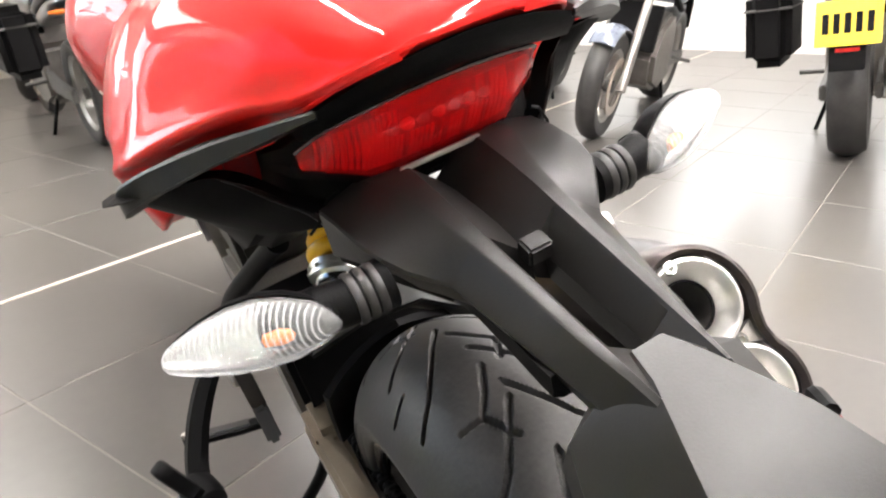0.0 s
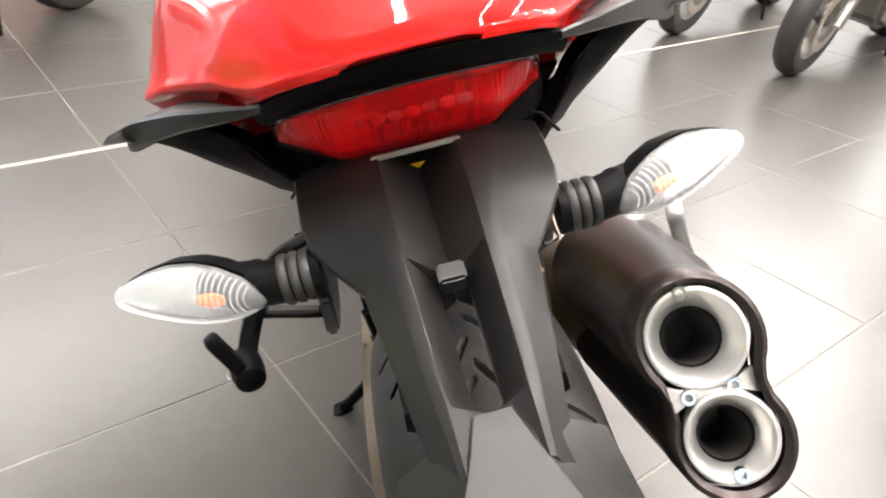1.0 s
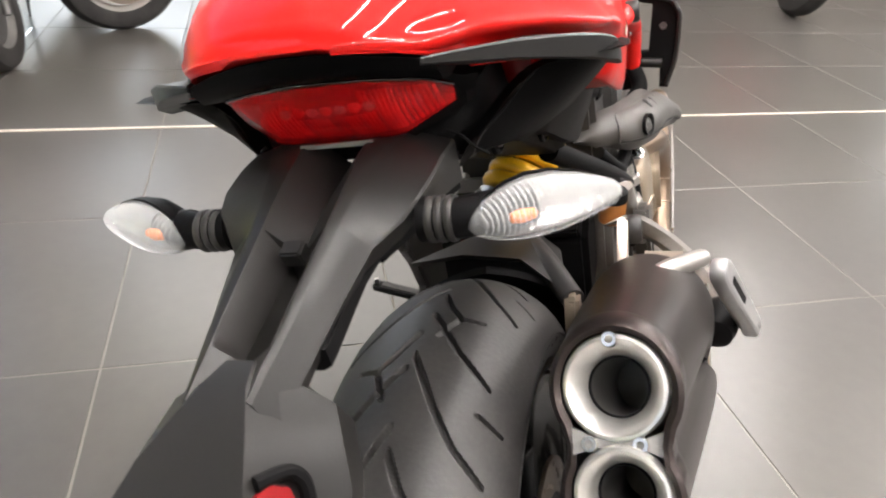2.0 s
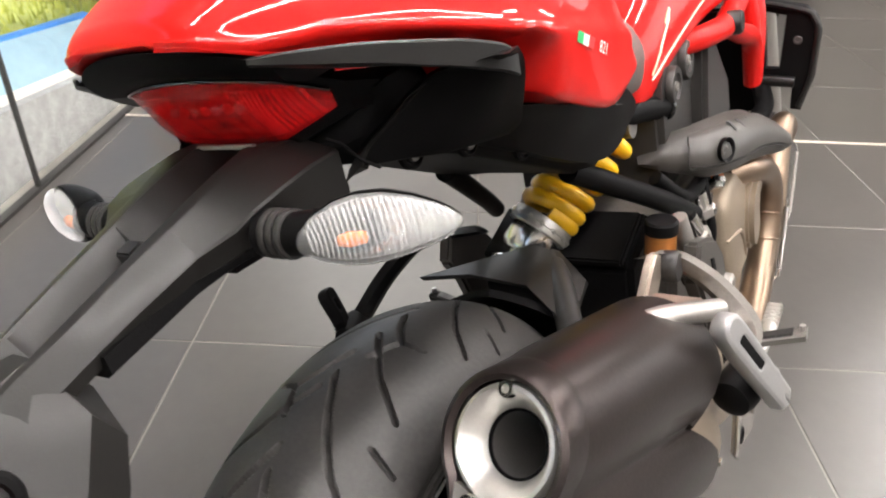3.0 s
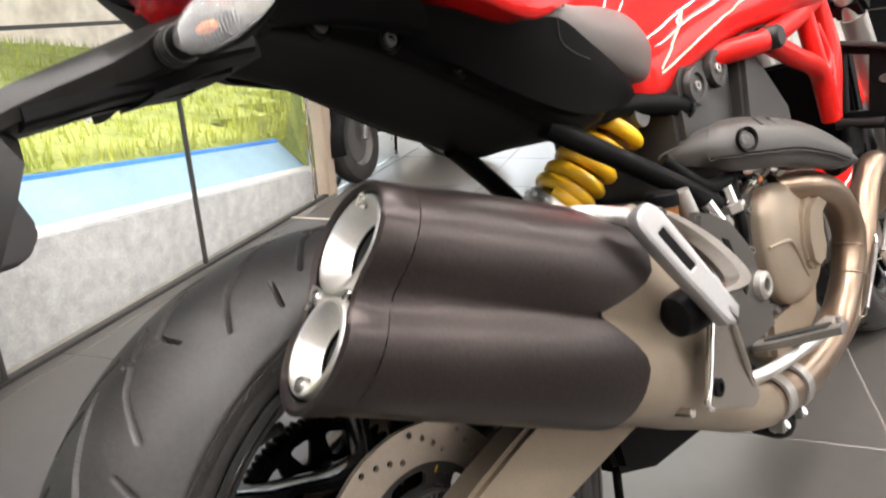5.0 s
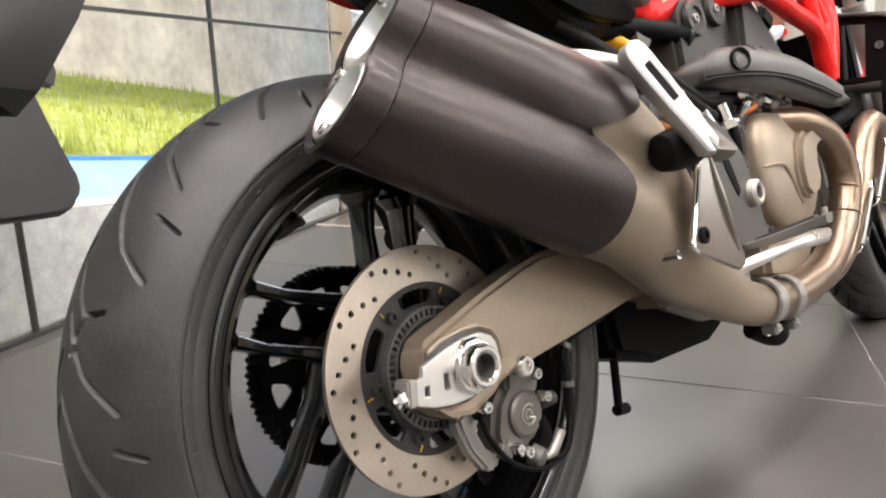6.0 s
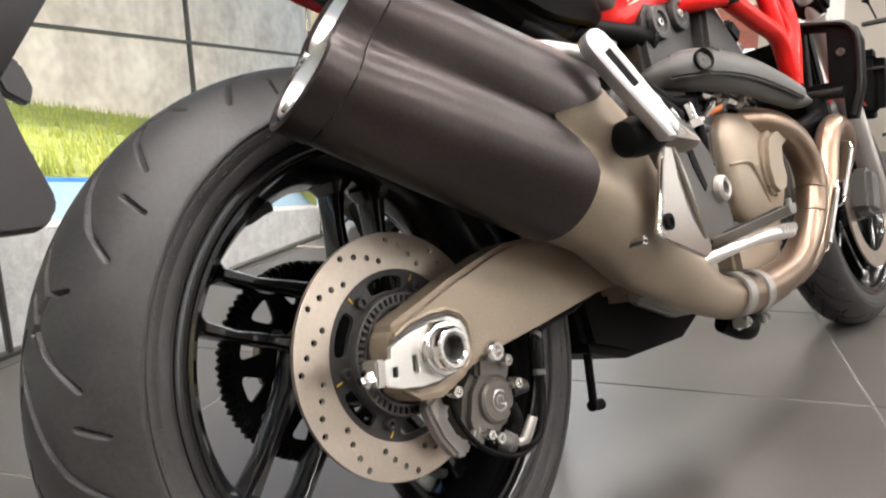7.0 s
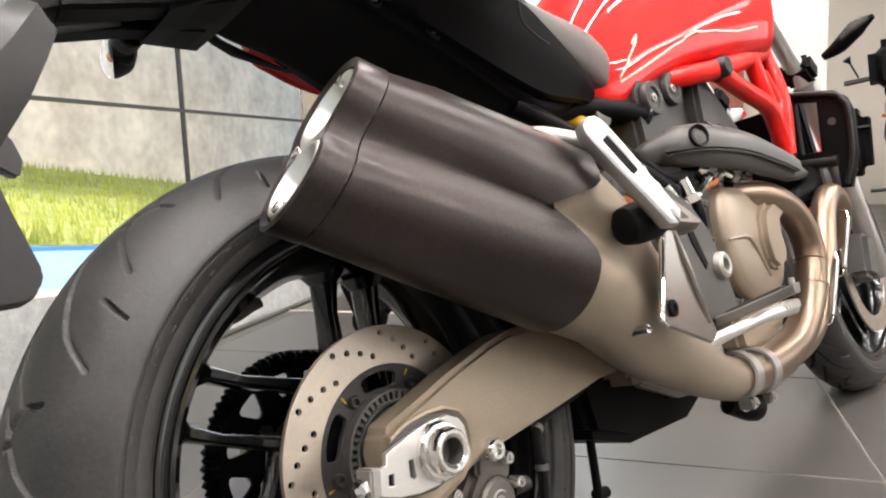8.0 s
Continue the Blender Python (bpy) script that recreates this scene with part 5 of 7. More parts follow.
# grab handles: a blade that swings outward and folds down into a broad sloping leg
for s in (1, -1):
    top_edge = smooth_line([(0.080, -0.106, 0.5825), (0.105, -0.092, 0.5815), (0.130, -0.070, 0.5785), (0.155, -0.045, 0.5725), (0.172, -0.026, 0.567), (0.1835, -0.010, 0.5605), (0.186, 0.002, 0.5535)], 3)
    inner = smooth_line([(0.079, -0.104, 0.5815), (0.092, -0.088, 0.5800), (0.106, -0.064, 0.5770), (0.124, -0.030, 0.5725), (0.140, -0.004, 0.5665), (0.155, 0.012, 0.5600), (0.164, 0.022, 0.5530)], 3)
    drop = np.interp(np.linspace(0, 1, len(top_edge)), [0, 0.25, 0.5, 0.75, 1], [0.003, 0.009, 0.014, 0.016, 0.014])
    rows = []
    for a, b, d in zip(top_edge, inner, drop):
        n = (a - b).normalized() * 0.0022
        rows.append([a - n + Vector((0, 0, 0.0016)), a, a - Vector((0, 0, d * 0.9)), a - n * 1.5 - Vector((0, 0, d)), b + n - Vector((0, 0, d)), b - Vector((0, 0, d * 0.8)), b, b + n + Vector((0, 0, 0.0006))])
    g = part("grab_handle", loft([[Vector((s * p.x, p.y, p.z)) for p in q] for q in rows]), HANDLE, bike, "dark grey plastic grab handle", 32)
    front = smooth_line([(0.1865, 0.002, 0.558), (0.181, 0.020, 0.5455), (0.166, 0.046, 0.524), (0.149, 0.072, 0.503), (0.1345, 0.094, 0.4855), (0.118, 0.104, 0.474)], 3)
    back = smooth_line([(0.172, -0.026, 0.556), (0.140, -0.010, 0.5505), (0.122, -0.012, 0.540), (0.106, -0.024, 0.525), (0.090, -0.034, 0.511), (0.082, -0.037, 0.498)], 3)
    rows = []
    for a, b in zip(front, back):
        out = Vector((0.80, -0.22, 0.30)).normalized()
        mid = (a + b) / 2 + out * 0.015 - Vector((0, 0.008, 0.004))
        line = [b - out * 0.003 - Vector((0, 0.003, 0)), b, b.lerp(mid, 0.5) + out * 0.004, mid, a.lerp(mid, 0.5) + out * 0.003, a, a - out * 0.003]
        rows.append([Vector((s * p.x, p.y, p.z)) for p in line] + [Vector((s * (p.x - 0.010), p.y + (0.010 if k < 3 else 0.004), p.z - 0.001)) for k, p in reversed(list(enumerate(line)))])
    part("handle_leg", loft(rows), BLACK, g, "black sloping handle leg", 40)
    rows = []
    for f, b in zip(np.linspace(0, 1, len(back)), back):
        w = 0.016 + 0.004 * f
        p = [b + Vector((0.0005, -0.0015, 0.0)), b + Vector((-w * 0.6, -0.006, -0.004 - 0.006 * f)), b + Vector((-w * 0.6, 0.004, -0.008)), b + Vector((0, 0.006, -0.004))]
        rows.append([Vector((s * q.x, q.y, q.z)) for q in p])
    part("handle_strut", loft(rows[5:]), GREY, g, "grey rear face of the handle leg", 30)
    part("seam", tube([(s * 0.070, -0.050, 0.521), (s * 0.078, -0.046, 0.5165), (s * 0.086, -0.0405, 0.504), (s * 0.092, -0.030, 0.495)], 0.0012, 6, straight=True), BLACK, g)

# number plate holder: two ridged rails, cross pieces and a faceted flap
hold = new("plate_holder")
hold.parent, hold.location.x = bike, -0.006
tagged(hold, "dark grey plastic number plate holder with an open slot")
for s in (1, -1):
    rows = []
    for y, floor_, apex, crest, flank, low in ((-0.045, (0.0, 0.500), (0.024, 0.5200), (0.050, 0.5215), (0.078, 0.513), (0.080, 0.482)), (-0.072, (0.0, 0.4985), (0.0240, 0.5235), (0.0455, 0.5225), (0.0765, 0.5115), (0.070, 0.480)),
                                               (-0.100, (0.0, 0.4935), (0.0235, 0.5165), (0.0370, 0.5160), (0.0745, 0.5065), (0.060, 0.478)), (-0.118, (0.0, 0.4895), (0.0230, 0.5110), (0.0335, 0.5105), (0.0700, 0.501), (0.055, 0.474)),
                                               (-0.129, (0.0, 0.4860), (0.0228, 0.5075), (0.0320, 0.5070), (0.0620, 0.493), (0.048, 0.471)), (-0.148, (0.0005, 0.4805), (0.0220, 0.5010), (0.0295, 0.5005), (0.0470, 0.485), (0.040, 0.468)),
                                               (-0.1485, (0.0080, 0.4760), (0.0220, 0.5008), (0.0295, 0.5003), (0.0468, 0.4848), (0.040, 0.468)), (-0.190, (0.0078, 0.4640), (0.0205, 0.4870), (0.0262, 0.4865), (0.0400, 0.4715), (0.036, 0.458)),
                                               (-0.222, (0.0075, 0.4560), (0.0193, 0.4760), (0.0234, 0.4755), (0.0350, 0.460), (0.033, 0.448)), (-0.232, (0.0030, 0.4610), (0.0188, 0.4725), (0.0222, 0.4720), (0.0330, 0.456), (0.032, 0.444)),
                                               (-0.250, (0.0110, 0.4610), (0.0182, 0.4665), (0.0198, 0.4660), (0.0300, 0.449), (0.030, 0.436)), (-0.264, (0.0172, 0.4608), (0.0178, 0.4615), (0.0184, 0.4605), (0.0270, 0.444), (0.028, 0.431))):
        rows.append([Vector((s * x, y, z)) for x, z in ((floor_[0], floor_[1] - 0.016), floor_, (apex[0] - 0.0015, apex[1] - 0.0015), apex, crest, (crest[0] + 0.002, crest[1] - 0.001), flank, (flank[0] + 0.0012, flank[1] - 0.002), low, (low[0] - 0.008, low[1] - 0.004))])
    part("rail", loft(rows), GREY, hold, "ridged grey rail", 24)
    rows = []
    for y, z, ri, oo in ((-0.06, 0.478, 0.012, 0.062), (-0.10, 0.474, 0.012, 0.048), (-0.125, 0.471, 0.012, 0.040), (-0.15, 0.468, 0.0105, 0.0385), (-0.185, 0.461, 0.010, 0.0390), (-0.208, 0.457, 0.010, 0.0400), (-0.216, 0.455, 0.010, 0.0395)):
        rows.append([Vector((s * x, y, z + d)) for x, d in ((ri, 0.004), (oo, 0.003), (oo + 0.001, -0.008), (oo - 0.004, -0.011), (ri, -0.012))])
    part("tray", loft(rows), BLACK, hold, "black lower tray", 28)
    part("tray_front", loft([[Vector((s * x, y, z)) for x, z in ((0.0, zt), (w, zt), (w, zt - 0.016), (0.0, zt - 0.018))] for y, w, zt in ((-0.04, 0.076, 0.490), (-0.085, 0.058, 0.482), (-0.12, 0.040, 0.474))]), BLACK, hold)
part("slot_step", block((0, -0.1555, 0.4860), (0.0150, 0.013, 0.012), 0.0015, (20, 0, 0)), GREY, hold)
flap_rows = []
for nose, wn, edge, low in (((-0.236, 0.4655), 0.0085, (0.022, -0.236, 0.455), (0.020, -0.218, 0.438)), ((-0.256, 0.4640), 0.0140, (0.050, -0.238, 0.440), (0.050, -0.226, 0.418)),
                            ((-0.295, 0.450), 0.030, (0.060, -0.262, 0.405), (0.054, -0.238, 0.392)), ((-0.325, 0.434), 0.040, (0.060, -0.290, 0.370), (0.052, -0.256, 0.356)),
                            ((-0.352, 0.412), 0.040, (0.056, -0.318, 0.335), (0.048, -0.276, 0.325)), ((-0.372, 0.380), 0.036, (0.048, -0.340, 0.305), (0.042, -0.292, 0.300))):
    flap_rows.append([(-edge[0], edge[1], edge[2]), (-wn, *nose), (wn, *nose), edge, low, (-low[0], low[1], low[2])])
flap = part("flap", bevel(loft(flap_rows), 0.003, 2, 12), GREY, hold, "faceted grey flap below the slot", 30)
own = bmesh.new()
facet = Vector((0.874, -0.380, 0.304))
corners = [Vector(q) for q in ((0.0289, -0.3073, 0.4378), (0.0352, -0.2928, 0.4377), (0.0402, -0.2868, 0.4309), (0.0451, -0.2891, 0.4140))]
bmesh.ops.convex_hull(own, input=[own.verts.new(q + facet * k) for q in corners for k in (-0.005, 0.006)])
part("red_reflector", own, DARKRED, hold, "small dark red reflector")
part("reflector_rim", tube([Vector(q) + facet * 0.004 for q in ((0.0318, -0.2965, 0.4412), (0.0385, -0.2852, 0.4377), (0.0421, -0.2804, 0.4334), (0.0453, -0.2799, 0.4249), (0.0473, -0.2865, 0.4108))], 0.0038, 8), BLACK, hold)
part("plate_light", block((0.0, -0.268, 0.372), (0.05, 0.02, 0.02), 0.004, (30, 0, 0)), BLACK, hold)
part("wire", tube([(0.03, -0.285, 0.385), (0.036, -0.296, 0.372), (0.032, -0.300, 0.352), (0.026, -0.296, 0.338)], 0.003, 8), REDREF, hold, "short red wire")
part("connector", rod((0.030, -0.298, 0.352), (0.036, -0.305, 0.344), 0.0045, 8), YELLOW, hold, "small yellow connector")
part("tail_bracket", block((0.0, -0.0655, 0.5225), (0.056, 0.004, 0.003), 0.0008), CAST, hold, "pale strip under the tail lamp")

# indicators
for s in (1, -1):
    ind = new("indicator")
    ind.parent, ind.location.x = bike, -0.006
    tagged(ind, "black stalk indicator with a clear ribbed lens and amber bulb")
    part("stalk", tube([(s * 0.070, -0.112, 0.484), (s * 0.090, -0.113, 0.484), (s * 0.110, -0.110, 0.485)], [0.0150, 0.0130, 0.0138], 18), BLACK, ind)
    for k in range(3):
        part("boot_ring", turned([(0.0125, -0.0027), (0.0146, -0.0024), (0.0152, -0.0008), (0.0152, 0.0008), (0.0146, 0.0024), (0.0125, 0.0027)], 24, (s * (0.0775 + 0.0064 * k), -0.1125, 0.484), (1, 0, 0), closed=True), RUBBER, ind)
    F = Vector((s * 0.34, -0.92, 0.08)).normalized()      # the lens looks back and slightly out
    A = Vector((s * 0.935, 0.335, 0.055)).normalized()    # along the lamp
    Uv = F.cross(A).normalized()
    if Uv.z < 0:
        Uv = -Uv
    base = Vector((s * 0.102, -0.1235, 0.4825))
    L = 0.096
    prof = [(0.0, 0.002, 0.0), (0.04, 0.0075, 0.05), (0.14, 0.0135, 0.0), (0.28, 0.0182, 0), (0.42, 0.0200, 0), (0.58, 0.0190, 0), (0.75, 0.0150, 0), (0.88, 0.0102, 0), (0.96, 0.0058, 0), (1.0, 0.0020, 0)]
    def ring(f, hh, depth, n=20, off=0.0):
        c = base + A * (L * f) + Uv * (0.003 * math.sin(f * 3.14)) + F * off
        return [c + Uv * (hh * math.cos(q)) + F * (depth * math.sin(q)) for q in np.linspace(0, math.pi, n)]
    rows, refl, house = [], [], []
    for f, hh, _ in prof:
        fr_ = ring(f, hh, hh * 0.62)
        bk = ring(f, hh * 0.9, hh * 0.44)[::-1]
        rows.append(fr_ + bk)
        refl.append(ring(f, hh * 0.86, -hh * 0.75, off=-0.001) + ring(f, hh * 0.86, -hh * 0.55, off=-0.001)[::-1])
        house.append(ring(f, hh * 1.04, -hh * (1.25 if f < 0.6 else 1.0), off=-0.0015) + ring(f, hh * 1.0, -hh * 0.9, off=-0.0015)[::-1])
    part("lens", loft(rows), CLEAR, ind, "clear ribbed plastic lens", 60).visible_shadow = False
    part("reflector", loft(refl), REFLECT, ind, "bright faceted reflector", 60)
    part("housing", loft(house), BLACK, ind, "black indicator housing", 60)
    part("neck", tube([(s * 0.105, -0.110, 0.485), base + A * 0.02 - F * 0.012, base + A * 0.045 - F * 0.013], [0.0140, 0.0150, 0.010], 16), BLACK, ind)
    part("bulb", turned([(0, -0.008), (0.0032, -0.006), (0.0046, 0.0), (0.0034, 0.009), (0, 0.011)], 16, base + A * (L * 0.34) + F * 0.001 - Uv * 0.001, A), AMBER, ind, "orange bulb")
    for k in range(26):
        f = 0.06 + 0.034 * k
        hh = np.interp(f, [p[0] for p in prof], [p[1] for p in prof])
        arc = [base + A * (L * f) + Uv * (0.003 * math.sin(f * 3.14)) + Uv * (hh * 0.96 * math.cos(q)) + F * (hh * 0.585 * math.sin(q)) + A * (0.006 * math.sin(q)) for q in np.linspace(0.25, math.pi - 0.25, 12)]
        part("lens_rib", tube(arc, 0.0006, 5, straight=True), RIB, ind).visible_shadow = False

# rear hugger and shock
hug_rows = []
for x in np.linspace(-0.105, 0.105, 13):
    u = x / 0.105
    rr = 0.343 - 0.026 * abs(u) ** 2.4
    arc = [(x, rr * math.cos(radians(t)), rr * math.sin(radians(t))) for t in np.linspace(14 + 3 * abs(u), 49 - 9 * abs(u), 9)]
    hug_rows.append(arc + [(p[0] * 0.97, p[1] * 0.975, p[2] * 0.975) for p in arc[::-1]])
hug = part("hugger", loft(hug_rows), BLACK, swing, "black plastic hugger over the tyre", 40)
part("gusset", loft([[(-0.100, 0.232, 0.262), (-0.03, 0.330, 0.252), (-0.03, 0.335, 0.244), (-0.098, 0.238, 0.254)], [(-0.03, 0.236, 0.270), (0.0, 0.345, 0.258), (0.0, 0.350, 0.250), (-0.03, 0.242, 0.262)], [(0.04, 0.236, 0.262), (0.035, 0.345, 0.250), (0.035, 0.350, 0.242), (0.04, 0.242, 0.254)], [(0.096, 0.215, 0.225), (0.075, 0.320, 0.228), (0.075, 0.325, 0.220), (0.094, 0.221, 0.218)]]), GREY, swing, "grey gusset above the hugger", 40)
low, high = Vector((-0.034, 0.352, 0.226)), Vector((0.060, 0.494, 0.364))
ax = (high - low).normalized()
sh = new("shock_absorber")
sh.parent = bike
tagged(sh, "yellow coil spring shock absorber")
part("damper_body", turned([(0, 0.0), (0.014, 0.0), (0.016, 0.012), (0.027, 0.014), (0.033, 0.022), (0.033, 0.050), (0.022, 0.052), (0.014, 0.055), (0.014, 0.22), (0, 0.22)], 28, low, ax), CHROME, sh, "polished metal damper body")
part("preload_ring", turned([(0.026, 0.050), (0.041, 0.050), (0.041, 0.056), (0.039, 0.057), (0.041, 0.058), (0.041, 0.068), (0.026, 0.068)], 36, low, ax, closed=True), SILVER, sh, "notched metal preload ring", 20)
for k in range(14):
    u = ax.orthogonal().normalized()
    v = ax.cross(u)
    t = 2 * math.pi * k / 14
    part("ring_notch", block(low + ax * 0.058 + (u * math.cos(t) + v * math.sin(t)) * 0.0405, (0.006, 0.006, 0.008), 0.0015), SILVER, sh)
u = ax.orthogonal().normalized()
v = ax.cross(u)
coil = [low + ax * (0.076 + 0.132 * (k / 132) ** 1.35) + (u * math.cos(2 * math.pi * k / 24) + v * math.sin(2 * math.pi * k / 24)) * 0.0335 for k in range(133)]
part("coil_spring", tube(coil, 0.0108, 12, straight=True), YELLOW, sh, "yellow painted coil spring")
part("lower_eye", rod(low + Vector((-0.03, 0, 0)), low + Vector((0.03, 0, 0)), 0.013, 16), CHROME, sh)
part("upper_eye", rod(high + Vector((-0.03, 0, 0)), high + Vector((0.03, 0, 0)), 0.018, 16), DARKCAST, sh)

# subframe tubes and intake duct
for s in (1, -1):
    part("subframe_tube", tube([(s * 0.078, 0.30, 0.372), (s * 0.092, 0.345, 0.345), (s * 0.135, 0.478, 0.262), (s * 0.150, 0.53, 0.225)], 0.0135, 14), BLACK, bike, "black steel subframe tube")
    duct = part("air_duct", tube([(s * 0.056, 0.385, 0.366), (s * 0.064, 0.43, 0.374), (s * 0.074, 0.470, 0.378), (s * 0.090, 0.53, 0.372), (s * 0.1035, 0.576, 0.3625)], [0.012, 0.0145, 0.016, 0.0165, 0.0165], 18), BLACK, bike, "black plastic duct under the seat")
    part("duct_mouth", turned([(0.0165, -0.002), (0.0192, 0.0), (0.0195, 0.004), (0.0170, 0.006), (0.0140, 0.004), (0.0135, -0.012), (0, -0.012)], 24, (s * 0.1045, 0.579, 0.3618), (s * 0.28, 0.92, -0.22)), GLOSS, duct)

# foot peg brackets, both sides
for s in (1, -1):
    br = part("peg_bracket", slab([(0.395, 0.195), (0.415, 0.238), (0.455, 0.226), (0.497, 0.208), (0.536, 0.169), (0.560, 0.110), (0.574, 0.047), (0.50, 0.040), (0.455, 0.045), (0.415, 0.055), (0.445, 0.10), (0.425, 0.15)], s * 0.165, s * 0.186, 0.005), BRACKET, bike, "brown-grey cast foot peg bracket")
    # flat black patch for the shade of a slot; nothing is cut
    part("slot_patch", slab([(0.458, 0.196), (0.474, 0.190), (0.506, 0.120), (0.497, 0.112), (0.474, 0.150)], s * 0.186, s * 0.1875, 0.0005), BLACK, br)
    nut = part("pivot_nut", turned([(0.0095, 0.004), (0.0095, 0.010), (0.014, 0.011), (0.0185, 0.008), (0.0195, 0.0), (0.0095, 0.0)], 28, (s * 0.186, 0.541, 0.113), (s, 0, 0), closed=True), CAST, br, "bright hollow pivot nut")
    part("pivot_bore", turned([(0, 0.003), (0.0097, 0.003), (0.0097, 0)], 20, (s * 0.186, 0.541, 0.113), (s, 0, 0)), DARKCAST, nut)
    arm = part("peg_arm", loft([[Vector(c) + Vector((s * a, b, d)) for a, b, d in ((-0.006, -w, 0.004), (0.008, -w * 0.7, 0.008), (0.012, w * 0.6, 0.002), (0.004, w, -0.004), (-0.010, w * 0.6, -0.008), (-0.014, -w * 0.5, -0.002))]
                                 for c, w in [(p, q) for p, q in zip(smooth_line([(0.145, 0.340, 0.256), (0.168, 0.362, 0.243), (0.205, 0.380, 0.205), (0.240, 0.366, 0.172), (0.254, 0.322, 0.168), (0.252, 0.262, 0.176)] if s > 0 else
                                                                                [(-0.120, 0.420, 0.240), (-0.150, 0.390, 0.245), (-0.199, 0.370, 0.236), (-0.238, 0.340, 0.200), (-0.264, 0.308, 0.160), (-0.272, 0.278, 0.135)], 4), np.linspace(0.017, 0.012, 21))]]), ENGINE if s > 0 else BLACK, bike, "curved cast arm that carries the passenger peg", 50)
    jc = Vector((0.262, 0.226, 0.178)) if s > 0 else Vector((-0.270, 0.275, 0.140))
    part("peg_mount", turned([(0, -0.030), (0.012, -0.029), (0.019, -0.024), (0.0215, -0.012), (0.0215, 0.012), (0.019, 0.022), (0.012, 0.028), (0, 0.029)], 24, jc, (0.28 * s, 1.0, 0.10)), BLACK, arm, "rounded black folding joint")
    part("joint_bolt", bolt(jc + Vector((s * 0.0205, -0.012, 0.002)), (s, -0.28, 0), 0.0055, 0.003), CHROME, arm)
    part("joint_dot", block(jc + Vector((s * 0.0195, 0.010, 0.008)), (0.005, 0.012, 0.006), 0.001, (35, 0, 0)), YELLOW, arm, "small yellow mark")
    P0, P1 = (Vector((0.258, 0.171, 0.280)), Vector((0.294, 0.219, 0.179))) if s > 0 else (Vector((-0.292, 0.262, 0.206)), Vector((-0.272, 0.262, 0.150)))
    d = (P1 - P0)
    out = Vector((s * 0.93, -0.30, 0.10))
    out = (out - d.normalized() * out.dot(d.normalized())).normalized()
    sd = d.normalized().cross(out)
    ol = [(0.0, -0.004), (0.015, -0.0085), (0.06, -0.0118), (0.16, -0.0128), (0.40, -0.0122), (0.58, -0.0112), (0.72, -0.0104), (0.78, -0.0122), (0.84, -0.0102), (1.04, -0.0092), (1.06, -0.0050), (0.98, -0.0030), (0.98, 0.0030), (1.07, 0.0050), (1.05, 0.0092), (0.84, 0.0098), (0.66, 0.0110), (0.45, 0.0122), (0.16, 0.0128), (0.06, 0.0118), (0.015, 0.0085), (0.0, 0.004)]
    hole = [(0.17, -0.0040), (0.20, -0.0066), (0.55, -0.0066), (0.59, -0.0040), (0.59, 0.0040), (0.55, 0.0066), (0.20, 0.0066), (0.17, 0.0040)]
    me = cut_plate([(f * d.length, q * 0.84) for f, q in ol], [[(f * d.length, q) for f, q in hole]], 0.018, 0.0045)
    m3 = Matrix((d.normalized(), sd, out)).transposed().to_4x4()
    me.transform(Matrix.Translation(P0) @ m3)
    peg = part_mesh("passenger_peg", me, PEG if s > 0 else BLACK, arm, "folded passenger foot peg with a black insert")
    part("peg_rubber", block((0, 0, 0), (d.length * 0.42, 0.0128, 0.010), 0.002), BLACK, arm).matrix_local = Matrix.Translation(P0 + d * 0.38 + out * 0.0035) @ m3
    peg2 = part("rider_peg", loft([[Vector((s * x, y + b, z + c)) for b, c in ((-0.012, 0.004), (-0.009, 0.006), (0.009, 0.006), (0.012, 0.004), (0.010, -0.005), (0.006, -0.007), (-0.006, -0.007), (-0.010, -0.005))] for x, y, z in ((0.186, 0.502, 0.042), (0.215, 0.503, 0.048), (0.260, 0.506, 0.060), (0.292, 0.507, 0.069))]), SATIN if s > 0 else BLACK, bike, "grey rider foot peg", 20)
    part("peg_rubber", loft([[Vector((s * x, y + b, z + c)) for b, c in ((-0.009, 0.0055), (-0.007, 0.0095), (0.007, 0.0095), (0.009, 0.0055))] for x, y, z in ((0.200, 0.5025, 0.044), (0.240, 0.5045, 0.0545), (0.276, 0.5065, 0.0645))]), RUBBER, peg2, "dark rubber tread", 30)
    part("peg_knob", rod((s * 0.287, 0.508, 0.072), (s * 0.287, 0.508, 0.082), 0.004, 8), CAST, peg2)
heel_line = [(0.313, 0.176), (0.299, 0.180), (0.288, 0.172), (0.276, 0.150), (0.252, 0.096), (0.241, 0.076), (0.248, 0.068), (0.338, 0.033), (0.352, 0.038), (0.355, 0.047), (0.342, 0.078), (0.328, 0.115)]
heel = part("heel_plate", slab(heel_line, 0.246, 0.2515, 0.002), HEEL, bike, "polished grey metal heel plate")
part("rolled_edge", tube([(0.2525, y, z) for y, z in heel_line[:7]], 0.0026, 8), CHROME, heel, "bright rolled edge")
part("pressed_ridge", tube([(0.2515, 0.309, 0.166), (0.2530, 0.318, 0.128), (0.2530, 0.330, 0.088), (0.2515, 0.343, 0.056)], [0.002, 0.004, 0.004, 0.002], 8), HEEL, heel)
part("heel_screw", bolt((0.252, 0.266, 0.084), (1, 0, 0), 0.0095, 0.003), BLACK, heel)
part("heel_post", rod((0.243, 0.300, 0.100), (0.19, 0.44, 0.10), 0.009, 10), BLACK, heel)
part("heel_post", rod((0.240, 0.232, 0.070), (0.20, 0.236, 0.066), 0.005, 8), CHROME, heel)
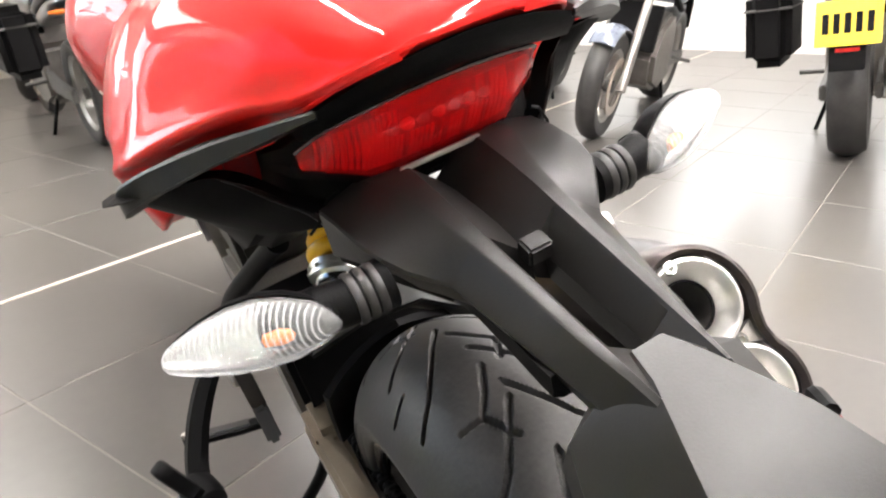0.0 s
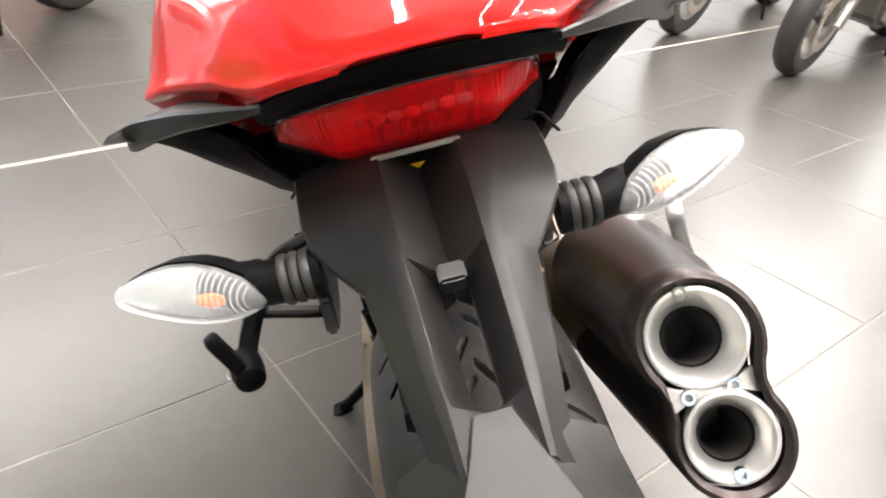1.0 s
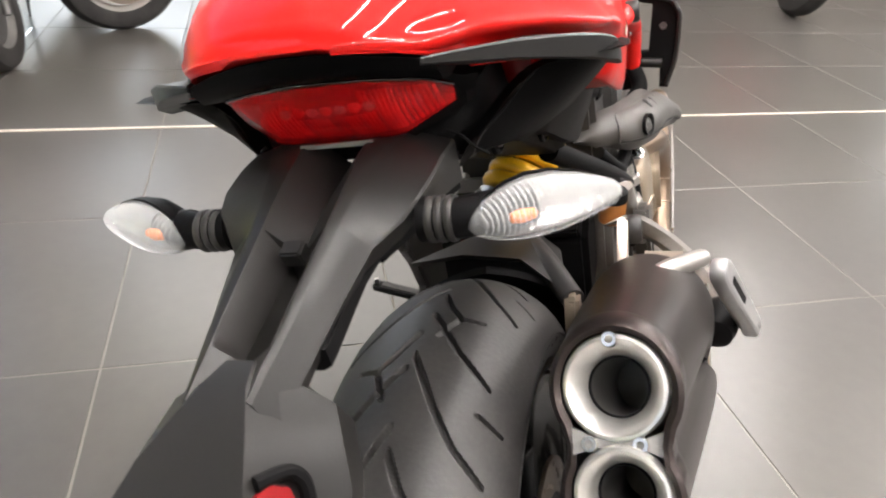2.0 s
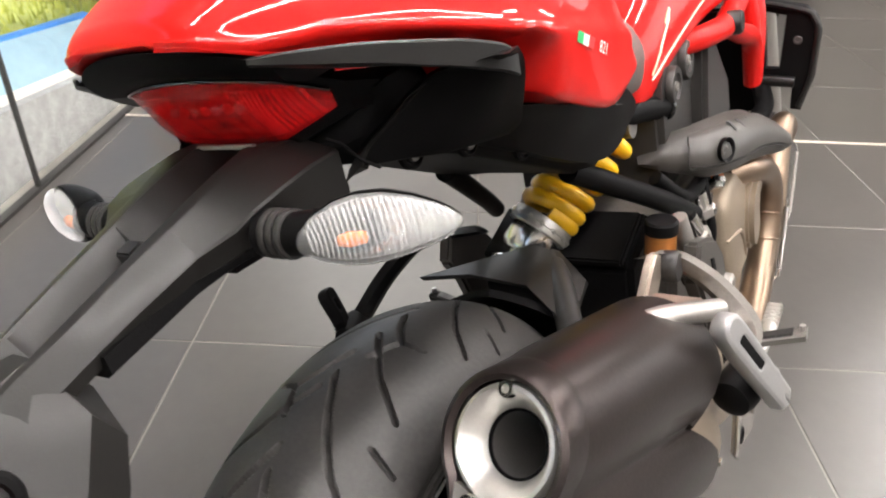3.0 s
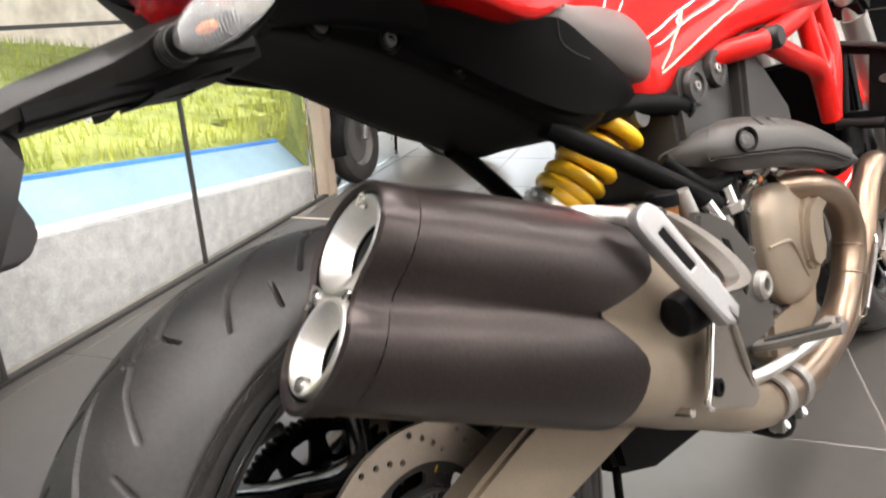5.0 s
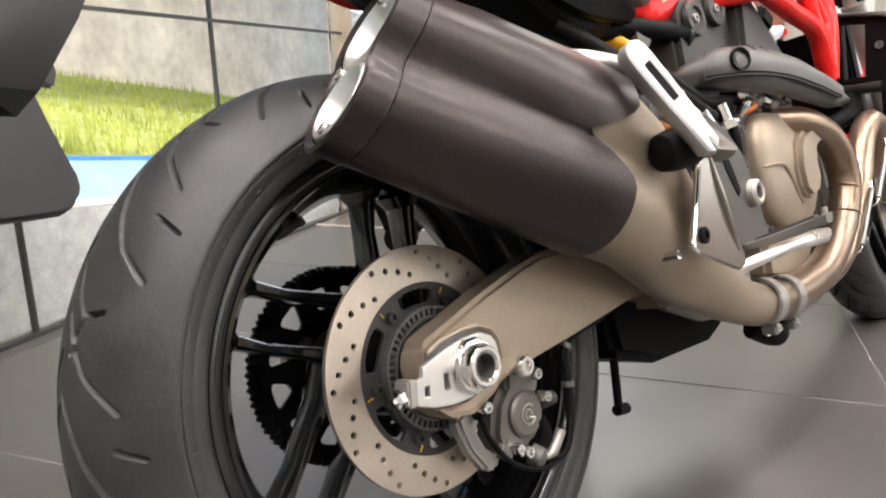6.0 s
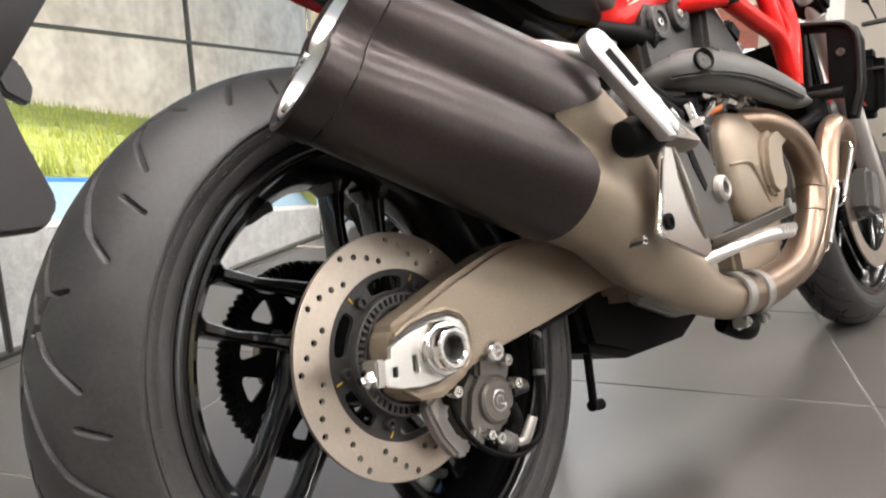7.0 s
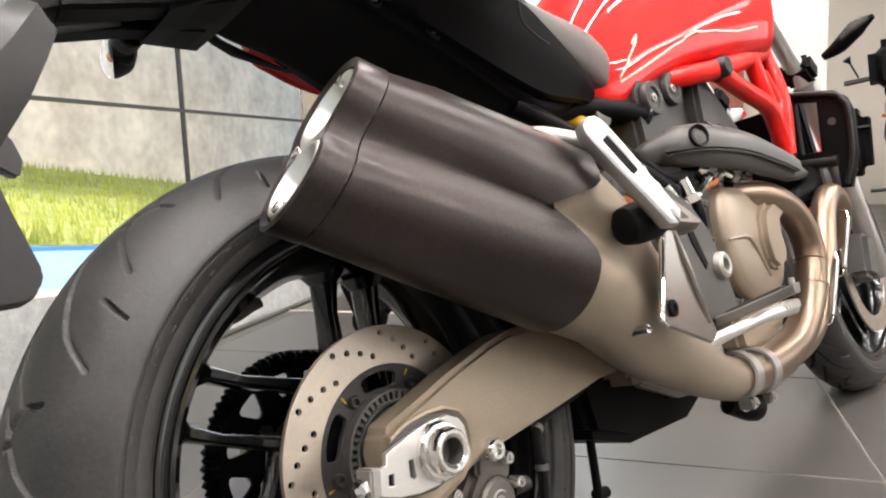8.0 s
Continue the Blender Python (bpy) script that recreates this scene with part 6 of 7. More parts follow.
pedal = part("brake_pedal", tube([(0.195, 0.43, 0.020), (0.222, 0.455, 0.030), (0.235, 0.50, 0.036), (0.238, 0.56, 0.036), (0.238, 0.625, 0.032)], [0.009, 0.008, 0.008, 0.010, 0.008], 12), SILVER, bike, "bare cast brake pedal")
for k in range(5):
    part("pedal_tooth", block((0.238, 0.575 + 0.012 * k, 0.039), (0.022, 0.006, 0.013), 0.002), SILVER, pedal)
part("pedal_pivot", turned([(0, 0.012), (0.010, 0.012), (0.015, 0.009), (0.016, 0), (0, 0)], 20, (0.186, 0.458, 0.008)), CAST, pedal)
part("pivot_block", block((0.170, 0.465, 0.005), (0.035, 0.06, 0.05), 0.008), BLACK, pedal)

# brake fluid reservoir, master cylinder
res = part("fluid_reservoir", turned([(0, -0.030), (0.015, -0.030), (0.019, -0.026), (0.019, 0.004), (0, 0.004)], 28, (0.138, 0.418, 0.246), (0.1, 0.0, 1)), FLUID, bike, "small amber brake fluid reservoir with a black cap")
part("cap", turned([(0, 0.020), (0.018, 0.020), (0.0205, 0.017), (0.0205, 0.003), (0, 0.003)], 28, (0.138, 0.418, 0.246), (0.1, 0.0, 1)), BLACK, res, "black screw cap")
part("hose", tube([(0.139, 0.42, 0.218), (0.155, 0.425, 0.20), (0.160, 0.44, 0.17)], 0.006, 10), BLACK, res)
part("master_cylinder", tube([(0.155, 0.435, 0.262), (0.160, 0.445, 0.225), (0.162, 0.455, 0.19)], 0.011, 14), CAST, bike, "bright master cylinder")
mb = part("muffler_bracket", slab([(0.245, 0.222), (0.300, 0.262), (0.318, 0.270), (0.335, 0.262), (0.330, 0.235), (0.30, 0.215)], 0.150, 0.162, 0.003), DISC, bike, "pale bronze bracket above the muffler")
part("bracket_rubber", turned([(0, 0.01), (0.016, 0.01), (0.019, 0.006), (0.019, -0.006), (0.016, -0.01), (0, -0.01)], 24, (0.168, 0.345, 0.240)), RUBBER, mb)
part("strap_plate", loft([[(0.185, 0.150 + k, 0.288 - 0.2 * k), (0.225, 0.168 + k, 0.276 - 0.2 * k), (0.226, 0.170 + k, 0.268 - 0.2 * k), (0.185, 0.152 + k, 0.280 - 0.2 * k)] for k in (0, 0.03, 0.075)]), DISC, mb, "pale bronze metal strap on the muffler")
part("battery_box", slab([(0.40, 0.08), (0.41, 0.20), (0.52, 0.235), (0.54, 0.10)], -0.12, 0.10, 0.01), BLACK, bike, "black plastic box ahead of the rear wheel")
part("box_lid", block((-0.01, 0.45, 0.222), (0.20, 0.10, 0.012), 0.003, (18, 0, 0)), BLACK, bike, "grey finned lid")

# side stand
st = part("side_stand", tube([(-0.11, 0.50, -0.06), (-0.145, 0.53, -0.13), (-0.205, 0.565, -0.205), (-0.235, 0.58, -0.236)], 0.010, 12), BLACK, bike, "black steel side stand on the floor")
part("stand_foot", block((-0.240, 0.582, -0.240), (0.05, 0.035, 0.010), 0.003, (0, -15, 0)), BLACK, st)
part("stand_peg", rod((0.05, 0.345, -0.07), (0.04, 0.35, -0.15), 0.006, 10), BLACK, bike, "thin black stop peg under the engine")
part("peg_tip", rod((0.040, 0.345, -0.148), (0.038, 0.37, -0.152), 0.008, 10), BLACK, bike)

# front wheel, fork, mudguard
fw = wheel(bike, "front_wheel", (0, 1.575, 0.018), 0.300, 0.060, 0.219, False)
for s in (1, -1):
    dm = part_mesh("front_disc", disc_mesh(0.16, 0.122, 18, 0.003, 0.005), DISC, fw, "drilled front brake disc")
    dm.location.x = s * 0.072
    fork = part("fork_leg", tube([(s * 0.105, 1.19, 0.64), (s * 0.105, 1.36, 0.472)], 0.0215, 20), SILVER, bike, "silver upside-down fork leg")
    part("fork_lower", tube([(s * 0.105, 1.36, 0.472), (s * 0.105, 1.44, 0.33), (s * 0.105, 1.55, 0.05), (s * 0.100, 1.575, 0.0)], [0.0265, 0.026, 0.024, 0.024], 20), CAST, fork)
    part("front_caliper", block((s * 0.10, 1.47, 0.05), (0.05, 0.07, 0.11), 0.012, (-20, 0, 0)), DARKCAST, fork, "dark grey front caliper")
    part("fork_clamp", block((s * 0.105, 1.34, 0.50), (0.07, 0.06, 0.05), 0.01, (-35, 0, 0)), BLACK, fork)
fend = []
for x in np.linspace(-0.075, 0.075, 9):
    rr = 0.325 - 0.03 * abs(x / 0.075) ** 2
    arc = [(x, 1.575 + rr * math.cos(radians(t)), 0.018 + rr * math.sin(radians(t))) for t in np.linspace(60, 160, 16)]
    fend.append(arc + [(p[0], 1.575 + (p[1] - 1.575) * 0.985, 0.018 + (p[2] - 0.018) * 0.985) for p in arc[::-1]])
part("front_mudguard", loft(fend), RED, bike, "glossy red front mudguard", 50)

# radiator with its side cover
radi = part("radiator", block((0, 1.17, 0.295), (0.30, 0.035, 0.22), 0.006, (8, 0, 0)), BLACK, bike, "black radiator with a framed side cover")
cov = cut_plate([(0.126, 0.262), (0.138, 0.404), (0.146, 0.415), (0.226, 0.391), (0.243, 0.372), (0.249, 0.345), (0.238, 0.262), (0.216, 0.205), (0.203, 0.207), (0.206, 0.250)], [[(0.143, 0.285), (0.152, 0.396), (0.197, 0.383), (0.184, 0.281)]], 0.022, 0.003)
cov.transform(Matrix.Translation((0, 1.112, 0)) @ Matrix.Rotation(radians(90), 4, "X"))
part_mesh("side_cover", cov, BLACK, radi, "open black plastic radiator side frame")
part("frame_lip", tube([(0.148, 1.098, 0.411), (0.224, 1.096, 0.388), (0.241, 1.096, 0.370), (0.246, 1.096, 0.345), (0.235, 1.096, 0.264), (0.214, 1.096, 0.210)], 0.0050, 8), GREY, radi)
part("cover_bar", rod((0.128, 1.098, 0.268), (0.208, 1.096, 0.258), 0.0105, 12), GREY, radi)
part("inner_post", rod((0.192, 1.112, 0.285), (0.203, 1.112, 0.378), 0.005, 8), GREY, radi)
part("cover_screw", bolt((0.2135, 1.100, 0.335), (0, -1, 0), 0.0075, 0.004), DARKCAST, radi)
part("coolant_hose", tube([(0.15, 1.10, 0.25), (0.16, 1.06, 0.22), (0.14, 1.0, 0.20)], 0.017, 14), BLACK, radi, "black coolant hose")
find = part("front_indicator", tube([(0.19, 1.24, 0.490), (0.225, 1.235, 0.500), (0.265, 1.225, 0.520), (0.300, 1.22, 0.530)], [0.008, 0.016, 0.018, 0.005], 14), BLACK, bike, "black front indicator on a short stalk")
part("front_lens", tube([(0.232, 1.225, 0.505), (0.265, 1.215, 0.522), (0.292, 1.212, 0.529)], [0.008, 0.011, 0.003], 12), CLEAR, find, "clear lens")

# printed marks on the cowl: a small tricolour and a number
def stick(ob, p, along, up, w, h, mat, name, label=""):
    bm = bmesh.new()
    vs = []
    for i in range(5):
        for j in range(3):
            q = Vector(p) + Vector(along) * (w * (i / 4 - 0.5)) + Vector(up) * (h * (j / 2 - 0.5))
            ok, loc, nor, idx = ob.closest_point_on_mesh(q)
            vs.append(bm.verts.new(loc + nor * 0.0008))
    for i in range(4):
        for j in range(2):
            bm.faces.new((vs[i * 3 + j], vs[i * 3 + j + 1], vs[i * 3 + j + 4], vs[i * 3 + j + 3]))
    return part(name, bm, mat, ob, label)


al, upw = Vector((0, 0.93, -0.36)), Vector((0, 0.36, 0.93))
for k, mt in enumerate((GREEN, WHITE, REDREF)):
    stick(cowl, Vector((0.19, 0.105, 0.5415)) + al * (0.011 * k), al, upw, 0.011, 0.0085, mt, "flag_band", "narrow printed flag band")
txt = bpy.data.curves.new("number", "FONT")
txt.body, txt.size, txt.space_character = "821", 0.0130, 1.05
tob = new("tmp", txt)
bpy.context.view_layer.update()
num = bpy.data.meshes.new_from_object(tob.evaluated_get(bpy.context.evaluated_depsgraph_get()))
bpy.data.objects.remove(tob)
for v in num.vertices:
    q = Vector((0.19, 0.105, 0.5415)) + al * (0.0345 + v.co.x) + upw * (v.co.y - 0.0045)
    ok, loc, nor, idx = cowl.closest_point_on_mesh(q)
    v.co = loc + nor * 0.0026
part_mesh("number_print", num, WHITE, cowl, "small white printed number 821")

# ---- other motorcycles in the showroom ----
def paint(name, colour):
    return shade(name, colour, 0.28, vary=0.08, coat=0.8)


def parked_bike(contact_rear, contact_front, mat, label, lean=8.0, boxes=False, plate=False, fairing=False):
    """A plain motorcycle in its own axes (y ahead, x right), built part by part."""
    a, b = Vector((*contact_rear, 0)), Vector((*contact_front, 0))
    d = b - a
    turn = math.degrees(math.atan2(d.y, d.x)) - 90
    wb = 1.44
    m = pose(a.x, a.y, 0.0, 0, -lean, turn)
    bk = thing("motorcycle", label, "motorcycle", "parked motorcycles", m)
    for y, half, rr in ((0.0, 0.085, 0.315), (wb, 0.058, 0.300)):
        part("tyre", turned([(rr - 0.10, -half * 0.8), (rr - 0.06, -half), (rr - 0.03, -half * 0.95), (rr - 0.008, -half * 0.55), (rr, 0), (rr - 0.008, half * 0.55), (rr - 0.03, half * 0.95), (rr - 0.06, half), (rr - 0.10, half * 0.8)], 48, (0, y, rr)), RUBBER, bk, "black road tyre")
        part("rim", turned([(rr - 0.125, -half * 0.6), (rr - 0.095, -half * 0.8), (rr - 0.095, half * 0.8), (rr - 0.125, half * 0.6)], 40, (0, y, rr), closed=True), CAST, bk, "grey cast rim")
        for k in range(5):
            t = radians(72 * k + 20)
            part("spoke", rod((0, y, rr), (0, y + (rr - 0.11) * math.cos(t), rr + (rr - 0.11) * math.sin(t)), 0.016, 8, r1=0.011), CAST, bk)
        part("hub", rod((-0.06, y, rr), (0.06, y, rr), 0.035, 16), DARKCAST, bk)
        for s in ((1,) if y == 0 else (-1, 1)):
            part("brake_disc", turned([(0.10 if y == 0 else 0.11, -0.003), (0.12 if y == 0 else 0.155, -0.003), (0.12 if y == 0 else 0.155, 0.003), (0.10 if y == 0 else 0.11, 0.003)], 40, (s * 0.07, y, rr), closed=True), DISC, bk)
    part("engine", slab([(0.46, 0.24), (0.48, 0.55), (0.62, 0.66), (0.86, 0.58), (0.98, 0.42), (0.92, 0.24), (0.70, 0.17)], -0.15, 0.15, 0.03), ENGINE, bk, "grey engine block")
    part("clutch_cover", turned([(0, 0.185), (0.07, 0.185), (0.09, 0.175), (0.095, 0.14), (0, 0.14)], 32, (0, 0.66, 0.38)), CAST, bk)
    part("fuel_tank", loft(hull([sec(0.46, 0.07, 0.80, 0.72), sec(0.52, 0.11, 0.90, 0.70), sec(0.66, 0.145, 0.98, 0.71), sec(0.84, 0.165, 1.00, 0.74), sec(0.98, 0.14, 0.96, 0.78), sec(1.04, 0.06, 0.90, 0.83)], 4)), mat, bk, "glossy painted tank", 60)
    part("seat", loft(hull([sec(-0.20, 0.06, 0.90, 0.84), sec(-0.10, 0.12, 0.915, 0.83), sec(0.08, 0.145, 0.87, 0.79), sec(0.26, 0.14, 0.815, 0.75), sec(0.44, 0.10, 0.83, 0.74), sec(0.50, 0.06, 0.82, 0.76)], 4)), SEAT, bk, "black padded seat", 60)
    part("tail_panel", loft(hull([sec(-0.30, 0.04, 0.87, 0.82), sec(-0.20, 0.10, 0.865, 0.78), sec(0.0, 0.13, 0.85, 0.74), sec(0.25, 0.13, 0.79, 0.68), sec(0.40, 0.10, 0.76, 0.68)], 4)), mat, bk, "painted tail panel", 60)
    part("tail_lamp", block((0, -0.30, 0.835), (0.11, 0.03, 0.035), 0.008), REDREF, bk, "red tail lamp")
    part("mudguard", slab([(-0.28, 0.80), (-0.40, 0.62), (-0.42, 0.46), (-0.40, 0.46), (-0.37, 0.62), (-0.24, 0.80)], -0.07, 0.07, 0.005), BLACK, bk, "black rear mudguard")
    for s in (1, -1):
        part("swingarm", slab([(-0.04, 0.275), (-0.04, 0.35), (0.30, 0.38), (0.50, 0.42), (0.50, 0.30), (0.20, 0.28)], s * 0.10, s * 0.135, 0.008), DARKCAST, bk)
        part("fork_leg", tube([(s * 0.10, wb - 0.01, 0.28), (s * 0.10, wb - 0.10, 0.48), (s * 0.10, wb - 0.34, 1.02)], [0.027, 0.026, 0.021], 14), CAST, bk)
        part("frame_tube", tube([(s * 0.12, 0.30, 0.66), (s * 0.16, 0.60, 0.68), (s * 0.13, 1.02, 0.86)], 0.020, 12), BLACK, bk)
        part("grip", rod((s * 0.24, 1.0, 1.08), (s * 0.38, 0.95, 1.07), 0.017, 12), RUBBER, bk)
        part("mirror", tube([(s * 0.30, 1.0, 1.10), (s * 0.34, 1.03, 1.20), (s * 0.36, 1.02, 1.24)], [0.006, 0.006, 0.03], 10), BLACK, bk)
        part("indicator", tube([(s * 0.08, -0.30, 0.78), (s * 0.12, -0.31, 0.78), (s * 0.17, -0.30, 0.78)], [0.010, 0.014, 0.008], 10), AMBER, bk, "amber indicator")
        part("peg", rod((s * 0.15, 0.45, 0.36), (s * 0.27, 0.46, 0.36), 0.012, 10), DARKCAST, bk)
    part("handlebar", tube([(-0.38, 0.95, 1.07), (-0.2, 1.02, 1.08), (0, 1.08, 1.04), (0.2, 1.02, 1.08), (0.38, 0.95, 1.07)], 0.012, 12), BLACK, bk)
    part("headlamp", turned([(0, -0.06), (0.07, -0.04), (0.095, 0.02), (0.09, 0.05), (0.05, 0.06), (0, 0.062)], 28, (0, 1.24, 0.93), (0, 1, -0.1)), BLACK if not fairing else mat, bk, "round headlamp")
    part("front_mudguard", loft([[(x, wb + (0.325 - 0.02 * abs(x / 0.07) ** 2 + o) * math.cos(radians(t)), 0.30 + (0.325 - 0.02 * abs(x / 0.07) ** 2 + o) * math.sin(radians(t))) for o, seq in ((0, np.linspace(50, 150, 12)), (-0.006, np.linspace(150, 50, 12))) for t in seq] for x in np.linspace(-0.07, 0.07, 7)]), mat, bk, "painted front mudguard", 50)
    part("radiator", block((0, 1.03, 0.58), (0.30, 0.04, 0.26), 0.006, (12, 0, 0)), BLACK, bk)
    part("silencer", tube([(0.14, 0.55, 0.22), (0.16, 0.30, 0.28), (0.18, 0.10, 0.40), (0.19, -0.20, 0.55)], [0.028, 0.034, 0.055, 0.05], 20), SILVER, bk, "silver silencer")
    part("header_pipe", tube([(0.08, 0.98, 0.44), (0.12, 1.04, 0.34), (0.12, 0.98, 0.20), (0.13, 0.70, 0.18), (0.14, 0.54, 0.22)], 0.022, 16), TITAN, bk)
    part("side_stand", rod((-0.12, 0.50, 0.24), (-0.20, 0.56, 0.245 - 0.27 + 0.20 * math.tan(radians(lean)) * 0 + 0.03), 0.011, 8), BLACK, bk)
    if fairing:
        part("fairing", loft(hull([sec(0.72, 0.17, 0.80, 0.40), sec(0.90, 0.20, 0.98, 0.36), sec(1.08, 0.18, 1.05, 0.52), sec(1.24, 0.11, 0.98, 0.74), sec(1.32, 0.04, 0.90, 0.82)], 4)), mat, bk, "painted fairing", 60)
    if boxes:
        for s in (1, -1):
            pn = part("pannier", block((s * 0.33, -0.06, 0.66), (0.20, 0.48, 0.36), 0.05, segs=3), BLACK, bk, "black hard pannier")
            part("lid_seam", block((s * 0.33, -0.06, 0.74), (0.206, 0.486, 0.010), 0.003), DARKCAST, pn)
        part("top_case", block((0, -0.28, 1.02), (0.42, 0.36, 0.26), 0.06, segs=3), BLACK, bk, "black top case")
    if plate:
        pl = part("number_plate", block((0, -0.415, 0.66), (0.25, 0.008, 0.19), 0.002, (-14, 0, 0)), shade("yellow_plate", (0.85, 0.62, 0.02), 0.4, vary=0.03), bk, "yellow number plate")
        for k in range(5):
            part("plate_bar", block((-0.085 + 0.042 * k, -0.421, 0.66), (0.026, 0.003, 0.085), 0, (-14, 0, 0)), BLACK, pl)
        part("plate_lamp", block((0, -0.40, 0.545), (0.10, 0.02, 0.03), 0.004), REDREF, bk, "red reflector below the plate")
    return bk


STEEL_BLUE, SILVERY, CRIMSON, BLACKISH = paint("grey_blue_paint", (0.12, 0.14, 0.18)), paint("silver_white_paint", (0.66, 0.67, 0.72)), paint("crimson_paint", (0.55, 0.02, 0.02)), paint("black_paint", (0.02, 0.02, 0.022))
parked_bike((4.62, 1.62), (3.20, 1.43), STEEL_BLUE, "grey-blue naked motorcycle parked on the tiles", 9)
parked_bike((3.45, 0.18), (4.88, 0.30), BLACKISH, "black touring motorcycle with panniers and a yellow plate", 7, True, True)
parked_bike((4.70, 2.50), (3.31, 2.22), CRIMSON, "crimson naked motorcycle parked on the tiles", 9)
parked_bike((0.42, 3.98), (-0.94, 3.24), SILVERY, "silver-white faired motorcycle parked near the corner post", 8, fairing=True)
parked_bike((1.70, 3.80), (2.07, 5.18), BLACKISH, "black touring motorcycle with top case and panniers", 6, True, False)
parked_bike((3.42, 5.15), (3.22, 3.75), CRIMSON, "crimson sports motorcycle parked on the tiles", 8, fairing=True)
parked_bike((3.2, 7.0), (2.3, 5.95), STEEL_BLUE, "grey-blue naked motorcycle parked at the far wall", 8)

# a white column with a brick-red panel beside it
tagged(part("column", block((1.34, 5.9, HIGH / 2), (0.38, 0.38, HIGH), 0.01), PLASTER), "white painted square column", "column", kind="structure")
tagged(part("wall_panel", block((0.75, Y1 - 0.03, 0.85), (0.7, 0.05, 1.3), 0.004), BRICK), "brick-red display panel on the wall", "panel", kind="structure")

# dark shell chair by the glass
ch = thing("lounge_chair", "dark grey shell chair with an armrest by the window", "chair")
part("backrest", slab([(0.660, 0.406), (0.666, 0.385), (0.655, 0.355), (0.628, 0.333), (0.592, 0.321), (0.519, 0.325), (0.40, 0.335), (0.22, 0.35), (0.10, 0.42), (0.06, 0.60), (0.10, 0.85), (0.24, 0.985), (0.38, 0.97), (0.47, 0.85), (0.541, 0.688), (0.599, 0.539)], -1.13, -1.075, 0.018), FABRIC, ch, "dark rounded side shell", 50)
part("armrest", slab([(0.52, 0.735), (0.59, 0.728), (0.622, 0.707), (0.649, 0.653), (0.632, 0.612), (0.613, 0.617), (0.565, 0.64)], -1.118, -1.088, 0.008), FABRIC, ch, "short dark armrest", 50)
part("seat", block((-0.87, -0.16, 0.43), (0.42, 0.46, 0.08), 0.03, segs=3), FABRIC, ch)
part("seat_frame", block((-1.02, 0.02, 0.40), (0.20, 0.30, 0.03), 0.01), FABRIC, ch)
part("pedestal", rod((-0.90, -0.15, 0.03), (-0.90, -0.15, 0.40), 0.03, 16), SILVER, ch)
part("foot_plate", turned([(0, 0.03), (0.20, 0.012), (0.22, 0.0), (0, 0.0)], 36, (-0.90, -0.15, 0.001), (0, 0, 1)), SILVER, ch)


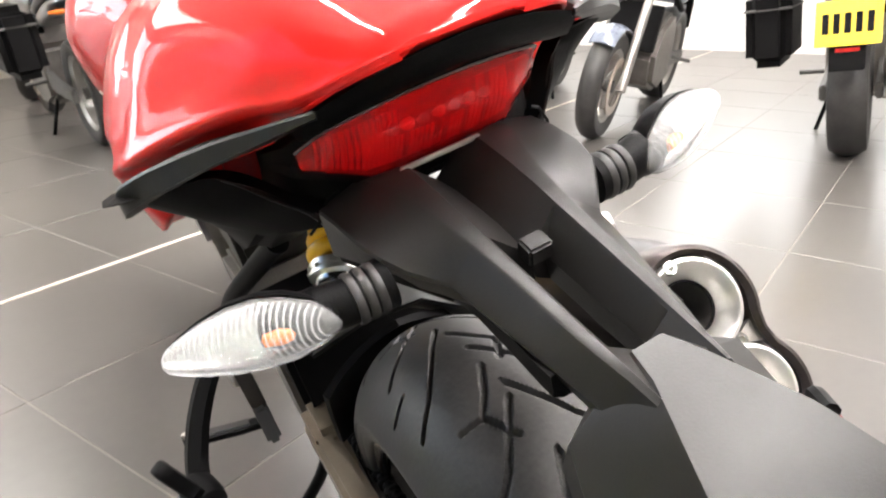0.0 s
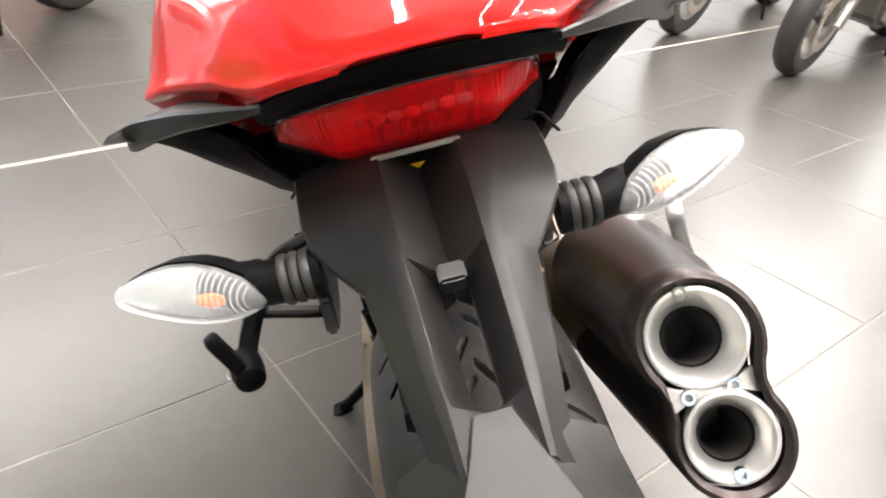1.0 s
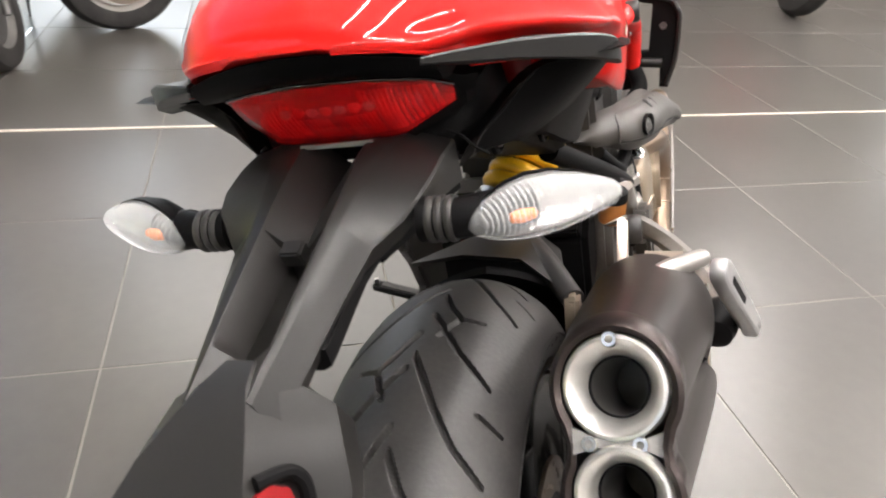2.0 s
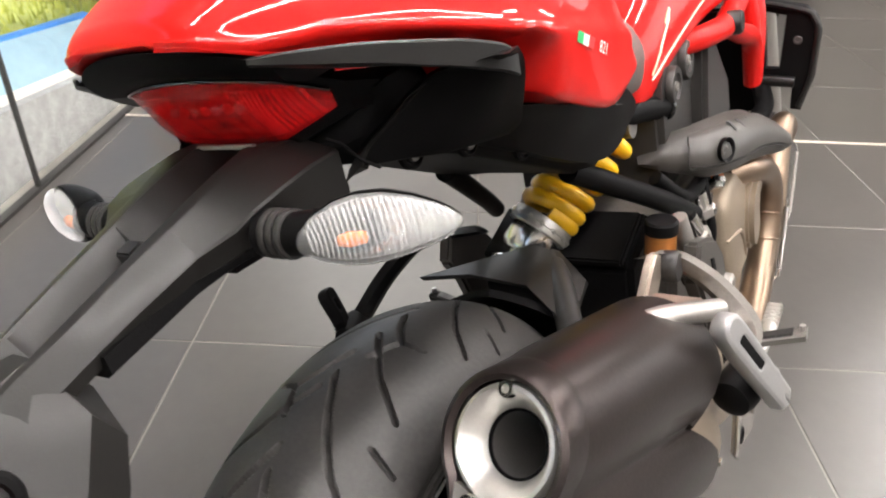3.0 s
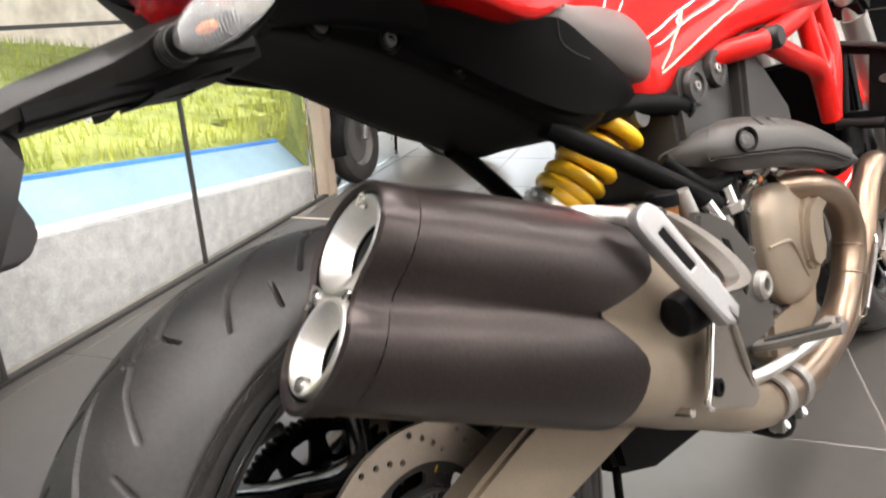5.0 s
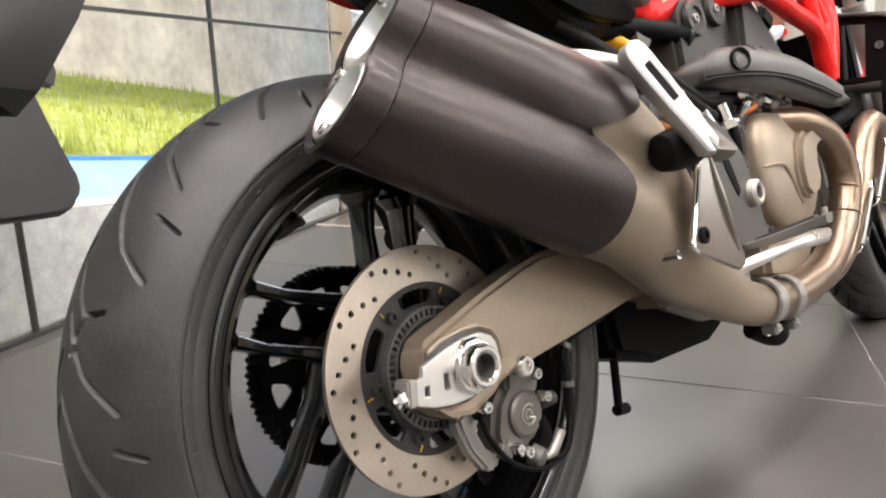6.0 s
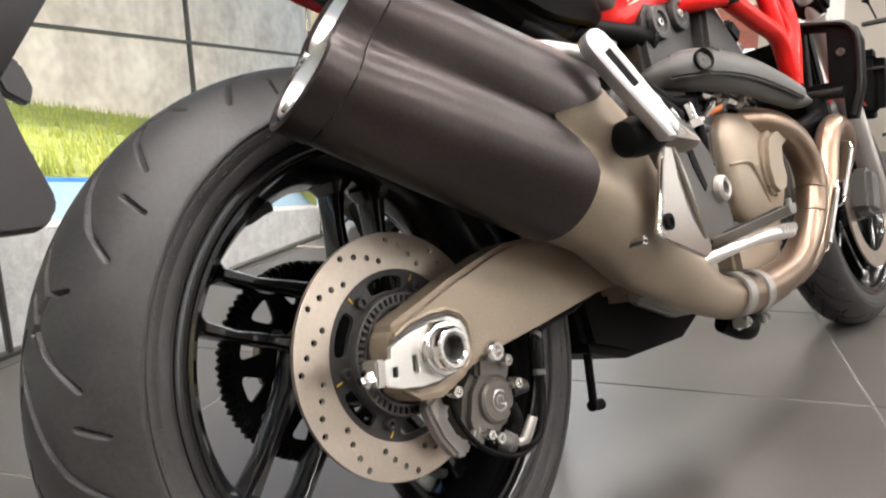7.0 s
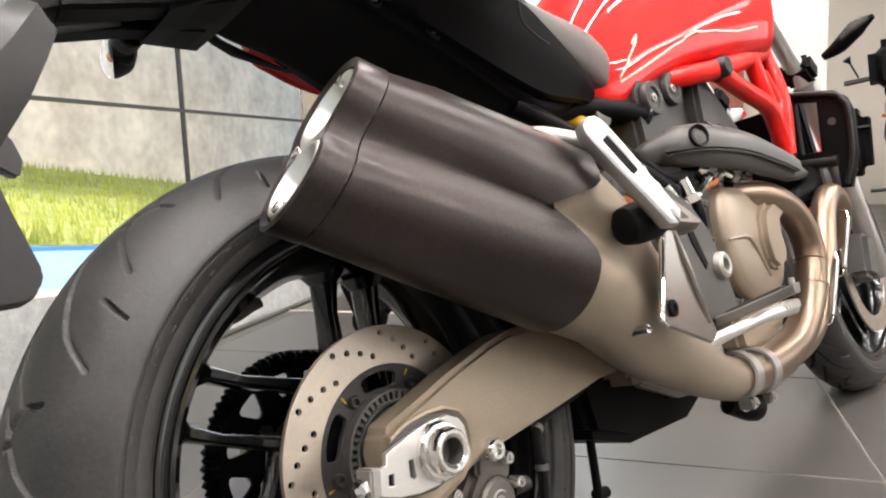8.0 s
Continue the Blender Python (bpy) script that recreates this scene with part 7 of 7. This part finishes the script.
def scooter(front, turn, mat, label):
    """A small scooter in its own axes: y back from the front wheel's foot, x right."""
    sc = thing("scooter", label, "scooter", "", pose(front[0], front[1], 0, 0, -6, turn))
    for y in (0.0, 1.22):
        part("tyre", turned([(0.125, -0.046), (0.165, -0.055), (0.195, -0.045), (0.208, -0.018), (0.210, 0), (0.208, 0.018), (0.195, 0.045), (0.165, 0.055), (0.125, 0.046)], 44, (0, y, 0.210)), RUBBER, sc, "small black scooter tyre")
        part("rim", turned([(0.0, -0.020), (0.035, -0.024), (0.11, -0.018), (0.130, -0.042), (0.130, 0.042), (0.11, 0.018), (0.035, 0.024), (0.0, 0.020)], 36, (0, y, 0.210)), DARKCAST, sc, "dark grey scooter rim")
    arch = []
    for x in np.linspace(-0.075, 0.075, 9):
        rr = 0.245 - 0.028 * abs(x / 0.075) ** 2
        line = [(x, rr * math.cos(radians(t)), 0.21 + rr * math.sin(radians(t))) for t in np.linspace(20, 190, 18)]
        arch.append(line + [(p[0], p[1] * 0.97, 0.21 + (p[2] - 0.21) * 0.97) for p in line[::-1]])
    part("mudguard", loft(arch), BLACK, sc, "black front mudguard", 50)
    part("front_panel", loft(hull([(y, [(0, top), (w * 0.6, top - 0.015), (w, top - 0.06), (w * 1.02, (top + low) / 2), (w * 0.8, low + 0.03), (w * 0.5, low)]) for y, w, top, low in ((-0.16, 0.06, 0.56, 0.47), (-0.10, 0.13, 0.66, 0.45), (0.02, 0.15, 0.82, 0.43), (0.16, 0.165, 0.96, 0.36), (0.26, 0.155, 0.98, 0.30))], 4)), mat, sc, "pale lilac-silver front body", 60)
    part("floorboard", slab([(0.20, 0.24), (0.22, 0.34), (0.34, 0.31), (0.70, 0.31), (0.78, 0.25), (0.70, 0.20), (0.30, 0.20)], -0.14, 0.14, 0.02), BLACK, sc, "black flat floorboard")
    part("tail_body", loft(hull([sec(0.62, 0.13, 0.66, 0.34), sec(0.74, 0.15, 0.72, 0.32), sec(1.0, 0.16, 0.74, 0.40), sec(1.3, 0.14, 0.76, 0.50), sec(1.5, 0.09, 0.76, 0.60)], 4)), mat, sc, "pale lilac-silver tail body", 60)
    part("seat", loft(hull([sec(0.60, 0.10, 0.74, 0.68), sec(0.72, 0.15, 0.80, 0.68), sec(1.0, 0.16, 0.79, 0.70), sec(1.3, 0.14, 0.83, 0.74), sec(1.42, 0.08, 0.82, 0.76)], 4)), SEAT, sc, "black scooter seat", 60)
    part("engine", block((-0.10, 1.06, 0.27), (0.12, 0.42, 0.17), 0.03), ENGINE, sc)
    part("silencer", tube([(0.12, 0.90, 0.22), (0.15, 1.10, 0.26), (0.16, 1.42, 0.33)], [0.03, 0.055, 0.05], 18), DARKCAST, sc)
    part("column", rod((0, 0.10, 0.42), (0, 0.30, 1.02), 0.03, 14), BLACK, sc)
    part("handlebar", tube([(-0.33, 0.40, 1.05), (-0.15, 0.30, 1.06), (0, 0.27, 1.05), (0.15, 0.30, 1.06), (0.33, 0.40, 1.05)], 0.017, 12), BLACK, sc)
    part("headlamp", turned([(0, -0.05), (0.06, -0.04), (0.075, 0.0), (0.07, 0.06), (0, 0.09)], 24, (0, 0.20, 1.03), (0, 1, 0.1)), mat, sc, "lamp housing on the handlebar")
    for s_ in (1, -1):
        part("fork_leg", rod((s_ * 0.07, 0.0, 0.21), (s_ * 0.06, 0.10, 0.46), 0.018, 12), DARKCAST, sc)
        part("mirror", tube([(s_ * 0.22, 0.33, 1.07), (s_ * 0.26, 0.30, 1.18), (s_ * 0.29, 0.30, 1.22)], [0.006, 0.006, 0.035], 10), BLACK, sc)
    part("side_stand", rod((-0.10, 0.72, 0.20), (-0.17, 0.80, -0.012), 0.010, 8), BLACK, sc)


scooter((-1.20, 2.68), -4, paint("lilac_silver_paint", (0.60, 0.58, 0.66)), "pale lilac-silver scooter with black mudguard beside the corner post")

# ---- floor tiles ----
tile_bm = block((0, 0, -0.006), (PITCH - 0.004, PITCH - 0.004, 0.012), 0)
bevel(tile_bm, 0.0012, 1)
tile_mesh = bpy.data.meshes.new("tile")
tile_bm.to_mesh(tile_mesh)
tile_bm.free()
tile_mesh.materials.append(TILE)
rest = bmesh.new()
for i in range(-8, 13):
    for j in range(-7, 13):
        cx, cy = U0 + (i + 0.5) * PITCH, V0 + (j + 0.5) * PITCH
        if cx > X1 or cy > Y1 or cy < Y0:
            continue
        far = [(cx + a, cy + b) for a in (-0.32, 0.32) for b in (-0.32, 0.32)]
        past = [x - (X0 - 0.03) + max(0, y - CORNER) * (X0 - GLASS_END) / (Y1 - CORNER) for x, y in far]
        if max(past) < 0.02:
            continue
        if min(past) < 0:
            own = block((cx, cy, -0.006), (PITCH - 0.004, PITCH - 0.004, 0.012), 0)
            for at, no in (((X0 - 0.03, 0, 0), (-1, 0, 0)),) if cy < CORNER - 0.3 else (((X0 - 0.03, CORNER, 0), (-(Y1 - CORNER), -(X0 - GLASS_END), 0)),):
                bmesh.ops.bisect_plane(own, geom=own.verts[:] + own.edges[:] + own.faces[:], plane_co=at, plane_no=no, clear_outer=True)
            merge(own, rest)
            continue
        if -1.6 < cx < 4.6 and -1.4 < cy < 5.6:
            t = new("tile", tile_mesh)
            t.location, t.parent = (cx, cy, 0), floor
        else:
            block((cx, cy, -0.006), (PITCH - 0.004, PITCH - 0.004, 0.012), 0, bm=rest)
tagged(part("outer_tiles", rest, TILE, floor), "dark grey square floor tiles", kind="stuff")
part("inlay_strip", block(((X0 + X1) / 2, V0 + 3 * PITCH, 0.0015), (X1 - X0, 0.013, 0.005), 0), STRIP, floor, "pale inlaid strip in the floor")
